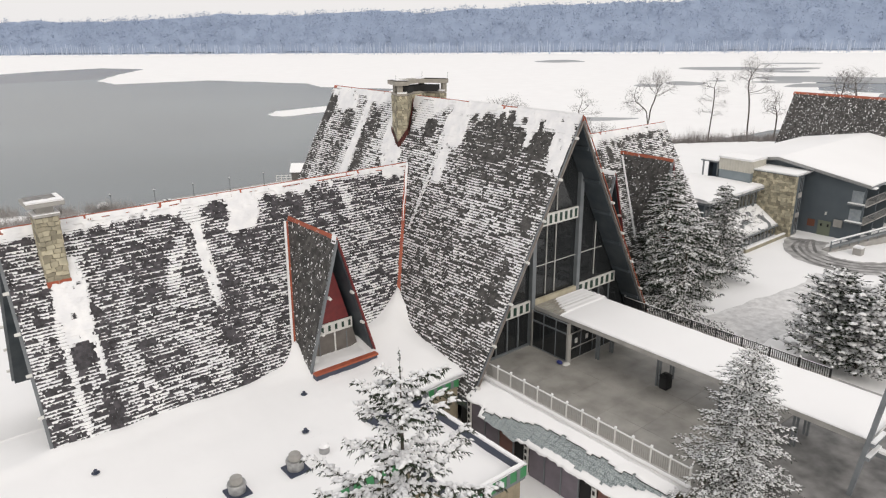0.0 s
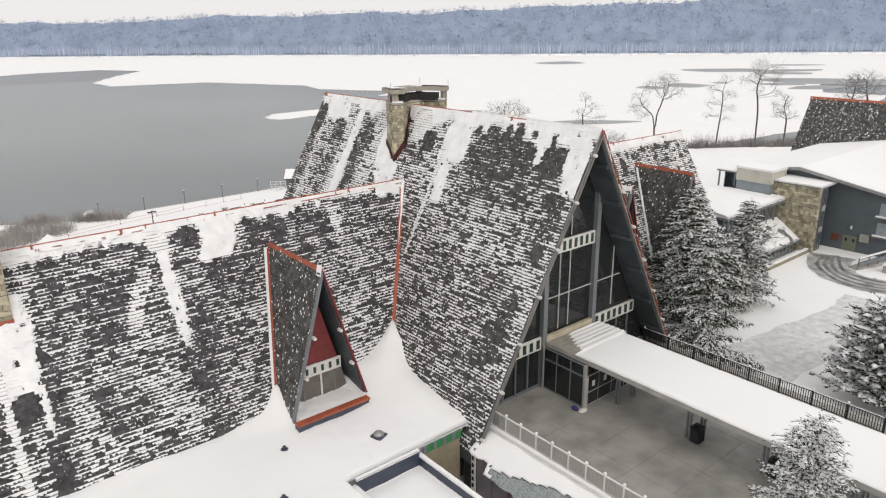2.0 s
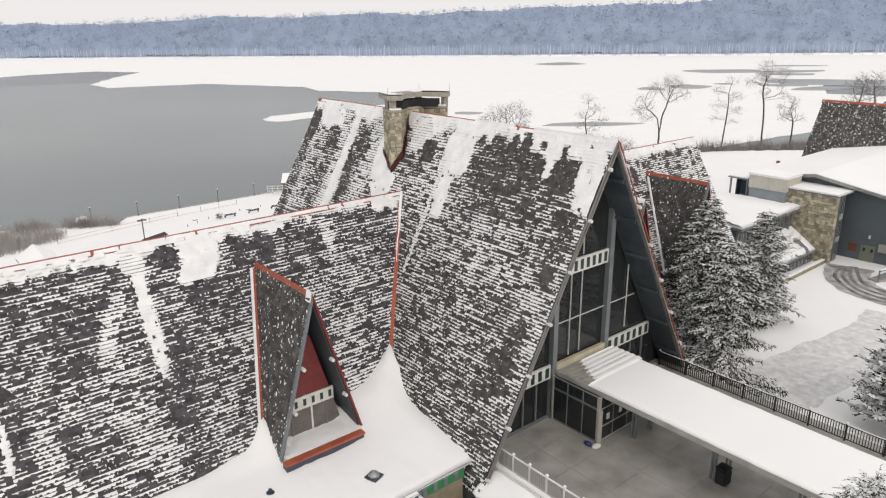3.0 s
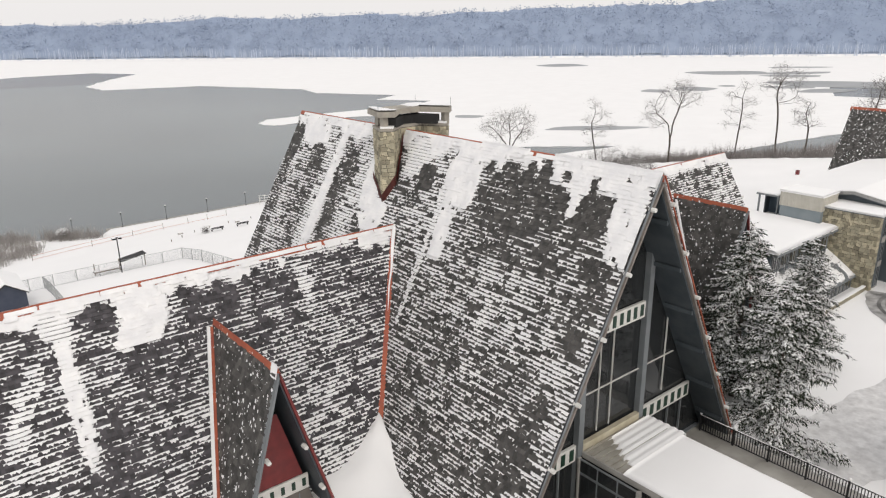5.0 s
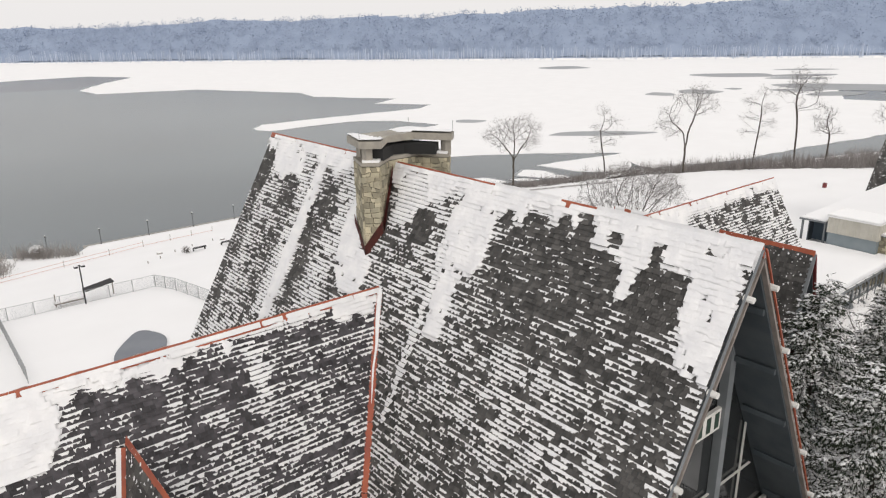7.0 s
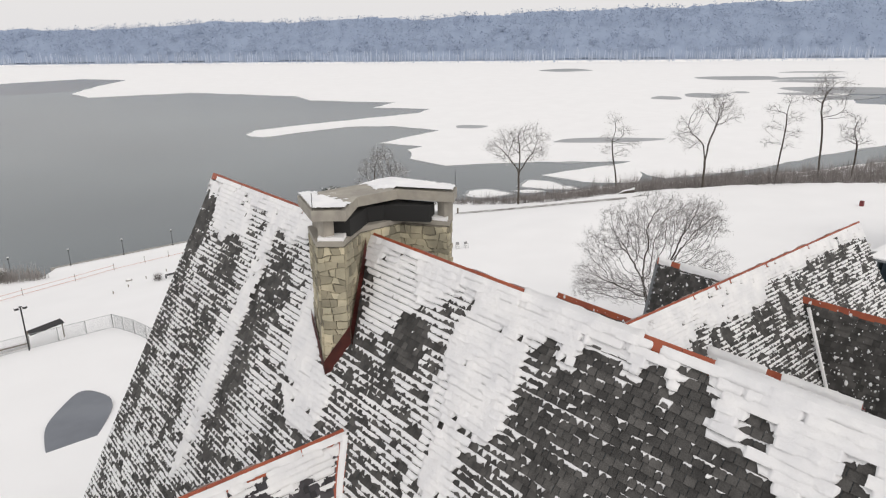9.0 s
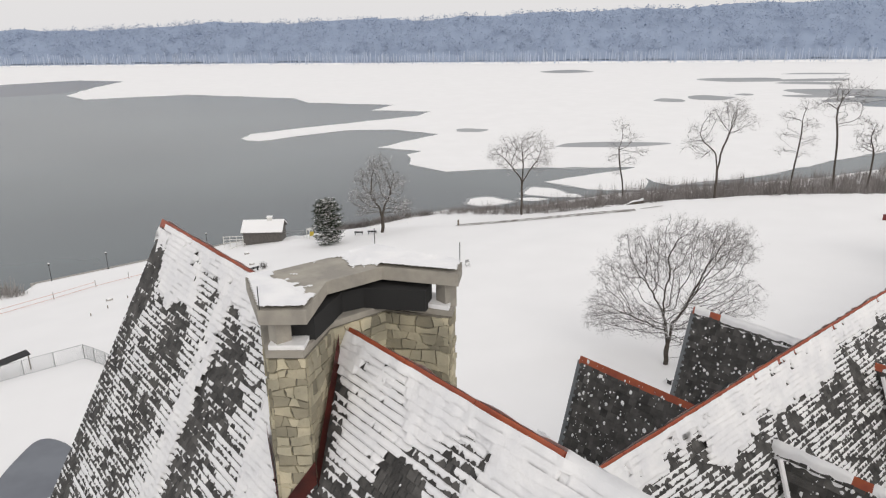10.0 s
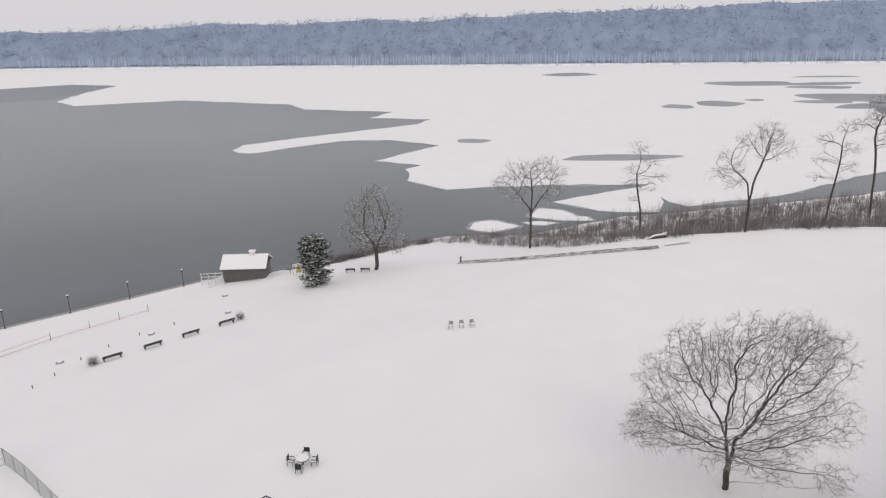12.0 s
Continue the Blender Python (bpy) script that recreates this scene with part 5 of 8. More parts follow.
snow_field("ledge_snow", [(21.5, 26.2, 40.90, 43.2)], 0.2, lambda x, y: 0.75 + 0.06 * noise.noise((x * 2, y * 2, 0)) + 0.06 * noise.noise((x * 4, y * 4, 5)), ledge, "lumpy snow in the recess", low=0.0)


def roof_vent(x, y, h, r, z, label):
    v = thing("roof_vent", (x, y, z), label, "roof vent", "vents on the flat roof")
    bm = bmesh.new()
    add_box(bm, (x - r * 1.25, y - r * 1.25, z - 0.1), (x + r * 1.25, y + r * 1.25, z + 0.16), bevel=0.03)
    part("curb", bm, NAVY, v, "dark curb")
    tube("drum", (x, y, z + 0.16), (x, y, z + h * 0.55), r * 0.95, GALV, v, sides=20)
    bm = bmesh.new()
    add_tube(bm, (x, y, z + h * 0.55), (x, y, z + h * 0.68), r * 1.08, r * 1.0, 20)
    part("rim", bm, GALV, v)
    bm = bmesh.new()
    add_tube(bm, (x, y, z + h * 0.68), (x, y, z + h), r * 0.72, r * 0.66, 18)
    bmesh.ops.bevel(bm, geom=[e for e in bm.edges if all(vv.co.z > z + h * 0.9 for vv in e.verts)], offset=0.05, segments=2, affect="EDGES")
    part("cap", bm, CONCRETE, v, "pale domed cap")
    return v


roof_vent(15.15, 32.3, 1.15, 0.52, 0.12, "mushroom-shaped metal exhaust vent on the snowy roof")
roof_vent(11.65, 32.5, 1.1, 0.50, 0.12, "mushroom-shaped metal exhaust vent on the snowy roof")
v3 = thing("roof_vent", (17.3, 32.7, 0.1), "small galvanised vent pipe half buried in snow", "roof vent", "vents on the flat roof")
tube("pipe", (17.3, 32.7, 0.0), (17.3, 32.7, 0.62), 0.32, GALV, v3, sides=18)
tube("snow_cap", (17.3, 32.7, 0.62), (17.3, 32.7, 0.78), 0.34, SNOW, v3, r2=0.2, sides=18)
v4 = thing("roof_vent", (24.9, 37.0, 0.1), "low square dome vent ringed by melted snow", "roof vent", "vents on the flat roof")
box("curb", (24.5, 36.6, 0.0), (25.3, 37.4, 0.32), NAVY, v4, turn=20)
bm = bmesh.new()
bmesh.ops.create_uvsphere(bm, u_segments=16, v_segments=8, radius=0.34, matrix=Matrix.Translation((24.9, 37.0, 0.36)) @ Matrix.Diagonal((1, 1, 0.7, 1)))
part("dome", bm, GALV, v4, "frosted dome", smooth=True)
for x, y in ((6.05, 39.5), (17.5, 35.4), (19.7, 39.6)):
    d = thing("roof_drain", (x, y, 0.1), "short dark pipe sticking out of the snow", "pipe", "pipes on the flat roof")
    tube("pipe", (x, y, 0.0), (x, y, 0.42), 0.11, NAVY, d, sides=10)
    bm = bmesh.new()
    bmesh.ops.create_cone(bm, cap_ends=True, segments=14, radius1=0.24, radius2=0.2, depth=0.03, matrix=Matrix.Translation((x, y, 0.235)))
    part("flange", bm, NAVY, d)

# ---------- terrace ----------
terrace = thing("terrace", (41, 25, -4), "raised concrete terrace, swept of snow and damp", "terrace", kind="structure")
box("slab", (31.3, 16.5, -0.35), (50.6, GY, -0.02), CONCRETE, terrace)
box("retaining_wall", (31.35, 16.6, -4.3), (31.6, GY, -0.35), BRICK, terrace)
box("retaining_wall", (50.2, 16.6, -4.3), (50.5, GY, -0.35), BRICK, terrace)
px_, py_ = [31.62, 34.4, 37.3, 39.4, 42.0, 45.2, 48.0, 50.3], [16.5, 19.2, 22.0, 24.8, 27.6, 30.4, 32.9, GY]
for i in range(len(px_) - 1):
    for j in range(len(py_) - 1):
        box("paving_bay", (px_[i] + 0.012, py_[j] + 0.012, -0.1), (px_[i + 1] - 0.012, py_[j + 1] - 0.012, 0.0), DECK, terrace)
fore = box("forecourt", (35.5, -60, -4.3), (50.6, 16.49, -0.06), ASPHALT)
tagged(fore, "wet dark driveway under the canopy", "driveway", kind="structure")


def railing(name, a, b, z, label, mat, picket_mat, spacing, post_every, h=1.08, snow=True, half=0.022):
    """Posts, rails and pickets from a to b; grouped post by post."""
    r = thing(name, (*a, z), label, "railing")
    a, b = Vector((*a, z)), Vector((*b, z))
    run = (b - a).length
    ax = (b - a) / run
    n = round(run / post_every)
    for i in range(n + 1):
        p = a + ax * (run * i / n)
        bm = bmesh.new()
        add_box(bm, p + Vector((-0.05, -0.05, 0)), p + Vector((0.05, 0.05, h + 0.12)))
        part("post", bm, mat, r)
        if snow:
            bm = bmesh.new()
            bmesh.ops.create_uvsphere(bm, u_segments=8, v_segments=5, radius=0.10, matrix=Matrix.Translation(p + Vector((0, 0, h + 0.16))))
            part("snow_cap", bm, ROOF_SNOW, r, smooth=True)
    beam("top_rail", a + Vector((0, 0, h)), b + Vector((0, 0, h)), 0.06, mat, r)
    beam("bottom_rail", a + Vector((0, 0, 0.12)), b + Vector((0, 0, 0.12)), 0.05, mat, r)
    if snow:
        beam("rail_snow", a + Vector((0, 0, h + 0.045)), b + Vector((0, 0, h + 0.045)), 0.06, ROOF_SNOW, r, h=0.035)
    k = int(run / spacing)
    src = None
    for i in range(k):
        p = a + ax * (run * (i + 0.5) / k)
        if src is None:
            bm = bmesh.new()
            add_box(bm, (-0.022, -half, 0.12), (0.022, half, h - 0.02))
            src = bpy.data.meshes.new("picket")
            bm.to_mesh(src)
            bm.free()
            src.materials.append(picket_mat)
        o = new("picket", src)
        o.parent = r
        o.location = p - a
    return r


railing("railing", (31.5, 16.8), (31.5, 33.6), 0.0, "white-painted picket railing along the terrace edge", WHITE, CONCRETE, 0.145, 1.32, half=0.052)
railing("railing", (49.5, 16.8), (49.5, 34.6), 0.0, "dark iron picket railing along the terrace edge", IRON, IRON, 0.16, 2.2)
snow_field("edge_snow", [(31.0, 31.42, 16.6, 33.8)], 0.2, lambda x, y: 0.10 + 0.04 * noise.noise((x * 2, y * 1.5, 0)), terrace, "snow along the terrace edge", low=-0.35)

# lower front: wall with doors, torn snowy awning over it
lower = thing("lower_front", (29.2, 26, -4), "lower storey front with mauve doors and white posts", "building")
# back wall in near-black, shade behind the doors put into its colour
box("back_wall", (29.6, 16.6, -4.3), (31.34, 34.2, -1.05), INSIDE_SHADE, lower)
MAUVE = material("mauve_door", (0.15, 0.13, 0.15), 0.5, color2=(0.19, 0.165, 0.19), scale=1)
RUST = material("rust_door", (0.19, 0.085, 0.06), 0.5, color2=(0.15, 0.07, 0.055), scale=1)
for i in range(12):
    y = 17.2 + i * 1.42
    if i % 4 == 3:
        post = box("pierced_post", (29.28, y, -4.2), (29.40, y + 0.34, -1.15), WHITE, lower, "white pierced post")
        # near-black boxes on the uncut face: the holes' shade as colour
        for k in range(6):
            box("slot", (29.25, y + 0.08, -3.9 + k * 0.5), (29.29, y + 0.26, -3.62 + k * 0.5), INSIDE_SHADE, post)
    else:
        door = box("door", (29.42, y + 0.04, -4.2), (29.55, y + 1.38, -1.15), MAUVE if i % 6 != 2 else RUST, lower, "flat panelled door")
        box("frame", (29.36, y - 0.02, -4.2), (29.47, y + 0.05, -1.15), STEEL, door)


def awning_z(x, y):
    t = (31.2 - x) / 2.5
    return -0.12 - 0.55 * t - 0.75 * t * t + 0.10 * noise.noise((x * 1.2, y * 0.6, 9)) + 0.05 * noise.noise((x * 4, y * 3, 9))


awn = thing("awning", (30, 25, -1), "torn snow-laden awning sagging below the terrace", "awning")
verts, faces, ids = [], [], {}
rg = random.Random(4)
ny, nx = 84, 16
for j in range(ny + 1):
    y = 17.0 + 16.4 * j / ny
    reach = 2.45 + 0.22 * noise.noise((y * 0.8, 3, 0)) + 0.10 * noise.noise((y * 3.1, 5, 0)) - (0.5 if y > 31.5 else 0)
    for i in range(nx + 1):
        x = 31.2 - reach * i / nx
        ids[i, j] = len(verts)
        verts.append((x, y, awning_z(x, y)))
bare = []
for j in range(ny):
    for i in range(nx):
        y = 17.0 + 16.4 * j / ny
        lo = 0.34 + 0.10 * noise.noise((y * 0.9, 1, 0)) + 0.42 * max(0.0, min(1.0, (y - 26.0) / 4.5))
        hole = lo < i / nx < lo + 0.46 * max(0, min(1, (31.5 - y) / 2)) * max(0.25, min(1, (y - 17.0) / 4)) + 0.06 * noise.noise((i, j * 0.3, 2))
        q = (ids[i, j], ids[i + 1, j], ids[i + 1, j + 1], ids[i, j + 1])
        (bare if hole else faces).append(q)
me_snow = soup("awning_snow", verts, faces, SNOW, awn, "ragged snow on the awning", smooth=True)
me_snow.modifiers.new("depth", "SOLIDIFY").thickness = 0.05
netm = material("frosted_netting", (0.34, 0.40, 0.40), 0.6, color2=(0.62, 0.66, 0.66), scale=6, bump=0.6, bump_scale=14)
nn, nl = netm.node_tree.nodes, netm.node_tree.links
cell = nn.new("ShaderNodeTexVoronoi")
cell.feature = "DISTANCE_TO_EDGE"
cell.inputs["Scale"].default_value = 7.0
nl.new(nn["Texture Coordinate"].outputs["Object"], cell.inputs["Vector"])
edge = nn.new("ShaderNodeValToRGB")
edge.color_ramp.elements[0].color, edge.color_ramp.elements[1].color = (0.05, 0.08, 0.08, 1), (0.40, 0.44, 0.44, 1)
edge.color_ramp.elements[0].position, edge.color_ramp.elements[1].position = 0.01, 0.09
nl.new(cell.outputs["Distance"], edge.inputs["Fac"])
nl.new(edge.outputs["Color"], nn["Principled BSDF"].inputs["Base Color"])
lowv = [(x, y, z - 0.06) for x, y, z in verts]
soup("netting", lowv, bare, netm, awn, "frosted teal netting showing through the torn snow")
bm = bmesh.new()
for i, j in [(i, j) for j in range(0, ny, 3) for i in range(nx)]:
    a, b = lowv[ids[i, j]], lowv[ids[i + 1, j]]
    y = a[1]
    if 17.5 < y < 31:
        add_beam(bm, Vector(a) + Vector((0, 0, 0.02)), Vector(b) + Vector((0, 0, 0.02)), 0.016)
for i in (5, 7, 9, 11):
    for j in range(8, 60):
        add_beam(bm, Vector(lowv[ids[i, j]]) + Vector((0, 0, 0.03)), Vector(lowv[ids[i, j + 1]]) + Vector((0, 0, 0.03)), 0.016)
part("netting_cords", bm, STEEL, awn)
for k in range(4):
    y = 17.6 + k * 0.7
    beam("broken_rib", (30.2 - 0.1 * k, y, -0.85), (28.6 + 0.1 * k, y - 0.9, -1.45), 0.05, STEEL, awn)

# ---------- entrance canopy ----------
canopy = thing("entrance_canopy", (40.6, 22, 0), "long flat canopy on steel columns, thick with snow", "canopy")
CX0, CX1, CZ = 37.85, 43.2, 3.20
box("soffit", (CX0, 10.4, CZ), (CX1, GY - 0.3, CZ + 0.18), CONCRETE, canopy)
for x in (CX0 - 0.04, CX1 - 0.05):
    box("edge_beam", (x, 10.4, CZ - 0.06), (x + 0.09, GY - 0.32, CZ + 0.26), CONCRETE, canopy)
snow_field("canopy_snow", [(CX0 - 0.02, CX1 + 0.02, 10.35, 32.2)], 0.28, lambda x, y: CZ + 0.38 + 0.03 * noise.noise((x * 0.8, y * 0.8, 5)) - 0.10 * math.exp(-min(x - CX0 + 0.02, CX1 + 0.02 - x) / 0.12), canopy, "even snow on the canopy", low=CZ + 0.18)
SHEET = material("worn_sheet", (0.42, 0.40, 0.35), 0.5, color2=(0.30, 0.28, 0.24), scale=1.2, bump=0.1)
for i in range(14):
    y = 32.1 + i * 0.19
    box("roof_sheet", (CX0 + 0.05, y, CZ + 0.18), (CX1 - 0.1, y + 0.15, CZ + 0.26 + 0.04 * (i % 2)), SHEET, canopy, "bare folded metal sheet")
snow_field("canopy_snow", [(38.7, 43.45, 32.15, 34.6)], 0.12, lambda x, y: CZ + 0.33 + 0.04 * math.sin(y * 14) + 0.25 * min(0.0, x - 39.2 - 0.75 * (y - 33) + 0.4 * noise.noise((x, y, 1))), canopy, "thin snow on the sheets", low=CZ + 0.16)
for y in (29.9, 24.5, 19.65, 14.9):
    for x in (39.75, 41.5):
        for dy in (-0.17, 0.05):
            box("column", (x - 0.06, y + dy, 0.0), (x + 0.06, y + dy + 0.12, CZ), STEEL, canopy)
        box("column_head", (x - 0.08, y - 0.19, CZ - 0.5), (x + 0.08, y + 0.19, CZ - 0.1), WOOD, canopy)

# gateway at the canopy's outer end
gate = thing("gateway", (37.6, 10.4, 0), "grey timber gateway with snow-capped beams", "gateway")
for x in (37.55, 43.6):
    beam("post", (x, 10.75, -0.1), (x, 9.9, 7.2), 0.24, STEEL, gate)
    for z, y in ((2.75, 10.2), (3.65, 10.1)):
        beam("bracket", (x - 0.15, y, z - 0.2), (x + 1.5, y, z - 0.2), 0.20, STEEL, gate)
        beam("bracket_snow", (x - 0.1, y, z - 0.06), (x + 1.5, y, z - 0.06), 0.22, ROOF_SNOW, gate, h=0.12)
for x, z in ((38.9, 2.3), (44.9, 2.3)):
    beam("beam", (x, 10.3, z), (x, 2.0, z), 0.30, STEEL, gate)
    beam("beam_snow", (x, 10.3, z + 0.22), (x, 2.0, z + 0.22), 0.36, ROOF_SNOW, gate, h=0.16)

# glazed vestibule under the canopy
vest = thing("vestibule", (40.5, 33, 0), "glazed entrance lobby with steel frames", "entrance lobby")
for a, b in (((37.6, 31.05), (37.6, GY - 0.3)), ((37.6, 31.05), (43.4, 31.05)), ((43.4, 31.05), (43.4, GY - 0.3))):
    a, b = Vector((*a, 0)), Vector((*b, 0))
    ax = (b - a).normalized()
    bm = bmesh.new()
    add_beam(bm, a + Vector((0, 0, 1.6)), b + Vector((0, 0, 1.6)), 0.02, 3.1)
    part("glass", bm, GLASS, vest, "dark glass")
    n = round((b - a).length / 1.3)
    for i in range(0 if a.y != b.y and a.x < 40 else 1, n + 1):
        p = a + ax * ((b - a).length * i / n)
        beam("upright", p, p + Vector((0, 0, CZ)), 0.2 if i in (0, n) else 0.07, CONCRETE if i in (0, n) else STEEL, vest)
    for z in (0.08, 1.05 if a.y == b.y else 2.35, 2.3, CZ - 0.05):
        beam("rail", a + Vector((0, 0, z)), b + Vector((0, 0, z)), 0.08, STEEL if a.y != b.y else CONCRETE, vest)
for i in range(4):
    x = 38.5 + i * 1.25
    bm = bmesh.new()
    add_box(bm, (x - 0.14, 31.0, 1.4), (x + 0.14, 31.03, 1.8))
    part("door_notice", bm, WHITE, vest, "white square on the door")
for x in (37.6, 43.4):
    tube("corner_column", (x, 30.95, 0.0), (x, 30.95, 2.3), 0.17, CONCRETE, vest, sides=16)
# lobby floor and rear wall carry the shade in their colour
p_ob = box("inner_floor", (37.75, 31.2, 0.0), (43.25, GY - 0.35, 0.03), INSIDE_SHADE, vest)
box("inner_wall", (37.75, GY - 0.34, 0.03), (43.25, GY - 0.30, CZ), INSIDE_SHADE, vest)


def litter_bin(x, y):
    b = thing("litter_bin", (x, y, 0), "black ribbed litter bin beside a canopy column", "litter bin", "litter bins")
    bm = bmesh.new()
    add_box(bm, (x - 0.32, y - 0.32, 0.0), (x + 0.32, y + 0.32, 0.95), bevel=0.06)
    part("body", bm, IRON, b)
    for i in range(7):
        xx = x - 0.27 + i * 0.09
        box("rib", (xx - 0.02, y - 0.345, 0.08), (xx + 0.02, y - 0.31, 0.85), IRON, b)
    bm = bmesh.new()
    add_box(bm, (x - 0.36, y - 0.36, 0.95), (x + 0.36, y + 0.36, 1.08), bevel=0.05)
    part("lid", bm, IRON, b)
    bm = bmesh.new()
    add_box(bm, (x - 0.2, y - 0.2, 1.08), (x + 0.2, y + 0.2, 1.22), bevel=0.06)
    part("hood", bm, IRON, b)


litter_bin(39.85, 23.95)
litter_bin(40.1, 19.2)
sack = thing("salt_sack", (37.3, 30.9, 0), "blue and white salt sack slumped on the deck", "sack")
bm = bmesh.new()
bmesh.ops.create_uvsphere(bm, u_segments=12, v_segments=8, radius=0.3, matrix=Matrix.Translation((37.15, 30.75, 0.12)) @ Matrix.Diagonal((1.2, 0.8, 0.45, 1)))
part("sack_body", bm, WHITE, sack, "white sack", smooth=True)
bm = bmesh.new()
bmesh.ops.create_uvsphere(bm, u_segments=12, v_segments=8, radius=0.25, matrix=Matrix.Translation((36.95, 31.25, 0.16)) @ Matrix.Diagonal((0.7, 1.1, 0.6, 1)))
part("sack_top", bm, material("blue_plastic", (0.02, 0.03, 0.16), 0.4), sack, "blue plastic", smooth=True)

# ---------- trees ----------
def spruce(name, x, y, z, h, radius, seed, label, snow=1.0, droop=0.35, whorl=0.34, power=0.8, low=0.08, egg=False, size=1.0, boughs=(4, 6), hang=1.0, lift=0.1, tuft=0.16, lump=1.0, side_reach=1.15, sprays=2, spread=0.6, blade=1.0):
    """A conifer: tapered trunk; whorls of boughs, each with side shoots; needle sprays hang from every shoot and lumps of snow lie on top."""
    rng = random.Random(seed)
    t = thing(name, (x, y, z), label, "tree", "conifers")
    bm = bmesh.new()
    add_tube(bm, (x, y, z - 0.2), (x, y, z + h * 0.98), 0.016 * h, 0.012, 8)
    part("trunk", bm, BARK, t)
    nv, nf, sv, sf, bv, bf = [], [], [], [], [], []
    rnd, gauss = rng.random, rng.gauss

    def sliver(c, d, w):
        """A needle spray: two crossed blades from c along d."""
        side = Vector((-d.y, d.x, 0.0))
        side = side.normalized() * w if side.length > 1e-5 else Vector((w, 0, 0))
        turn = d.cross(side).normalized() * w
        m = c + d * 0.5
        b = len(nv)
        nv.extend((c, m + side, c + d, m - side, m + turn, m - turn))
        nf.extend(((b, b + 1, b + 2, b + 3), (b, b + 4, b + 2, b + 5)))

    def heap(c, d, r):
        """An uneven lump of snow stretched along a shoot."""
        u = d.normalized() * r * (1.1 + 0.9 * rnd())
        v = Vector((-u.y, u.x, 0.0)) * (0.45 + 0.4 * rnd())
        b = len(sv)
        top = Vector((gauss(0, 0.2) * r, gauss(0, 0.2) * r, r * (0.45 + 0.5 * rnd())))
        sv.extend((c - u * (0.7 + 0.5 * rnd()), c + v * (0.7 + 0.6 * rnd()), c + u * (0.7 + 0.5 * rnd()) - Vector((0, 0, 0.25 * r)), c - v * (0.7 + 0.6 * rnd()), c + top, c - Vector((0, 0, 0.22 * r))))
        sf.extend(((b, b + 1, b + 4), (b + 1, b + 2, b + 4), (b + 2, b + 3, b + 4), (b + 3, b, b + 4), (b + 1, b, b + 5), (b + 2, b + 1, b + 5), (b + 3, b + 2, b + 5), (b, b + 3, b + 5)))

    def shoot(a, b, load):
        """Needles and snow along one shoot from a to b."""
        d = b - a
        n = max(1, int(d.length / (tuft * size) + rnd()))
        i0 = len(bv)
        w = Vector((-d.y, d.x, 0)).normalized() * 0.012 if abs(d.x) + abs(d.y) > 1e-5 else Vector((0.012, 0, 0))
        bv.extend((a + w, a - w, b))
        bf.append((i0, i0 + 1, i0 + 2))
        fwd = d.normalized()
        for i in range(n):
            c = a + d * ((i + 0.3 + 0.7 * rnd()) / n)
            for _ in range(sprays):
                out = fwd * (0.5 + 0.6 * rnd()) + Vector((gauss(0, spread), gauss(0, spread), -0.55 * hang * (0.3 + 1.1 * rnd())))
                sliver(c, out * tuft * size * (0.9 + 0.7 * rnd()), size * blade * (0.016 + 0.02 * rnd()))
            for _ in range(int(load + rnd())):
                heap(c + Vector((gauss(0, 0.05), gauss(0, 0.05), 0.03)) * size, fwd, lump * size * (0.04 + 0.07 * rnd() ** 1.5))

    zz = h * low
    while zz < h * 0.97:
        f = zz / h
        n = rng.randint(*boughs) if f < 0.9 else 3
        start = rnd() * math.tau
        for i in range(n):
            ang = start + i * math.tau / n + gauss(0, 0.3)
            L = radius * ((1 - f) ** power) * (0.62 + 0.5 * rnd()) + 0.14
            if egg:
                L = radius * math.sqrt(max(0.03, 1 - ((f - 0.38) / 0.64) ** 2)) * (0.72 + 0.38 * rnd())
            out = Vector((math.cos(ang), math.sin(ang), 0))
            side = Vector((-out.y, out.x, 0))
            base = Vector((x, y, z + zz + (rnd() - 0.5) * whorl))
            up, fall, bend = lift + 0.45 * max(0.0, f - 0.6) + gauss(0, 0.06), droop * (1.2 - 0.6 * f) * (0.7 + 0.6 * rnd()), gauss(0, 0.10)
            at = lambda q: base + out * L * q + side * bend * L * q * q + Vector((0, 0, L * (up * q - fall * q * q + 0.22 * fall * q ** 4)))
            steps = max(2, int(L / (0.30 * size)))
            prev = base
            for k in range(1, steps + 1):
                q = k / steps
                p = at(q)
                i0 = len(bv)
                w = side * 0.03 * size * (1.25 - q)
                bv.extend((prev + w, prev - w, p - w * 0.8, p + w * 0.8))
                bf.append((i0, i0 + 1, i0 + 2, i0 + 3))
                if q > 0.18 or L < 0.8:
                    shoot(prev, p, 0.75 * snow)
                    for sg in (-1, 1):
                        reach = (0.20 + 0.34 * L * (1.08 - q)) * (0.55 + 0.6 * rnd()) * (1 if q > 0.3 else 0.6)
                        reach = min(reach, side_reach)
                        a = prev.lerp(p, rnd())
                        shoot(a, a + (out * (0.75 + 0.3 * rnd()) + side * sg * (0.65 + 0.3 * rnd()) + Vector((0, 0, -0.22 * hang * rnd() + 0.5 * (up - 2 * fall * q)))) * reach, 0.62 * snow)
                prev = p
        zz += whorl * (0.7 + 0.6 * rnd()) * (1.1 - 0.65 * f)
    top = Vector((x, y, z + h * 0.96))
    shoot(top, top + Vector((0, 0, h * 0.05)), 0.5 * snow)
    soup("bough_wood", bv, bf, BARK, t)
    tagged(soup("needles", nv, nf, NEEDLE, t, "dark green needle tufts"), kind="stuff")
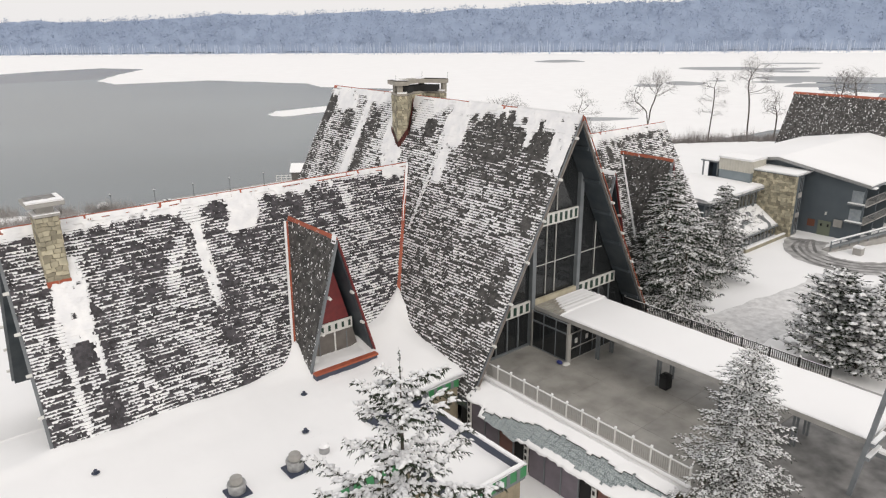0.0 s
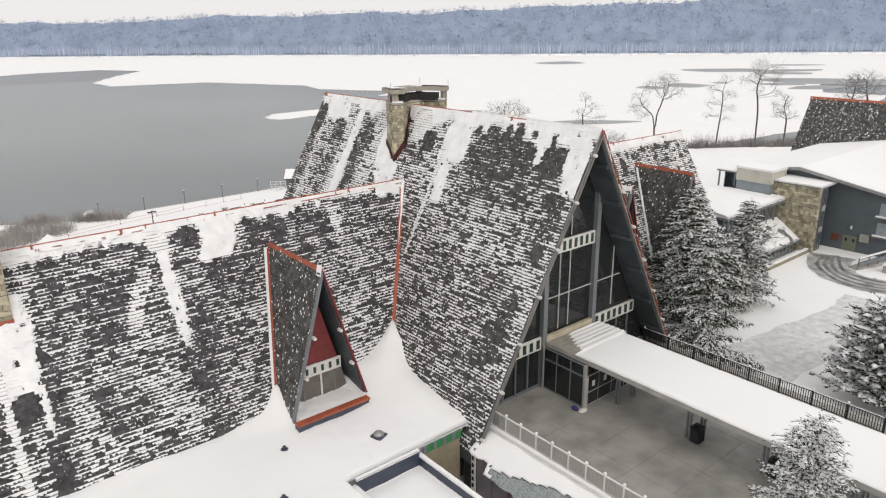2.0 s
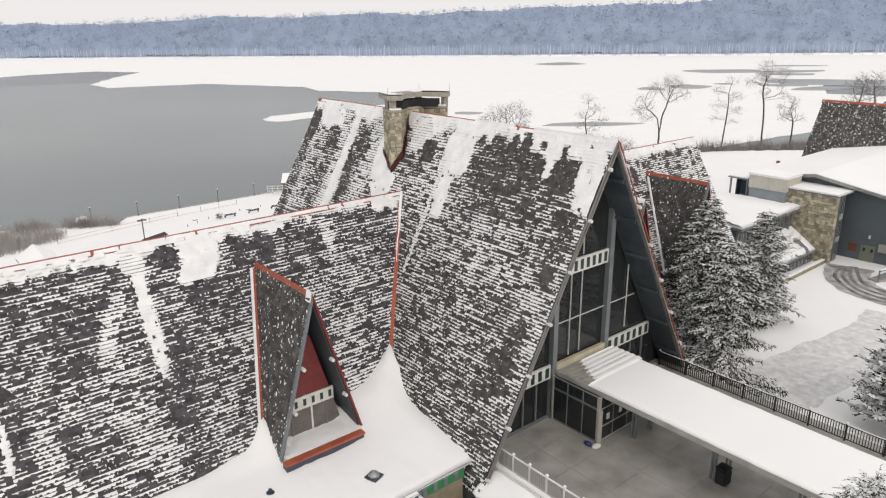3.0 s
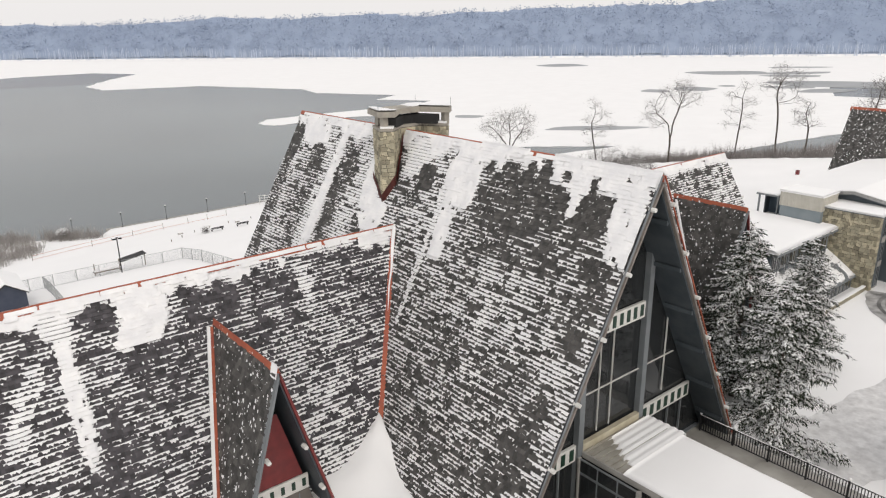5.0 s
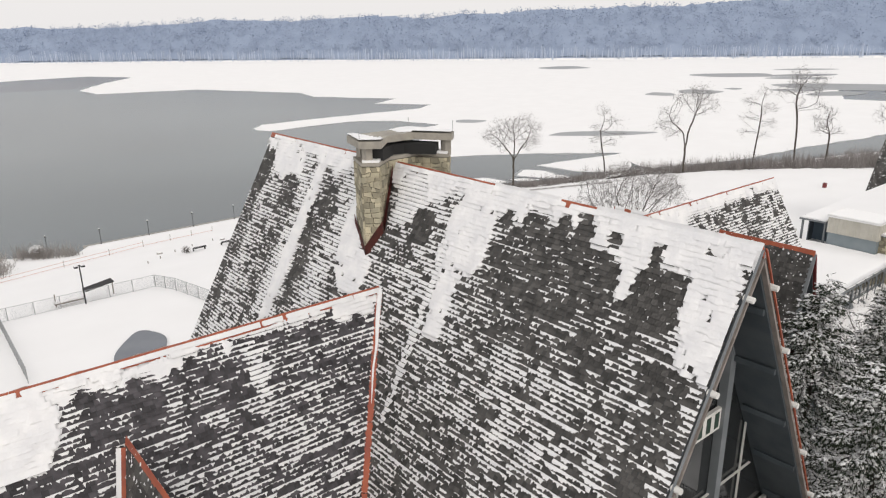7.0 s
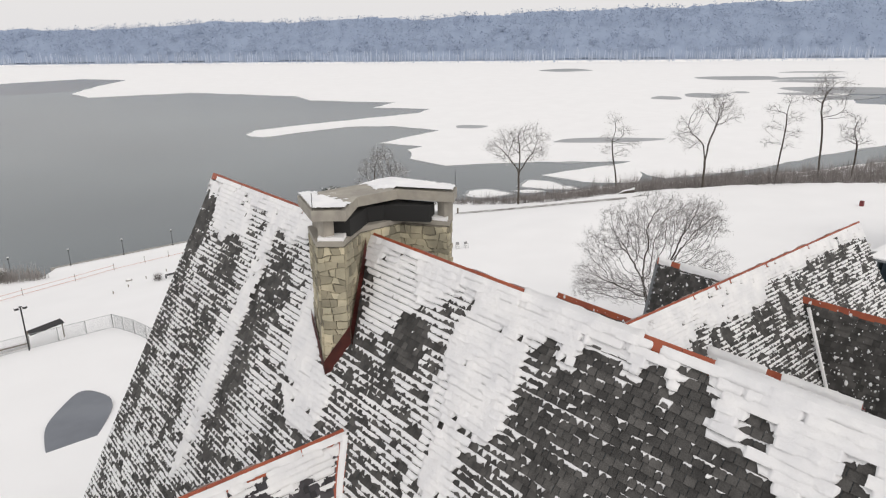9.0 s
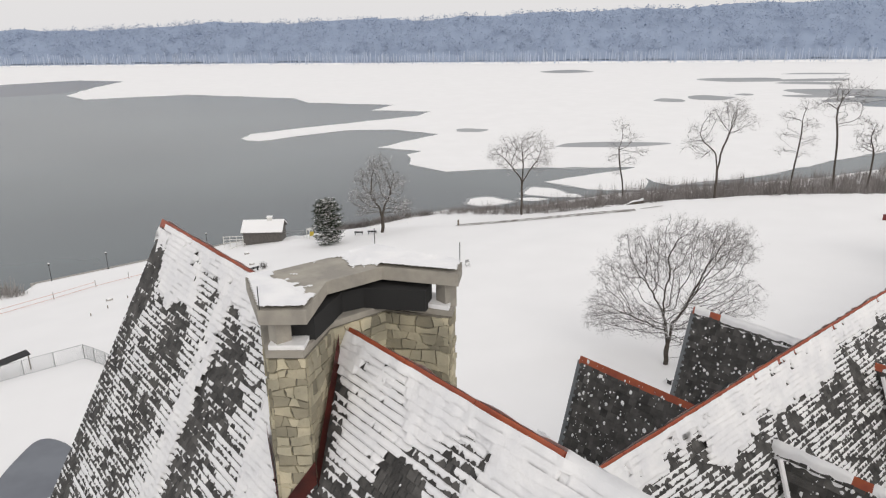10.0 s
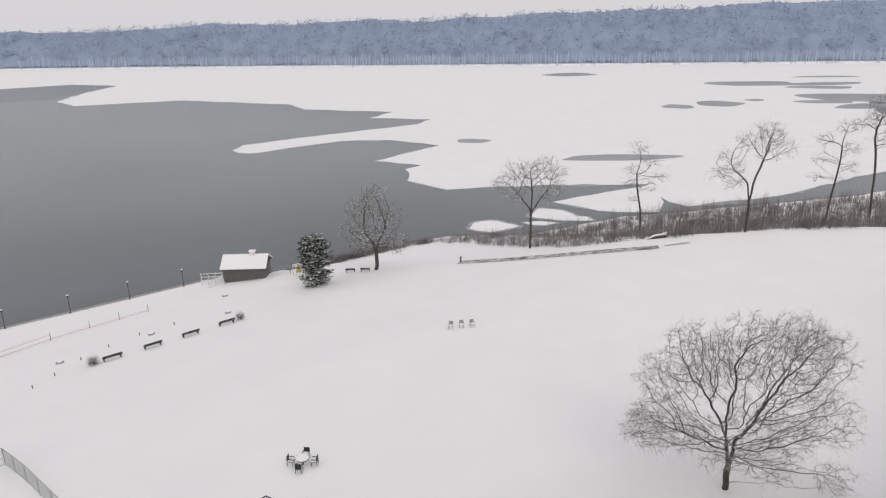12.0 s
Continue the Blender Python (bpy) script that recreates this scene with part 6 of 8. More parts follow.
    tagged(soup("bough_snow", sv, sf, ROOF_SNOW, t, "lumps of snow along the boughs", smooth=True), kind="stuff")
    return t


spruce("spruce", 10.1, 14.3, -4.0, 20.2, 6.4, 11, "tall young spruce with snow-laden open boughs", snow=1.25, droop=0.02, whorl=1.15, hang=1.9, power=0.62, size=1.0, boughs=(4, 5), lift=0.22, tuft=0.095, lump=1.0, side_reach=0.36, sprays=4, spread=0.32, blade=0.62)
spruce("spruce", 32.7, 14.8, -4.0, 13.3, 4.3, 12, "snow-frosted spruce beside the terrace steps", snow=2.2, droop=0.04, whorl=0.44, power=0.72, size=1.0, boughs=(5, 6), hang=0.6, lift=0.12, tuft=0.14, lump=0.70, side_reach=0.7, blade=0.6, spread=0.45)
spruce("spruce", 62.3, 39.0, -4.2, 14.6, 5.0, 13, "large snow-dusted spruce beside the lodge", snow=2.7, droop=0.34, whorl=0.46, hang=1.3, size=1.35, power=0.65, lump=0.72, blade=0.75)
spruce("spruce", 72.4, 38.4, -4.2, 11.6, 4.0, 14, "dark spruce dusted with snow", snow=2.4, droop=0.28, whorl=0.42, hang=1.1, size=1.35, power=0.7, lump=0.7, blade=0.75)
spruce("spruce", 56.3, 33.0, -4.2, 13.4, 4.6, 15, "open spruce with drooping snow-dusted boughs", snow=2.7, droop=0.26, whorl=0.55, hang=1.9, power=0.5, size=1.3, boughs=(3, 5), lump=0.72, blade=0.75)
for x, y, h, r, seed in ((60.6, 21.2, 8.9, 3.9, 16), (60.2, 18.6, 8.2, 3.7, 17), (64.6, 17.6, 8.4, 3.8, 19)):
    spruce("pine", x, y, -4.2, h, r, seed, "broad dark pine with heavy clumps of snow", snow=0.8, droop=-0.08, whorl=0.52, hang=-0.2, power=0.45, size=1.6, boughs=(6, 7), lift=0.22, tuft=0.16, lump=1.75, sprays=2)
spruce("cedar", 96.9, 153.5, -14.6, 9.4, 3.0, 18, "dense dark cedar on the lawn by the lake", snow=0.45, droop=0.0, whorl=0.34, hang=0.3, low=0.05, egg=True, size=1.7, boughs=(7, 9), lift=0.15, lump=1.1)


def bare_tree(name, x, y, z, h, width, seed, label, clear=0.3, points=420, fine=0.02, snow=0.6, stems=1, sway=0.15, steps=38, fork=0.0, lobes=(), weep=0.0, twigs=4):
    """A leafless tree whose limbs grow towards points scattered through the crown; twigs end every limb."""
    rng = np.random.default_rng(seed)
    t = thing(name, (x, y, z), label, "tree", "bare trees")
    step = h / steps
    if not lobes:
        lobes = [(width * 0.33 * math.cos(a) * r, h * (clear + (1 - clear) * v), width * 0.2) for a, r, v in ((rng.random() * 6.3, 0.4 + rng.random(), 0.15 + 0.72 * rng.random()) for _ in range(12))]
    # each lobe: offset across the lawn's slope, height, radius; its depth is left to chance
    size = np.array([r for _, _, r in lobes]) ** 1.6
    pick = rng.choice(len(lobes), points, p=size / size.sum())
    deep = np.array([rng.uniform(-0.6, 0.6) * math.sqrt(max(0.0, (width / 2) ** 2 - a * a)) for a, _, _ in lobes])
    q = rng.normal(size=(points, 3))
    q *= (rng.random(points) ** 0.40 / np.linalg.norm(q, axis=1))[:, None] * (1, 1, 0.72)
    L = np.array(lobes)[pick]
    goal = np.stack([0.77 * L[:, 0] + 0.64 * deep[pick], -0.64 * L[:, 0] + 0.77 * deep[pick], L[:, 1]], 1) + q * L[:, 2:3]
    goal[:, 2] = np.maximum(goal[:, 2], h * 0.08)
    node, up, trail = [np.array((0.0, 0.0, -0.3))], [-1], []
    while node[-1][2] < h * fork:
        v = rng.normal(size=3) * sway * 0.5 + (0, 0, 1)
        node.append(node[-1] + v / np.linalg.norm(v) * step)
        up.append(len(node) - 2)
    crotch = len(node) - 1
    for s in range(stems):
        d = np.array((math.cos(s * 2.4 + seed), math.sin(s * 2.4 + seed), 0)) * (0.22 if stems > 1 else 0.06)
        last, p = crotch, node[crotch]
        while p[2] < h * clear:
            d = d + rng.normal(size=3) * sway * 0.3
            v = d * 0.8 + (0, 0, 1)
            p = p + v / np.linalg.norm(v) * step
            node.append(p)
            up.append(last)
            last = len(node) - 1
    N = np.array(node)
    dist = np.linalg.norm(goal[:, None] - N[None], axis=2)
    near, best = dist.argmin(1), dist.min(1)
    for _ in range(130):
        if not len(goal):
            break
        new_nodes, new_up = [], []
        for i in np.unique(near):
            pull = goal[near == i] - node[i]
            pull = (pull / (np.linalg.norm(pull, axis=1)[:, None] + 1e-6)).sum(0) + rng.normal(size=3) * sway * 1.6
            back = node[i] - node[up[i]] if up[i] >= 0 else np.array((0, 0, 1.0))
            v = pull / (np.linalg.norm(pull) + 1e-6) + 0.5 * back / (np.linalg.norm(back) + 1e-6) + rng.normal(size=3) * sway
            new_nodes.append(node[i] + v / np.linalg.norm(v) * step)
            new_up.append(int(i))
        first = len(node)
        node += new_nodes
        up += new_up
        M = np.array(new_nodes)
        dd = np.linalg.norm(goal[:, None] - M[None], axis=2)
        bi, bd = dd.argmin(1), dd.min(1)
        closer = bd < best
        near[closer], best[closer] = bi[closer] + first, bd[closer]
        keep = best > step * 1.15
        goal, near, best = goal[keep], near[keep], best[keep]
    n = len(node)
    area = np.zeros(n)
    tips = np.ones(n, bool)
    for i in range(n - 1, 0, -1):
        if area[i] == 0:
            area[i] = fine ** 2.7
        area[up[i]] += area[i]
        tips[up[i]] = False
    rad = area ** (1 / 2.7)
    rad *= 1 + 0.5 * np.clip(rad / rad[0], 0, 1)
    bv, bf, wv, wf, sv, sf = [], [], [], [], [], []
    o = np.array((x, y, z))

    def limb(a, b, r0, r1, store, faces, sides):
        d = Vector(b - a)
        u = d.orthogonal().normalized()
        v = d.cross(u).normalized()
        i0 = len(store)
        for p, r in ((a, r0), (b, r1)):
            for k in range(sides):
                an = k * math.tau / sides
                store.append(Vector(p) + u * r * math.cos(an) + v * r * math.sin(an))
        faces.extend([(i0 + k, i0 + (k + 1) % sides, i0 + sides + (k + 1) % sides, i0 + sides + k) for k in range(sides)])

    for i in range(1, n):
        a, b = node[up[i]] + o, node[i] + o
        thick = rad[i] > 2.6 * fine
        base = rad[up[i]] if rad[up[i]] < 1.6 * rad[i] or up[i] == 0 else rad[i] * 1.1
        limb(a, b, base, rad[i], bv if thick else wv, bf if thick else wf, 6 if thick else 3)
        d = b - a
        flat = 1 - abs(d[2]) / np.linalg.norm(d)
        if flat > 0.2 and rng.random() < snow:
            lift = np.array((0, 0, rad[i] * 0.7))
            limb(a + lift, b + lift, base * 0.62, rad[i] * 0.62, sv, sf, 4)
        if rad[i] < 2.2 * fine:
            for _ in range(twigs if tips[i] else max(1, twigs // 2)):
                v = d / np.linalg.norm(d) * 0.7 + rng.normal(size=3) * 0.6 + (0, 0, 0.12 - weep)
                c = b + v * step * (0.8 + 1.1 * rng.random())
                e = c + (v * 0.7 + rng.normal(size=3) * 0.4 - (0, 0, weep)) * step * 0.8
                for p, r, w in ((b, c, 1.0), (c, e, 0.7)):
                    u = np.cross(r - p, rng.normal(size=3))
                    u *= fine * 0.75 * w / (np.linalg.norm(u) + 1e-9)
                    i0 = len(wv)
                    wv.extend((Vector(p + u), Vector(p - u), Vector(r)))
                    wf.append((i0, i0 + 1, i0 + 2))
                if rng.random() < 0.35 * snow:
                    limb(b + (0, 0, fine), c + np.array((0, 0, fine * 0.6)), fine * 0.6, fine * 0.3, sv, sf, 3)
    soup("trunk", bv, bf, BARK, t, smooth=True)
    tagged(soup("twig_growth", wv, wf, TWIG, t, "fine bare twigs"), kind="stuff")
    if sv:
        tagged(soup("branch_snow", sv, sf, ROOF_SNOW, t, "snow lying along the branches"), kind="stuff")
    return t


bare_tree("bare_tree", 86.7, 71.9, -5.9, 16.4, 16.0, 5, "spreading bare tree with snow on its branches", clear=0.26, points=5000, fine=0.0095, stems=3, snow=0.7, steps=64, sway=0.24, fork=0.13, weep=0.16, twigs=6,
          lobes=[(-5.4, 6.6, 2.8), (-4.4, 9.4, 3.0), (-3.0, 12.2, 2.8), (-0.4, 14.2, 2.9), (1.2, 12.6, 3.0), (3.0, 13.8, 2.7), (5.2, 12.0, 2.6), (6.6, 11.0, 1.8), (4.6, 8.4, 3.0), (-5.6, 3.8, 2.1), (5.6, 3.6, 2.4), (7.0, 2.4, 1.7), (-0.5, 9.6, 3.2), (1.6, 7.0, 2.6), (-1.8, 6.4, 2.6), (2.0, 4.2, 2.2), (-2.6, 4.0, 2.4)])
bare_tree("bare_tree", 109.1, 152.8, -14.4, 17.0, 13, 6, "bare snow-lined tree near the boathouse", clear=0.30, points=1700, fine=0.026, snow=0.6, sway=0.2, stems=2, fork=0.16,
          lobes=[(0, 14.2, 2.8), (-2.6, 11.0, 3.2), (2.4, 10.8, 3.2), (-4.0, 7.0, 2.8), (4.0, 6.6, 2.9), (0, 8.0, 3.0), (-3.4, 4.4, 2.0), (3.6, 4.2, 2.0)])
bare_tree("bare_tree", 137.0, 140.2, -13.2, 18.6, 14, 7, "tall bare lakeside tree forking low", clear=0.40, points=1300, fine=0.022, stems=3, fork=0.32, sway=0.14, snow=0.8,
          lobes=[(-5.2, 13.4, 2.4), (-3.0, 15.0, 2.6), (-0.4, 15.8, 2.6), (2.2, 16.4, 2.4), (4.4, 14.4, 2.7), (-3.4, 11.6, 2.4), (3.0, 11.6, 2.4), (0, 12.6, 2.4), (-6.4, 12.4, 1.4), (5.0, 12.0, 1.6)])
bare_tree("bare_tree", 164.6, 134.3, -14.0, 19.5, 10, 8, "slim bare tree on the lake bank", clear=0.66, points=460, fine=0.024, sway=0.12,
          lobes=[(-0.6, 17.4, 2.0), (1.6, 15.2, 1.9), (-2.4, 13.8, 1.9), (2.8, 12.4, 1.7), (-3.0, 10.8, 1.6), (1.0, 10.0, 1.7), (-2.0, 7.4, 1.3)])
bare_tree("bare_tree", 160.5, 109.3, -7.6, 20.2, 14, 9, "tall bare tree above the frozen lake", clear=0.42, points=1100, fine=0.022, stems=2, fork=0.26, sway=0.13, snow=0.7,
          lobes=[(0.4, 17.6, 2.6), (3.4, 17.4, 2.5), (4.6, 15.0, 2.1), (-2.2, 16.4, 2.4), (2.2, 14.2, 2.3), (-4.4, 12.4, 2.0), (-5.6, 10.8, 2.0), (-3.4, 9.2, 1.8), (-5.0, 13.8, 1.6)])
bare_tree("bare_tree", 184.0, 105.0, -9.6, 21.0, 8, 10, "slender bare tree on the lake bank", clear=0.74, points=520, fine=0.024, sway=0.09,
          lobes=[(0.2, 18.8, 1.9), (-1.5, 16.2, 1.8), (1.8, 15.0, 1.9), (-2.3, 12.4, 1.6), (2.3, 11.4, 1.7), (-2.5, 9.2, 1.3), (2.5, 8.4, 1.2)])
bare_tree("bare_tree", 205.4, 104.5, -12.0, 26.5, 14, 21, "tall straight bare tree on the lake bank", clear=0.60, points=1100, fine=0.025, sway=0.09,
          lobes=[(0.2, 23.8, 2.7), (-3.0, 22.2, 2.6), (3.2, 22.4, 2.6), (-4.8, 19.6, 2.0), (4.4, 19.4, 2.3), (0, 20.0, 2.5), (-2.8, 17.4, 1.8), (3.0, 16.4, 1.8)])
bare_tree("bare_tree", 211.0, 99.0, -12.5, 17.0, 8, 22, "slender bare tree on the lake bank", clear=0.5, points=330, fine=0.028, sway=0.12)
bare_tree("bare_tree", 236.0, 92.0, -13.5, 24.0, 12, 23, "bare tree on the lake bank", clear=0.45, points=500, fine=0.03, sway=0.12)
bare_tree("bare_tree", 243.0, 91.0, -13.5, 25.0, 12, 24, "bare tree on the lake bank", clear=0.45, points=500, fine=0.03, sway=0.12)
for i, (x, y) in enumerate(((84.0, 43.6), (88.5, 44.6), (81.5, 42.6))):
    bare_tree("ornamental_tree", x, y, -4.2, 4.8, 6.0, 30 + i, "small bare ornamental tree caked in snow", clear=0.15, points=220, fine=0.012, snow=0.9)


# brush along the bank
BRUSH_FOOT = [(112, 172), (130, 150), (133, 142), (138.7, 132.8), (145, 124.8), (150.6, 116.6), (162.5, 110), (169, 100), (175, 92), (183, 84), (200, 66), (400, -80)]


def make_brush():
    rng = random.Random(3)
    ob = thing("brush", (180, 140, -19), "dense leafless brush along the lake bank", "shrubs", kind="stuff")
    v, f = [], []

    def clump(x, y, z, hgt, wid, count):
        for _ in range(count):
            a = rng.random() * math.tau
            lean = rng.random() * wid
            b = Vector((x + (rng.random() - 0.5) * wid, y + (rng.random() - 0.5) * wid, z))
            tip = b + Vector((math.cos(a) * lean, math.sin(a) * lean, hgt * (0.45 + 0.7 * rng.random())))
            s = Vector((-math.sin(a), math.cos(a), 0)) * (0.02 + 0.03 * rng.random())
            m = b.lerp(tip, 0.5) + Vector((rng.random() - 0.5, rng.random() - 0.5, 0)) * 0.25
            i = len(v)
            v.extend([b + s, b - s, m - s * 0.8, m + s * 0.8, tip])
            f.extend([(i, i + 1, i + 2, i + 3), (i + 3, i + 2, i + 4)])

    for i in range(4600):
        x = 112 + 190 * rng.random() ** 1.15
        top, ys = min(lerp(x, BANK), shore_y(x) - 4), shore_y(x)
        far = rng.random() ** 1.3
        foot = max(top - 1.5, lerp(x, BRUSH_FOOT))
        y = foot + (ys - foot) * 0.97 * far
        if x < 138:
            if rng.random() < 0.72:
                continue
            y = ys - 4 * rng.random()
        if x > 190 and y < 60:
            continue
        tall = 1 + 1.0 * min(1.0, max(0.0, (x - 146) / 26))
        clump(x, y, ground_height(x, y) - 0.1, tall * (0.7 + 1.7 * rng.random() ** 1.6), 1.8, 14)
    soup("stems", v, f, BRUSH, ob)
    v, f = [], []
    pale = thing("brush", (20, 180, -18), "pale frosted scrub on the shore beyond the lawn", "shrubs", kind="stuff")
    for i in range(620):
        x = -60 + 107 * rng.random()
        y = shore_y(x) - 0.5 - 5 * rng.random()
        if noise.noise((x * 0.13, y * 0.13, 4)) > -0.25:
            clump(x, y, ground_height(x, y) - 0.1, 1.6 + 2.4 * rng.random() ** 1.5, 2.2, 16)
    for i in range(900):
        x = -4 + 43 * rng.random()
        y = lerp(x, [(-4, 147), (24, 149), (31, 157), (36, 178), (39, 190)]) + 34 * rng.random()
        if y < shore_y(x) and noise.noise((x * 0.10, y * 0.07, 14)) > -0.12 - 0.3 * (x < 26):
            clump(x, y, ground_height(x, y) - 0.1, 1.2 + 2.2 * rng.random() ** 1.4, 2.2, 16)
    soup("stems", v, f, SCRUB, pale)


make_brush()

# ---------- guest wing beyond the forecourt ----------
wing = thing("guest_wing", (104, 46, -4.2), "three-storey blue-grey guest wing with a stone wall and snowy roof", "building")
GZ = -4.25


def window(parent, lo, hi, out, panes=2):
    """A framed window on an upright face; out is the axis it looks along, such as (0, -1)."""
    lo, hi, o = Vector(lo), Vector(hi), Vector((*out, 0))
    w = part("window", bmesh.new(), None, parent, "dark window")
    flat = lambda p, d: Vector(p) + o * d
    bm = bmesh.new()
    add_box(bm, flat(lo, 0.0) - o * 0.05, flat(hi, 0.0) + o * 0.02)
    part("pane", bm, GLASS, w)
    ax = Vector((abs(o.y), abs(o.x), 0))
    run = (hi - lo).dot(ax)
    bm = bmesh.new()
    for i in range(panes + 1):
        p = lo + ax * (run * i / panes)
        q = Vector((p.x, p.y, hi.z))
        add_beam(bm, flat(p, 0.03), flat(q, 0.03), 0.07)
    for z in (lo.z, hi.z):
        a = Vector((lo.x, lo.y, z))
        add_beam(bm, flat(a, 0.03), flat(a + ax * run, 0.03), 0.07)
    part("window_frame", bm, STEEL, w)
    return w


# stone wall and the strip of windows beside it
box("stone_core", (95.5, 41.0, GZ), (96.2, 47.4, 4.35), MORTAR, wing)
stone_face(wing, (95.5, 47.4), (95.5, 41.0), GZ, 4.3, (-1, 0), 61, size=0.42)
stone_face(wing, (95.5, 41.0), (96.2, 41.0), GZ, 4.3, (0, -1), 62, size=0.42)
snow_field("coping_snow", [(95.3, 99.95, 40.75, 47.5)], 0.4, lambda x, y: 4.62 + 0.04 * noise.noise((x, y, 0)), wing, "snow on the stone wall", low=4.4)
box("coping", (95.25, 40.7, 4.35), (99.95, 47.5, 4.45), STEEL, wing)
box("wall", (96.2, 41.05, GZ), (98.15, 47.4, 4.34), GREYWALL, wing)
for z0, z1 in ((1.9, 3.95), (-1.0, 1.05), (-4.0, -1.65)):
    window(wing, (96.95, 41.03, z0), (97.85, 41.03, z1), (0, -1), 2)
    box("spandrel", (96.9, 40.97, z0 - 0.75), (97.95, 41.04, z0 - 0.06), CONCRETE, wing)
# gable end under the low-pitched roof
GX, GR, GS = 100.0, 45.5, 0.165
bm = bmesh.new()
prof = [(55.0, GZ), (33.8, GZ), (33.8, 5.45 - GS * 11.7), (GR, 5.45), (55.0, 5.45 - GS * 9.5)]
vs = [[bm.verts.new((x, y, z)) for y, z in prof] for x in (GX, GX + 0.3)]
bm.faces.new(vs[0])
bm.faces.new(vs[1][::-1])
for i in range(5):
    bm.faces.new((vs[0][i], vs[0][(i + 1) % 5], vs[1][(i + 1) % 5], vs[1][i]))
bmesh.ops.recalc_face_normals(bm, faces=bm.faces)
part("wall", bm, GREYWALL, wing)
box("wall", (GX + 0.3, 35.2, GZ), (152, 35.5, 5.4 - GS * 10.3), GREYWALL, wing)
for y0, sgn in ((32.9, 1), (56.0, -1)):
    zl = 5.78 - GS * abs(GR - y0)
    slab("roof", [(GX - 0.8, y0, zl), (152, y0, zl), (152, GR, 5.78), (GX - 0.8, GR, 5.78)], 0.30, STEEL, wing)
    slab("roof_snow", [(GX - 0.7, y0 + sgn * 0.08, zl + 0.22), (152, y0 + sgn * 0.08, zl + 0.22), (152, GR, 6.0), (GX - 0.7, GR, 6.0)], 0.21, SNOW, wing, "smooth snow on the roof")
    beam("fascia", (GX - 0.84, y0, zl - 0.02), (GX - 0.84, GR, 5.76), 0.10, GALV, wing, h=0.34)
# double door, lamp, cabinets on the gable end
door_g = box("service_door", (GX - 0.08, 37.35, GZ), (GX - 0.01, 39.05, -2.1), material("olive_door", (0.16, 0.18, 0.13), 0.6), wing, "olive double service door")
for y in (37.7, 38.6):
    box("door_glass", (GX - 0.10, y - 0.12, -2.9), (GX - 0.07, y + 0.12, -2.5), GLASS, door_g)
box("wall_lamp", (GX - 0.25, 38.1, -1.2), (GX - 0.01, 38.3, -0.8), WHITE, wing, "white wall lamp")
box("meter_cabinet", (GX - 0.25, 35.9, -2.6), (GX - 0.01, 37.0, -1.6), CONCRETE, wing, "grey meter cabinet")
box("sign_board", (GX - 0.06, 39.5, -3.2), (GX - 0.01, 40.5, -2.2), material("rust_board", (0.16, 0.06, 0.035), 0.7), wing, "rust-brown board")
# balconies along the long side
CURTAIN = material("curtained_glass", (0.22, 0.25, 0.27), 0.3, color2=(0.30, 0.33, 0.35), scale=2)
for z in (-1.75, 0.75):
    box("end_bay", (GX - 0.05, 33.85, z + 0.35), (GX - 0.01, 35.3, z + 2.0), CURTAIN, wing, "curtained end bay")
    box("end_ledge", (GX - 0.5, 33.5, z + 0.1), (GX + 0.1, 35.6, z + 0.28), STEEL, wing)
    box("ledge_snow", (GX - 0.48, 33.52, z + 0.28), (GX - 0.06, 35.58, z + 0.40), SNOW, wing)
for i in range(9):
    x = GX + 0.3 + i * 4.2
    box("balcony_divider", (x - 0.1, 33.7, GZ), (x + 0.1, 35.2, 3.0), GREYWALL, wing)
    for z in (-1.75, 0.75):
        box("balcony_floor", (x + 0.1, 33.5, z - 0.15), (x + 4.1, 35.2, z), CONCRETE, wing)
        rail = beam("balcony_rail", (x, 33.5, z + 1.05), (x + 4.2, 33.5, z + 1.05), 0.08, GALV, wing)
        for k in range(14):
            box("baluster", (x + 0.15 + k * 0.3, 33.47, z), (x + 0.19 + k * 0.3, 33.53, z + 1.0), GALV, rail)
        window(wing, (x + 0.8, 35.18, z + 0.1), (x + 3.4, 35.18, z + 1.9), (0, -1), 2)
    box("canopy_snow", (x - 0.5, 32.6, 3.32), (x + 0.5, 33.2, 3.5), SNOW, wing)
# rooftop housing of cream cladding over blue-grey
RIBBED = material("ribbed_cladding", (0.58, 0.56, 0.50), 0.6, color2=(0.50, 0.48, 0.42), scale=1.0)
house = thing("rooftop_housing", (96.6, 49.4, 2), "rooftop stair housing of cream ribbed cladding", "housing")
box("base", (94.7, 47.0, 1.6), (98.6, 51.7, 3.95), material("pale_blue_cladding", (0.20, 0.24, 0.26), 0.6, color2=(0.24, 0.28, 0.30), scale=0.6), house)
box("cladding", (94.6, 46.9, 3.95), (98.7, 51.8, 5.6), RIBBED, house)
for i in range(10):
    box("rib", (94.65 + i * 0.41, 46.84, 3.98), (94.72 + i * 0.41, 46.9, 5.58), RIBBED, house)
for i in range(12):
    box("rib", (94.54, 47.0 + i * 0.41, 3.98), (94.6, 47.07 + i * 0.41, 5.58), RIBBED, house)
snow_field("housing_snow", [(94.5, 98.8, 46.8, 51.9)], 0.4, lambda x, y: 5.84 + 0.06 * noise.noise((x, y, 0)), house, "snow cap", low=5.6)
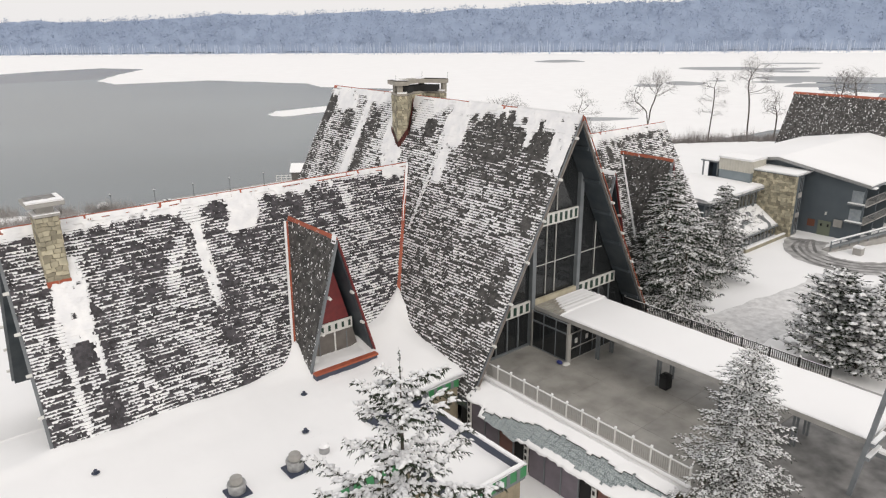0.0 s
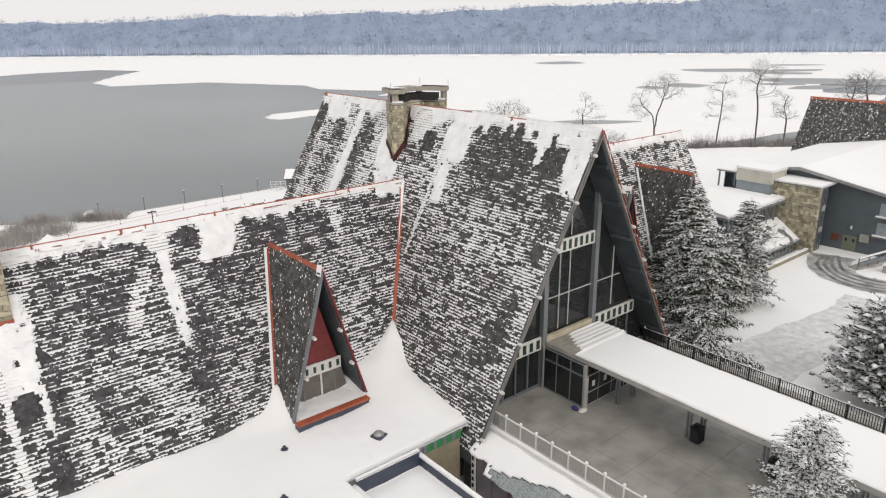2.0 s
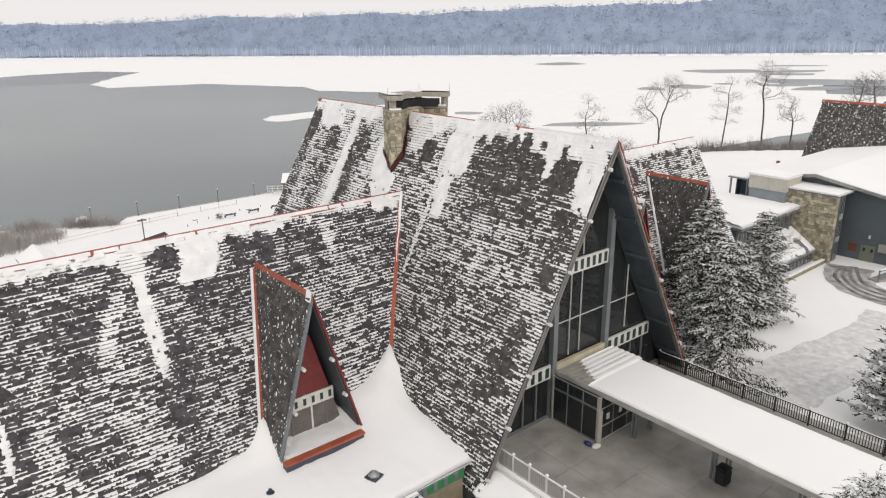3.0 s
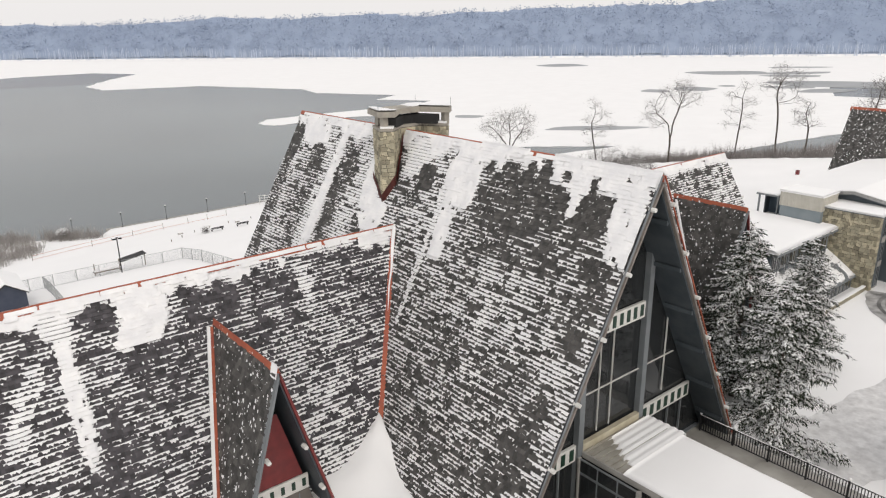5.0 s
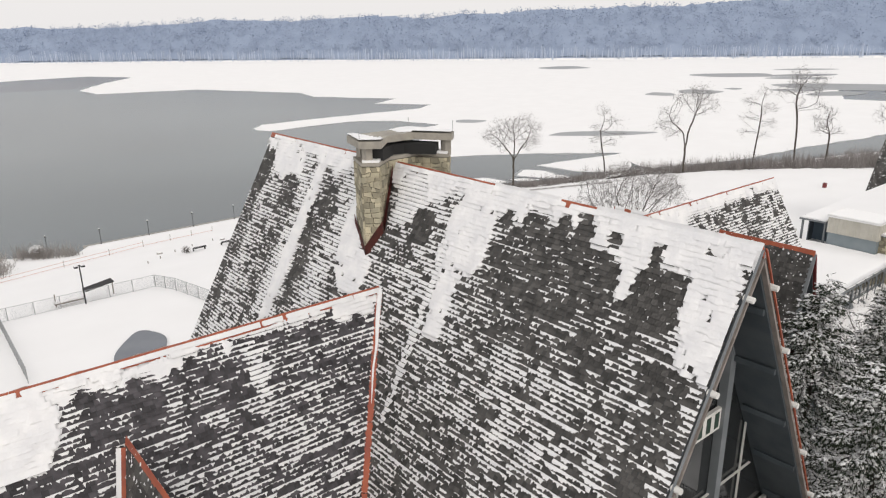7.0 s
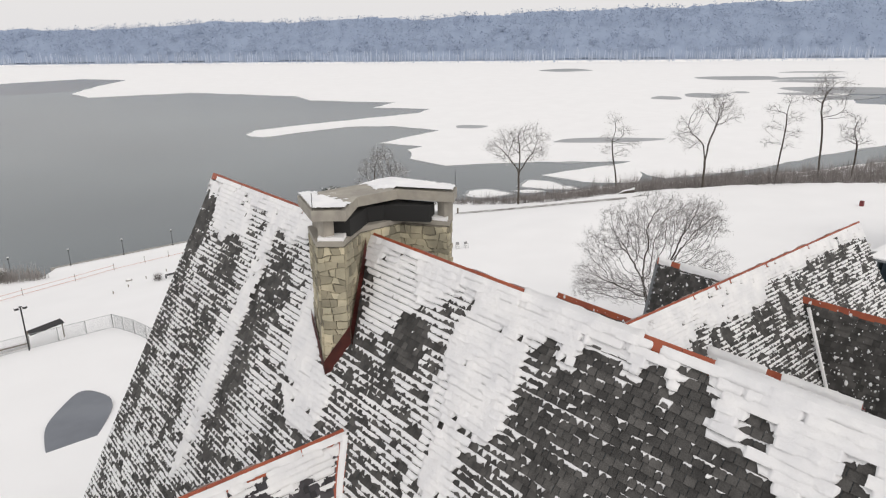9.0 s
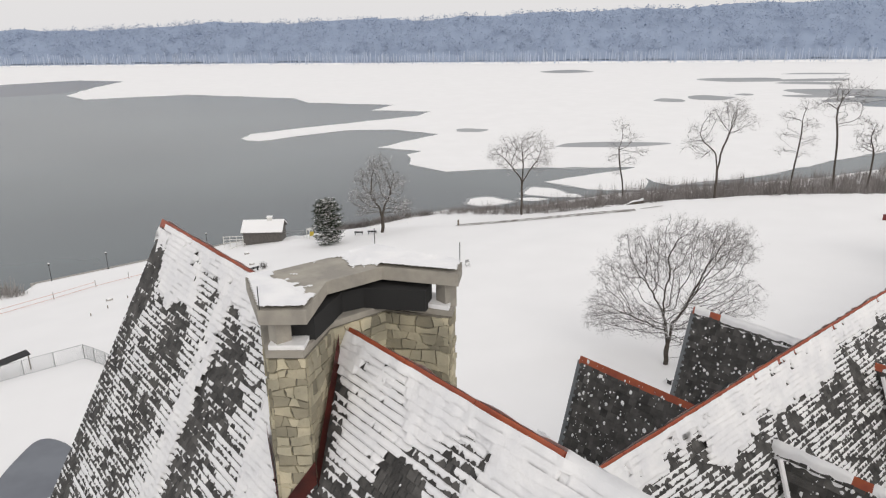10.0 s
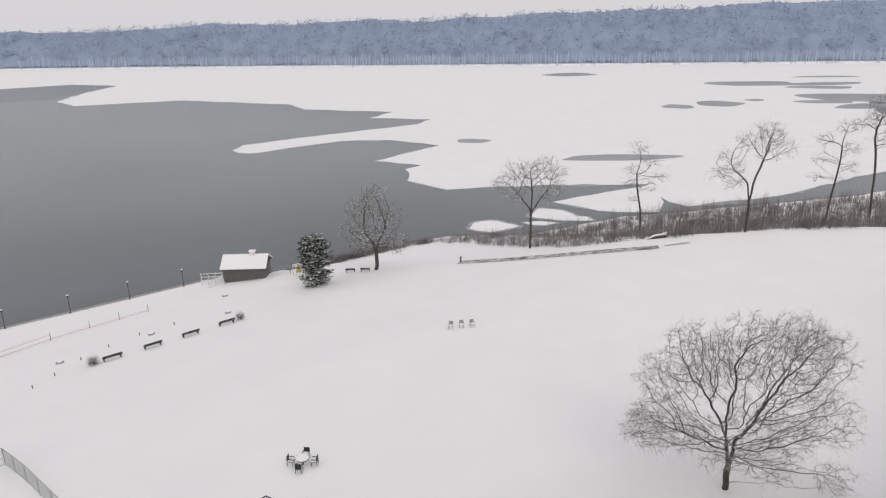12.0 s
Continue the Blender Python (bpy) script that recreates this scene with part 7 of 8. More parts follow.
# open corner frame of the upper floor
frame_t = thing("roof_porch", (97, 53.5, 2), "open porch frame with a thin flat roof", "porch")
box("roof", (94.8, 52.0, 4.72), (101.0, 54.8, 4.9), STEEL, frame_t)
box("roof_snow", (94.9, 52.1, 4.9), (100.9, 54.7, 5.02), SNOW, frame_t)
box("back_wall", (97.6, 52.0, -4.2), (101.0, 54.5, 4.72), material("porch_blue", (0.09, 0.13, 0.17), 0.6, color2=(0.11, 0.15, 0.19), scale=0.6), frame_t)
box("floor", (94.9, 52.0, 1.75), (101.0, 54.7, 1.95), STEEL, frame_t)
box("floor_snow", (94.95, 52.05, 1.95), (97.55, 54.6, 2.05), SNOW, frame_t)
box("side_panel", (96.4, 54.3, 1.95), (97.5, 54.42, 4.72), GREYWALL, frame_t)
for x, y in ((95.1, 54.5), (95.1, 52.2)):
    box("post", (x - 0.09, y - 0.09, -4.2), (x + 0.09, y + 0.09, 4.72), STEEL, frame_t)

# low glazed link with a snowy roof
link = thing("glazed_link", (88, 48, -4.2), "low glazed link building under thick snow", "building")
box("wall", (81.5, 46.0, GZ), (95.4, 55, 1.9), GREYWALL, link)
box("roof_edge", (81.0, 45.1, 1.9), (95.45, 56, 2.2), STEEL, link)
snow_field("roof_snow", [(81.0, 94.6, 45.1, 55.9), (94.6, 95.4, 45.1, 46.9)], 0.45, lambda x, y: 2.66 + 0.10 * noise.noise((x * 0.5, y * 0.5, 0)) - 0.3 * math.exp(-(y - 45.1) / 0.35), link, "thick snow on the link roof", low=2.2)
for i in range(7):
    x = 81.8 + i * 1.92
    window(link, (x, 45.97, -0.15), (x + 1.7, 45.97, 1.8), (0, -1), 2)
    bm = bmesh.new()
    add_tube(bm, (x - 0.1, 45.3, -0.3), (x - 0.1, 45.3, 1.9), 0.05, 0.05, 6)
    for k in range(6):
        a0, a1 = k * math.pi / 12, (k + 1) * math.pi / 12
        add_tube(bm, (x - 0.1, 45.3 - 0.6 * math.sin(a0), 1.9 + 0.45 * (math.cos(a0) - 1) + 0.4), (x - 0.1, 45.3 - 0.6 * math.sin(a1), 1.9 + 0.45 * (math.cos(a1) - 1) + 0.4), 0.05, 0.05, 6)
    part("curved_rib", bm, STEEL, link, "curved grey awning rib")
slab("lower_roof", [(81.0, 42.4, -2.75), (95.4, 42.4, -2.75), (95.4, 45.9, -0.4), (81.0, 45.9, -0.4)], 0.12, STEEL, link)
snow_field("lower_snow", [(81.2, 95.3, 42.5, 45.9)], 0.25, lambda x, y: -0.42 - 2.35 * (45.9 - y) / 3.5 + 0.14 + 0.10 * noise.noise((x * 0.9, y * 0.9, 0)) - (0.25 if noise.noise((x * 0.7, y * 1.1, 5)) > 0.28 else 0), link, "patchy snow on the sloping glass", low=-2.72)
for i in range(7):
    x = 81.5 + i * 1.95
    window(link, (x, 42.75, -4.15), (x + 1.75, 42.75, -2.95), (0, -1), 2)
box("wall", (81.2, 42.8, GZ), (95.4, 43.2, -2.8), GREYWALL, link)
box("garden_wall", (84.5, 41.2, GZ), (95.2, 41.5, -3.7), STONE, link)
box("wall_snow", (84.45, 41.15, -3.7), (95.2, 41.55, -3.58), SNOW, link)

# far A-frame roof
farhall = thing("far_hall", (134, 52, -4), "distant steep slate roof flecked with snow", "building")
FZ, FH = 11.5, 9.5
for sx in (-1, 1):
    c = [(134.5, 60.3, FZ), (134.5, 20, FZ), (134.5 + sx * FH, 20, FZ - 1.7 * FH), (134.5 + sx * FH, 60.3, FZ - 1.7 * FH)]
    slab("roof", c, 0.3, SOFFIT, farhall)
    if sx:
        tiled_dormer(farhall, (134.5, 60.3, FZ), (134.5, 20, FZ), (sx, 0, -1.7), 18.5, 900, 1.25)
cap_piece(farhall, (134.5, 60.5, FZ), (134.5, 20, FZ), (1, 0, 0), 1.7, 0.2)
bm = bmesh.new()
vs = [bm.verts.new(p) for p in ((134.5 - FH * 0.95, 59.6, FZ - 1.7 * FH), (134.5 + FH * 0.95, 59.6, FZ - 1.7 * FH), (134.5, 59.6, FZ - 0.6))]
bm.faces.new(vs)
bmesh.ops.solidify(bm, geom=bm.faces[:], thickness=0.2)
part("gable_wall", bm, GREYWALL, farhall)


# drive with wheel tracks in the slush
def drive_strip(name, pts, width, z_off, mat, label):
    verts, faces = [], []
    P = [Vector(p) for p in pts]
    dense = []
    for i in range(len(P) - 1):
        p0, p1, p2, p3 = P[max(0, i - 1)], P[i], P[i + 1], P[min(len(P) - 1, i + 2)]
        for j in range(8):
            t = j / 8
            dense.append(0.5 * ((2 * p1) + (p2 - p0) * t + (2 * p0 - 5 * p1 + 4 * p2 - p3) * t * t + (3 * p1 - p0 - 3 * p2 + p3) * t ** 3))
    dense.append(P[-1])
    for i, p in enumerate(dense):
        d = (dense[min(len(dense) - 1, i + 1)] - dense[max(0, i - 1)]).normalized()
        n = Vector((-d.y, d.x))
        for s in (-1, 1):
            w = width * (0.5 + 0.10 * noise.noise((i * 0.4, s * 5, 0)))
            q = p + n * s * w
            verts.append((q.x, q.y, ground_height(q.x, q.y) + z_off))
        if i:
            o = 2 * i
            faces.append((o - 2, o, o + 1, o - 1))
    return tagged(soup(name, verts, faces, mat), label, "road", kind="structure")


SLUSH = material("slush", (0.15, 0.145, 0.14), 0.6, color2=(0.62, 0.61, 0.60), scale=0.9, mix=0.8, bump=0.3, bump_scale=5)
drive_strip("drive", [(96.4, 38.6), (92.4, 37.4), (89.4, 34.8), (88.6, 31.4), (90.2, 28.0), (94.0, 25.0), (110, 18)], 5.0, 0.03, SLUSH, "slushy turning drive with wheel tracks")
for k, off in enumerate((-1.7, -0.6, 0.5, 1.7)):
    drive_strip("wheel_track", [(96.4 + off * 0.2, 38.6 - off * 0.3), (92.4 + off * 0.5, 37.4 - off * 0.6), (89.4 + off, 34.8), (88.6 + off, 31.4), (90.2 + off * 0.8, 28.0 + off * 0.5), (94.0 + off * 0.6, 25.0 + off), (110, 18 + off)], 0.42, 0.06, ASPHALT, "dark wheel track")
ROUGH = material("trampled_snow", (0.52, 0.51, 0.505), 0.9, color2=(0.82, 0.815, 0.81), scale=1.6, mix=0.9, bump=0.6, bump_scale=6)
drive_strip("drive", [(84.0, 28.5), (78.0, 28.0), (70.0, 29.0), (60.0, 30.5), (53.0, 31.0)], 7.0, 0.025, ROUGH, "trampled snow over a side drive")

# ramp and bollards by the guest wing
ramp = thing("ramp", (93.6, 34.5, -4.2), "railed concrete ramp with snow on its handrail", "ramp")
bm = bmesh.new()
add_prism(bm, [(92.8, 34.2), (104, 30.5), (104.3, 31.6), (93.1, 35.4)], -4.3, lambda x, y: -4.0 + (x - 92.8) * 0.09)
part("slope", bm, CONCRETE, ramp)
for i in range(8):
    x, y = 92.9 + i * 1.58, 34.25 - i * 0.52
    beam("post", (x, y, -4.1), (x, y, -2.7 + i * 0.13), 0.12, STEEL, ramp)
beam("handrail", (92.9, 34.25, -2.75), (104, 30.6, -1.8), 0.14, STEEL, ramp)
beam("handrail_snow", (92.9, 34.25, -2.63), (104, 30.6, -1.68), 0.2, ROOF_SNOW, ramp, h=0.12)
beam("midrail", (92.9, 34.25, -3.4), (104, 30.6, -2.45), 0.3, STEEL, ramp)
boxt = thing("utility_box", (94.5, 31.5, -4.2), "grey utility box capped with snow", "utility box")
box("body", (94.0, 31.0, -4.3), (95.1, 32.0, -3.2), CONCRETE, boxt)
box("snow_cap", (93.95, 30.95, -3.2), (95.15, 32.05, -3.05), ROOF_SNOW, boxt)

# ---------- lakeside ----------
wall_s = box("seawall", (49, 179.75, -22), (92.5, 180.15, -18.35), CONCRETE)
tagged(wall_s, "low concrete seawall edging the lawn", "wall", kind="structure")


def lamp_post(x, y, z, h):
    l = thing("lamp_post", (x, y, z), "slim black lamp post on the lake edge", "lamp post", "lakeside lamp posts")
    tube("base", (x, y, z - 0.2), (x, y, z + 0.35), 0.11, IRON, l, sides=10)
    tube("pole", (x, y, z + 0.3), (x, y, z + h - 0.3), 0.055, IRON, l, r2=0.045, sides=8)
    tube("lantern", (x, y, z + h - 0.35), (x, y, z + h), 0.12, IRON, l, r2=0.2, sides=8)
    tube("snow_cap", (x, y, z + h), (x, y, z + h + 0.12), 0.22, ROOF_SNOW, l, r2=0.08, sides=8)


for i in range(5):
    lamp_post(42.5 + i * 9.95, 179.2 if i else 181.0, -18.45, 3.4)
flood = thing("floodlight", (36.0, 116.5, -8.4), "tall floodlight mast beside the court fence", "lamp post")
tube("mast", (36.0, 116.5, -8.6), (36.0, 116.5, -3.1), 0.08, IRON, flood, sides=8)
beam("crossarm", (35.4, 116.5, -3.1), (36.6, 116.5, -3.1), 0.1, IRON, flood)
for dx in (-0.4, 0.4):
    box("lamp_head", (36 + dx - 0.22, 116.25, -3.35), (36 + dx + 0.22, 116.75, -3.12), IRON, flood)
    box("snow_cap", (36 + dx - 0.22, 116.25, -3.12), (36 + dx + 0.22, 116.75, -3.04), ROOF_SNOW, flood)

GREYWOOD = material("grey_clapboard", (0.10, 0.094, 0.088), 0.8, color2=(0.14, 0.13, 0.12), scale=3)
boat = thing("boathouse", (92.1, 174.3, -18), "small grey-brown boathouse with a snowy gable roof", "boathouse")
bx0, bx1, by0, by1 = 88.15, 96.05, 171.6, 177.0
for lo, hi, nm in (((bx0, by0, -19.0), (bx1, by0 + 0.15, -14.9), "wall"), ((bx0, by1 - 0.15, -19.0), (bx1, by1, -14.9), "wall"), ((bx0, by0, -19.0), (bx0 + 0.15, by1, -14.9), "wall"), ((bx1 - 0.15, by0, -19.0), (bx1, by1, -14.9), "wall")):
    box(nm, lo, hi, GREYWOOD, boat)
for k in range(10):
    box("clapboard", (bx0 - 0.02, by0 - 0.04, -18.3 + k * 0.34), (bx1 + 0.02, by0, -17.99 + k * 0.34), GREYWOOD, boat)
for sy, a, b in ((-1, by0 - 0.5, (by0 + by1) / 2), (1, (by0 + by1) / 2, by1 + 0.5)):
    zl, zr = (-15.0, -13.2) if sy < 0 else (-13.2, -15.0)
    slab("roof", [(bx0 - 0.4, a, zl), (bx1 + 0.4, a, zl), (bx1 + 0.4, b, zr), (bx0 - 0.4, b, zr)], 0.15, GREYWOOD, boat)
    slab("roof_snow", [(bx0 - 0.42, a - 0.02, zl + 0.22), (bx1 + 0.42, a - 0.02, zl + 0.22), (bx1 + 0.42, b, zr + 0.22), (bx0 - 0.42, b, zr + 0.22)], 0.21, SNOW, boat)
box("cupola", (92.9, 173.9, -13.4), (93.9, 174.7, -12.5), WHITE, boat)
box("cupola_snow", (92.8, 173.8, -12.5), (94.0, 174.8, -12.3), SNOW, boat)
boat.location, boat.rotation_euler = (93.2, 174.1, -18), (0, 0, radians(-37.2))
steps = thing("dock_steps", (87.5, 175, -18), "white railed steps down to the dock", "steps")
for i in range(5):
    box("tread", (85.6 + i * 0.1, 173.6 + i * 0.55, -18.1 - i * 0.05), (88.4, 174.1 + i * 0.55, -18.0 - i * 0.05), WHITE, steps)
for z in (-17.1, -16.45, -15.8):
    beam("handrail", (88.3, 174.3, z), (84.9, 176.8, z - 0.1), 0.11, WHITE, steps)
for k in range(4):
    x, y = 88.2 - k * 1.08, 174.37 + k * 0.79
    box("post", (x - 0.05, y - 0.05, -18.6), (x + 0.05, y + 0.05, -15.75), WHITE, steps)
for z in (-17.6, -17.0):
    beam("handrail", (88.0, 172.9, z), (84.6, 173.5, z - 0.8), 0.11, WHITE, steps)
for x, y in ((88.0, 172.9), (86.3, 173.2), (84.7, 173.48)):
    box("post", (x - 0.05, y - 0.05, -18.8), (x + 0.05, y + 0.05, -17.0 - 0.235 * (88.0 - x)), WHITE, steps)
for a, b in (((95.8, 172.5), (99.5, 168.5)),):
    for z in (-16.4, -15.9):
        f_ = thing("handrail", (*a, z), "grey pipe handrail beside the boathouse", "handrail")
        beam("rail", (*a, z), (*b, z + 0.4), 0.08, GALV, f_)
        beam("post", (*a, -17.6), (*a, z), 0.08, GALV, f_)
        beam("post", (*b, -17.2), (*b, z + 0.4), 0.08, GALV, f_)
yellow = thing("play_frame", (99.6, 165.5, -16.5), "small yellow and white frame behind the cedar", "play frame")
for x in (99.0, 100.4):
    for y in (165.0, 166.2):
        box("leg", (x - 0.05, y - 0.05, -16.8), (x + 0.05, y + 0.05, -14.6), WHITE, yellow)
box("panel", (99.05, 165.0, -15.9), (100.0, 165.06, -15.0), material("yellow_board", (0.55, 0.42, 0.05), 0.6), yellow)
box("top", (98.9, 164.9, -14.65), (100.5, 166.3, -14.5), WHITE, yellow)


def park_bench(x, y, turn, length=2.0, label="dark slatted bench with snow on its seat", group="lawn benches", back=True):
    z = ground_height(x, y)
    b = thing("bench", (0, 0, 0), label, "bench", group)
    for s in (-1, 1):
        bm = bmesh.new()
        add_box(bm, (s * length * 0.42 - 0.04, -0.25, -0.1), (s * length * 0.42 + 0.04, 0.25, 0.42))
        part("leg", bm, IRON, b)
    for k in range(3):
        box("seat_slat", (-length / 2, -0.24 + k * 0.17, 0.42), (length / 2, -0.10 + k * 0.17, 0.47), IRON, b)
    box("seat_snow", (-length / 2, -0.24, 0.47), (length / 2, 0.2, 0.56), SNOW, b)
    if back:
        for k in range(2):
            box("back_slat", (-length / 2, 0.24, 0.52 + k * 0.15), (length / 2, 0.29, 0.64 + k * 0.15), IRON, b)
    b.matrix_basis = pose(x, y, z, 0, 0, turn)
    return b


for x, y in ((60.3, 142.5), (65.6, 142.8), (71.0, 143.3), (76.6, 144.0)):
    park_bench(x, y, 183, 2.5)
park_bench(105.8, 156.4, 140, 1.8, "short dark bench by the bare tree")
park_bench(107.4, 153.8, 140, 1.8, "short dark bench by the bare tree")
for x, y, turn in ((84.2, 68.8, -17), (84.9, 67.9, -17)):
    park_bench(x, y, turn, 2.6, "grey picnic bench under the bare tree", "benches under the tree", back=turn > 0)


def bush(x, y, r, seed, label):
    rng = random.Random(seed)
    z = ground_height(x, y)
    b = thing("bush", (x, y, z), label, "bush", "bushes")
    v, f = [], []
    for _ in range(420):
        d = Vector((rng.gauss(0, 1), rng.gauss(0, 1), rng.gauss(0.2, 1))).normalized()
        a = Vector((x, y, z + r * 0.6)) + d * r * 0.15
        t = Vector((x, y, z + r * 0.6)) + d * r * (0.75 + 0.35 * rng.random())
        s = d.orthogonal().normalized() * 0.022
        i = len(v)
        v += [a + s, a - s, t]
        f.append((i, i + 1, i + 2))
    tagged(soup("stems", v, f, BRUSH, b), kind="stuff")
    v, f = [], []
    for _ in range(260):
        d = Vector((rng.gauss(0, 1), rng.gauss(0, 1), abs(rng.gauss(0, 1)) + 0.3)).normalized()
        c = Vector((x, y, z + r * 0.6)) + d * r * (0.7 + 0.3 * rng.random())
        s = r * 0.07
        i = len(v)
        v += [c + Vector((s, 0, 0)), c + Vector((0, s, 0)), c + Vector((-s, 0, 0)), c + Vector((0, -s, 0)), c + Vector((0, 0, s * 0.6))]
        f += [(i, i + 1, i + 4), (i + 1, i + 2, i + 4), (i + 2, i + 3, i + 4), (i + 3, i, i + 4)]
    tagged(soup("bush_snow", v, f, ROOF_SNOW, b), kind="stuff")


bush(57.9, 142.2, 0.95, 1, "round clipped bush dusted with snow by the benches")
bush(78.9, 144.4, 0.85, 2, "round clipped bush dusted with snow by the benches")
bush(65.9, 69.4, 1.3, 3, "round bush dusted with snow by the lodge")
bush(40.5, 181, 1.6, 4, "low scrubby bush on the lake edge")
for i, (x, y) in enumerate(((55.0, 148.0), (67.5, 150), (79.5, 150.5), (84, 163))):
    rk = thing("boulder", (x, y, ground_height(x, y)), "low boulder poking out of the snow", "boulder", "boulders")
    bm = bmesh.new()
    bmesh.ops.create_icosphere(bm, subdivisions=2, radius=0.42, matrix=Matrix.Translation((x, y, ground_height(x, y) + 0.1)) @ Matrix.Diagonal((1.3, 1, 0.7, 1)))
    for v in bm.verts:
        v.co += Vector((noise.noise(v.co * 2), noise.noise(v.co * 2 + Vector((5, 0, 0))), 0)) * 0.15
    part("rock", bm, CONCRETE, rk)
    tube("snow_cap", (x, y, ground_height(x, y) + 0.3), (x, y, ground_height(x, y) + 0.48), 0.4, SNOW, rk, r2=0.18, sides=9)
for i, (x, y) in enumerate(((50.5, 139.5), (53.4, 142.3), (57.3, 146.5), (61.5, 149.5), (66.3, 151.6), (71.6, 152.3))):
    st = thing("stake", (x, y, ground_height(x, y)), "short wooden stake in the snow", "stake", "stakes on the lawn")
    box("peg", (x - 0.06, y - 0.06, ground_height(x, y) - 0.1), (x + 0.06, y + 0.06, ground_height(x, y) + 0.42), WOOD, st)

# snow fence of thin orange mesh by the water
sf_pts = [(30, 152), (41, 157), (49.4, 160.0), (56.5, 163.2), (62.3, 164.5), (67, 165.4), (71.8, 166.2)]
fence_o = thing("mesh_fence", (49.4, 160, -15.6), "sagging faded orange mesh fence on thin posts", "fence")
ORANGE = material("faded_orange", (0.62, 0.38, 0.33), 0.8)
for i, (x, y) in enumerate(sf_pts):
    z = ground_height(x, y)
    tube("post", (x, y, z - 0.2), (x, y, z + 1.3), 0.045, WOOD, fence_o, sides=6)
    if i:
        a, b = sf_pts[i - 1], (x, y)
        za = ground_height(*a)
        for h in (0.25, 0.95) if i < 4 else (0.25,):
            beam("mesh_cord", (*a, za + h), (*b, z + h), 0.06, ORANGE, fence_o)

# fenced court with a half-thawed puddle
court = thing("court_fence", (45, 117, -8.5), "tall chain-link court fence with steel posts", "fence")
MESH = material("chain_link", (0.33, 0.345, 0.35), 0.5)
runs = [((-2, 117.2), (45.0, 117.2)), ((45.0, 117.2), (47.3, 103.0)), ((26.2, 117.2), (25.8, 94))]
for a, b in runs:
    a, b = Vector(a), Vector(b)
    n = max(1, round((b - a).length / 2.9))
    for i in range(n + 1):
        p = a.lerp(b, i / n)
        z = ground_height(p.x, p.y)
        tube("post", (p.x, p.y, z - 0.2), (p.x, p.y, z + 1.75), 0.045, GALV, court, sides=6)
        if i:
            q = a.lerp(b, (i - 1) / n)
            zq = ground_height(q.x, q.y)
            bm = bmesh.new()
            add_beam(bm, (q.x, q.y, zq + 1.72), (p.x, p.y, z + 1.72), 0.04)
            add_beam(bm, (q.x, q.y, zq + 0.1), (p.x, p.y, z + 0.1), 0.03)
            k = 16
            for j in range(k):
                t0, t1 = j / k, (j + 4) / k
                for u, v2 in ((t0, min(1, t1)), (min(1, t1), t0)):
                    pa, pb = q.lerp(p, u), q.lerp(p, v2)
                    add_beam(bm, (pa.x, pa.y, zq + (z - zq) * u + 0.1), (pb.x, pb.y, zq + (z - zq) * v2 + 1.7), 0.012)
            part("mesh_panel", bm, MESH, court)
ring = []
for i in range(48):
    t = i * math.tau / 48
    yy = (5.4 + 0.3 * math.cos(3 * t)) * math.sin(t)
    ring.append(Vector((36.0 + 0.33 * yy + (2.4 + 0.25 * math.sin(2 * t + 1) + 0.12 * math.sin(5 * t)) * math.cos(t), 93.5 + yy)))
pud = flat_sheet("puddle", ring, -6.50, 0.25, material("puddle_ice", (0.12, 0.13, 0.155), 0.3, color2=(0.16, 0.175, 0.20), scale=0.3))
tagged(pud, "dark half-frozen pool of meltwater in the snow", "puddle", kind="structure")
dug = thing("covered_bench", (35.5, 119.0, -8.7), "low bench with a dark lean-to roof by the fence", "bench")
slab("roof", [(36.6, 118.4, -7.3), (40.2, 118.6, -6.8), (40.0, 119.6, -6.6), (36.4, 119.4, -7.1)], 0.1, IRON, dug)
box("seat", (32.8, 118.4, -8.3), (36.2, 119.2, -8.1), WOOD, dug)
box("seat_snow", (32.8, 118.4, -8.1), (36.2, 119.2, -7.95), SNOW, dug)
for x in (33.0, 36.4, 40.0):
    box("post", (x - 0.06, 118.9, -9.2), (x + 0.06, 119.05, -7.0), WOOD, dug)
shed = thing("shed", (20.8, 110.8, -7.6), "small dark shed with a snow-covered gable roof", "shed")
plate("wall", [(18.75, 107.4, -8.6), (22.85, 107.4, -8.6), (22.85, 107.4, -5.1), (20.8, 107.4, -3.8), (18.75, 107.4, -5.1)], (0, 7.0, 0), NAVY, shed, "dark painted board wall")
for sx in (-1, 1):
    slab("roof", [(20.8, 107.0, -3.65), (20.8 + sx * 2.3, 107.0, -5.1), (20.8 + sx * 2.3, 114.7, -5.1), (20.8, 114.7, -3.65)], 0.12, IRON, shed)
    slab("roof_snow", [(20.8, 107.02, -3.42), (20.8 + sx * 2.28, 107.02, -4.9), (20.8 + sx * 2.28, 114.68, -4.9), (20.8, 114.68, -3.42)], 0.16, SNOW, shed)

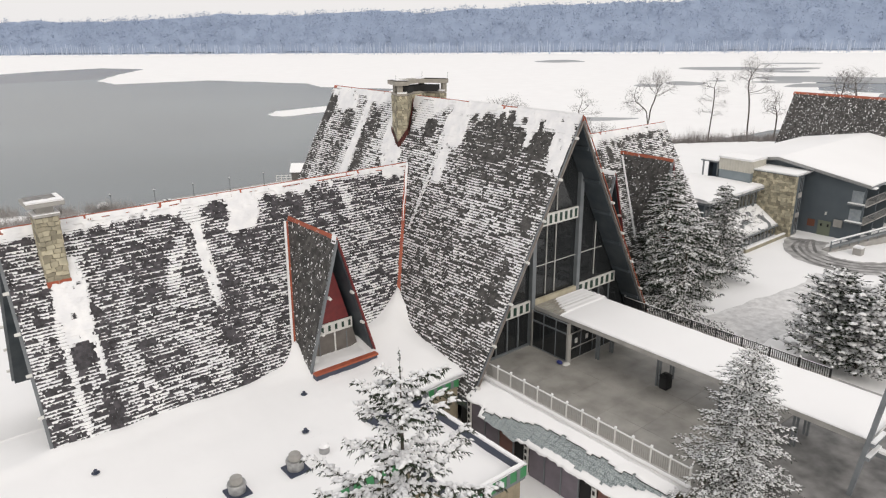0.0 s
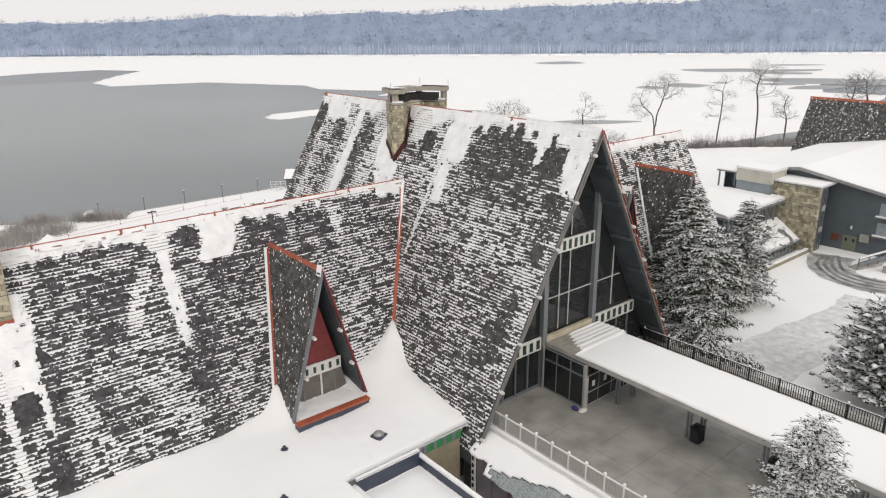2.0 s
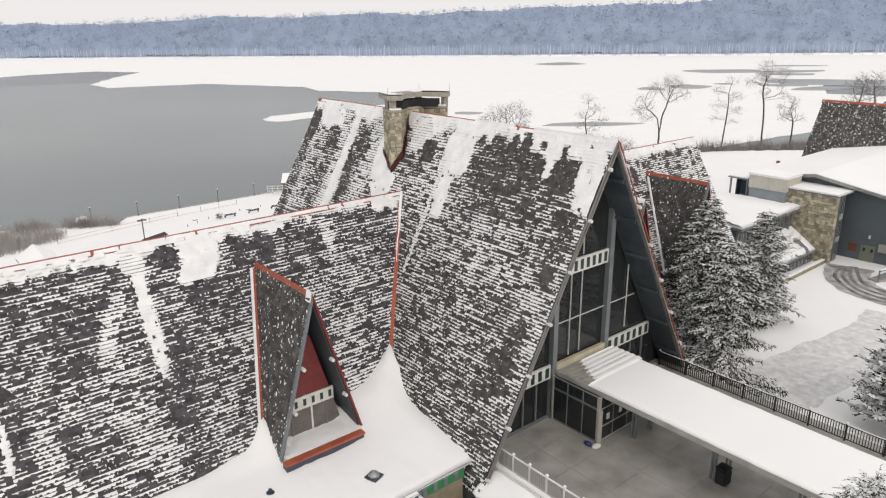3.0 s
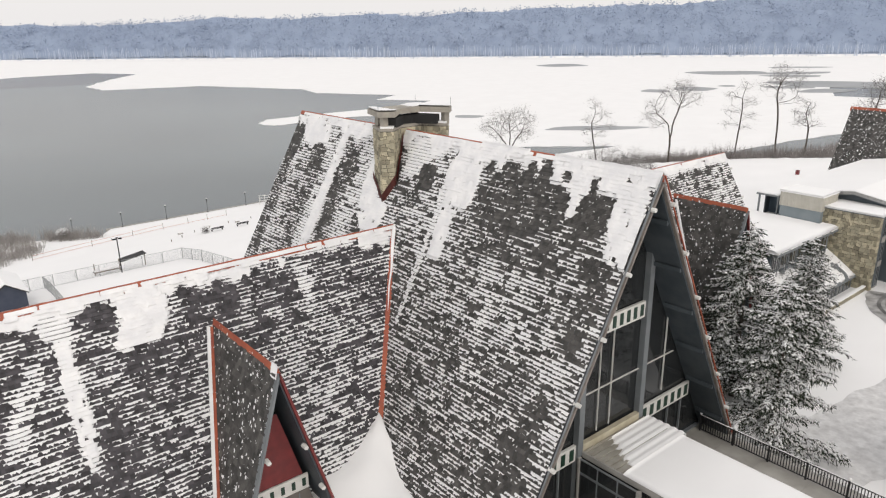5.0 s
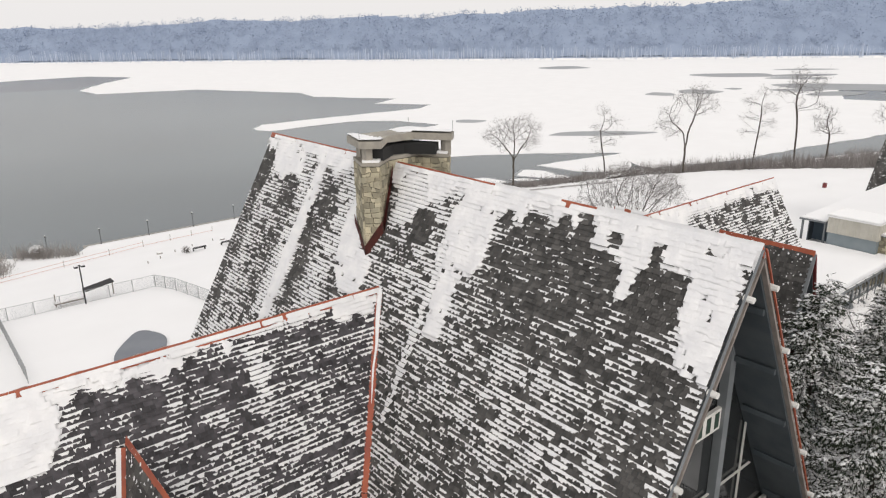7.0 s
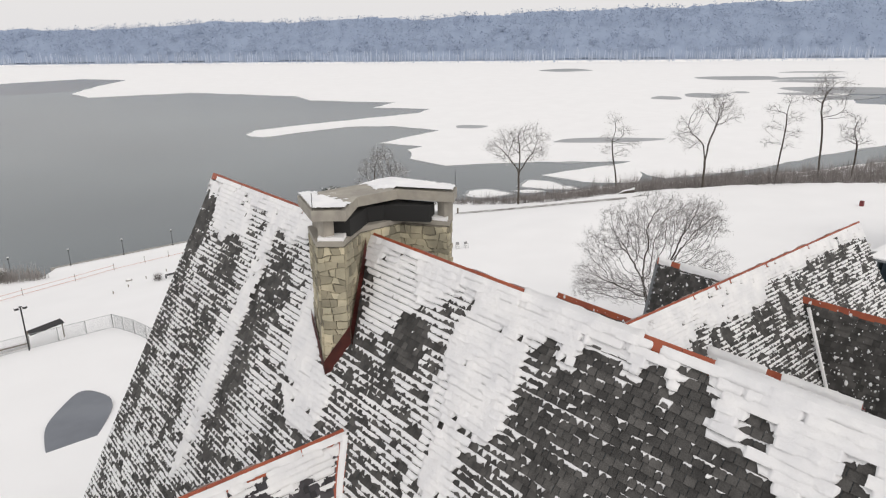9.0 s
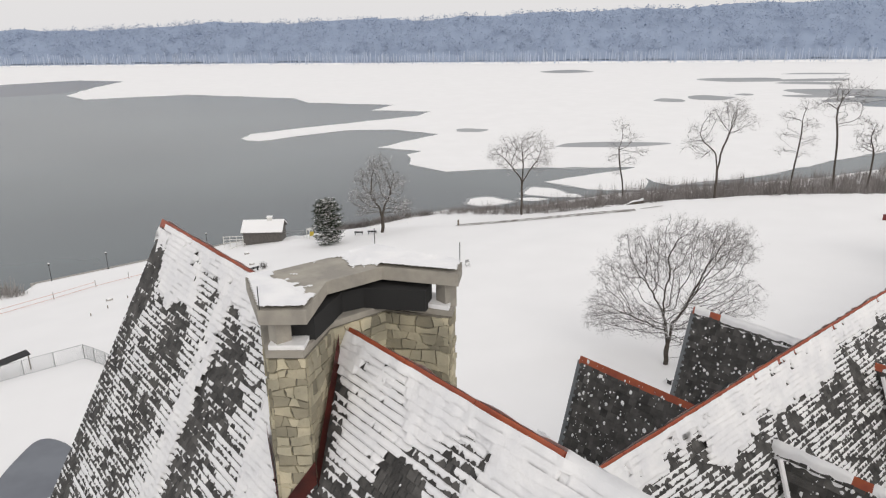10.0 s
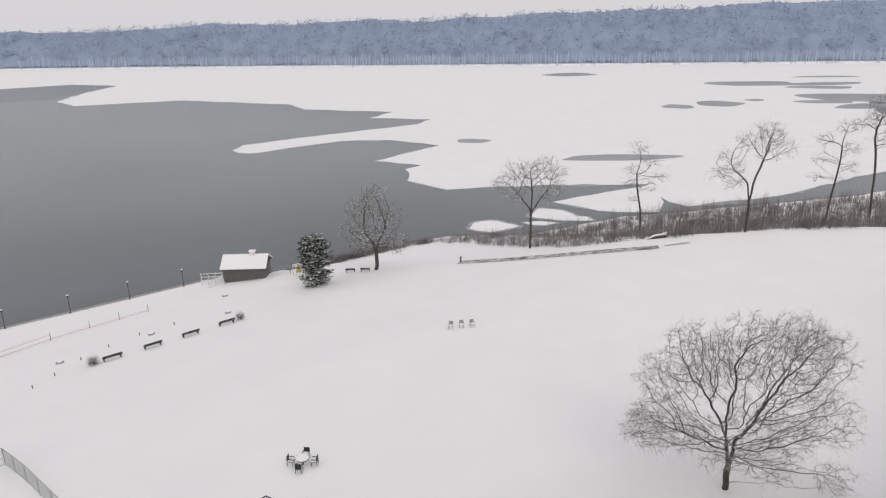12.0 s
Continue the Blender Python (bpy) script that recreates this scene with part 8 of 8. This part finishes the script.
# patio pieces
def patio_chair(x, y, turn, mat=IRON, label="dark metal patio chair half buried in snow"):
    z = ground_height(x, y)
    c = thing("patio_chair", (0, 0, 0), label, "chair", "patio chairs")
    for sx in (-0.25, 0.25):
        for sy in (-0.22, 0.24):
            box("leg", (sx - 0.02, sy - 0.02, -0.1), (sx + 0.02, sy + 0.02, 0.42), mat, c)
        beam("armrest", (sx, -0.24, 0.66), (sx, 0.26, 0.66), 0.05, mat, c)
    box("seat", (-0.26, -0.25, 0.40), (0.26, 0.25, 0.44), mat, c)
    box("seat_snow", (-0.25, -0.24, 0.44), (0.25, 0.2, 0.52), SNOW, c)
    box("backrest", (-0.26, 0.22, 0.46), (0.26, 0.26, 0.92), mat, c)
    c.matrix_basis = pose(x, y, z, 0, 0, turn)


tx, ty = 64.4, 97.6
tz = ground_height(tx, ty)
table = thing("patio_table", (tx, ty, tz), "round patio table heaped with snow", "table")
tube("tabletop", (tx, ty, tz + 0.66), (tx, ty, tz + 0.71), 0.62, IRON, table, sides=20)
tube("snow_heap", (tx, ty, tz + 0.71), (tx, ty, tz + 0.88), 0.60, SNOW, table, r2=0.42, sides=20)
tube("pedestal", (tx, ty, tz - 0.1), (tx, ty, tz + 0.66), 0.06, IRON, table)
for i in range(4):
    a = radians(45 + 90 * i)
    patio_chair(tx + 1.05 * math.cos(a), ty + 1.05 * math.sin(a), math.degrees(a) - 90)
for i in range(3):
    patio_chair(93.0 + i * 1.15, 112.0 - i * 0.75, -33 + 20 * (i - 1), GALV, "pale weathered lawn chair with snow on its seat")
for x, y in ((62.0, 92.2), (61.9, 88.5)):
    z = ground_height(x, y)
    p = thing("picnic_corner", (x, y, z), "low dark corner bench heaped with snow", "bench", "corner benches")
    box("bench_side", (x - 0.8, y - 0.5, z - 0.1), (x + 0.1, y - 0.38, z + 0.42), IRON, p, turn=12)
    box("bench_side", (x + 0.05, y - 0.5, z - 0.1), (x + 0.17, y + 0.5, z + 0.42), IRON, p, turn=12)
    box("seat_snow", (x - 0.75, y - 0.42, z + 0.05), (x + 0.1, y + 0.45, z + 0.45), SNOW, p, turn=12)

# railed stairwell behind the lodge
sw = thing("stairwell", (59.4, 91.2, -6.6), "railed outdoor stairwell dusted with snow", "stairwell")
c4 = [(57.9, 93.8), (59.4, 94.0), (61.1, 89.0), (59.5, 88.8)]
zt = -6.55
# no pit is dug: a near-black block at ground height paints its shade
prism("pit_shade", c4, -7.2, -6.5, INSIDE_SHADE, sw)
for i in range(4):
    a, b = Vector(c4[i]), Vector(c4[(i + 1) % 4])
    beam("coping", (*a, zt + 0.12), (*b, zt + 0.12), 0.25, CONCRETE, sw)
    beam("top_rail", (*a, zt + 1.1), (*b, zt + 1.1), 0.06, IRON, sw)
    n = int((b - a).length / 0.2)
    bm = bmesh.new()
    for k in range(n + 1):
        q = a.lerp(b, k / n)
        add_beam(bm, (*q, zt + 0.1), (*q, zt + 1.1), 0.03)
    tagged(part("baluster_row", bm, IRON, sw), kind="stuff")
for k in range(7):
    p = Vector(c4[0]).lerp(Vector(c4[3]), 0.1 + k * 0.12)
    q = Vector(c4[1]).lerp(Vector(c4[2]), 0.1 + k * 0.12)
    beam("tread", (*p, zt + 0.12 - k * 0.02), (*q, zt + 0.12 - k * 0.02), 0.3, SNOW, sw, h=0.1)

# path and drift log at the top of the bank
MUDDY = material("muddy_grass", (0.12, 0.10, 0.08), 0.95, color2=(0.62, 0.61, 0.60), scale=0.8, mix=0.5, bump=0.5, bump_scale=5)
drive_strip("path", [(119.7, 141.5), (124.9, 134.0), (131.7, 126.8), (138.1, 119.6), (142.2, 115.0)], 2.9, 0.05, MUDDY, "bare muddy strip of a path along the bank")
drive_strip("path", [(143.4, 114.6), (145.0, 113.6), (147.2, 112.3)], 0.8, 0.05, MUDDY, "bare muddy strip of a path along the bank")
pst = thing("post", (119.9, 141.2, -12.4), "short dark post at the path's end", "post")
box("shaft", (119.8, 141.1, -12.6), (120.05, 141.35, -11.3), WOOD, pst)
log = thing("fallen_log", (147, 122, -9.5), "snow-capped fallen log in the brush", "log")
lv, lf, sv, sf = [], [], [], []
for i in range(19):
    q = i / 18
    c = Vector((145.0 + 4.9 * q + 0.25 * math.sin(q * 9), 125.0 - 6.7 * q + 0.3 * math.sin(q * 7 + 1), -10.35 + 1.75 * q + 0.12 * math.sin(q * 11)))
    for k in range(10):
        a = math.tau * k / 10
        r = (0.16 + 0.42 * q ** 1.3) * (0.8 + 0.4 * float(vnoise(i * 0.9, k * 1.1, 8)))
        n = Vector((0.81 * math.cos(a), 0.59 * math.cos(a), math.sin(a)))
        lv.append(c + n * r)
        up = max(0.0, math.sin(a)) ** 0.6
        sv.append(c + n * (r * 0.97) + Vector((0, 0, up * (0.08 + 0.34 * float(vnoise(i * 0.55, 2.5, 9)) * (0.4 + q)))))
        if i and not (k in (4, 5, 6, 7, 8, 9)):
            o, o2 = (i - 1) * 10, i * 10
            sf.append((o + k, o + k + 1, o2 + k + 1, o2 + k))
        if i:
            o, o2 = (i - 1) * 10, i * 10
            lf.append((o + k, o + (k + 1) % 10, o2 + (k + 1) % 10, o2 + k))
lf += [tuple(range(9, -1, -1)), tuple(range(180, 190))]
soup("trunk", lv, lf, BARK, log)
soup("log_snow", sv, sf, ROOF_SNOW, log, "uneven snow lying along the log", smooth=True)
for k in range(7):
    a = Vector((145.2 - 0.5 * k, 124.9 + 0.5 * k, -9.9 - 0.1 * k))
    tube("broken_limb", a, a + Vector((-0.9 + 0.5 * (k % 3), 0.9 - 0.3 * k, 1.5 - 0.15 * k)), 0.07, BARK, log, r2=0.03, sides=5)
mark = thing("marker", (160.2, 78.3, -5.9), "small brown marker box on the lawn", "marker")
box("body", (159.9, 78.0, -6.0), (160.5, 78.6, -5.0), MAROON, mark)
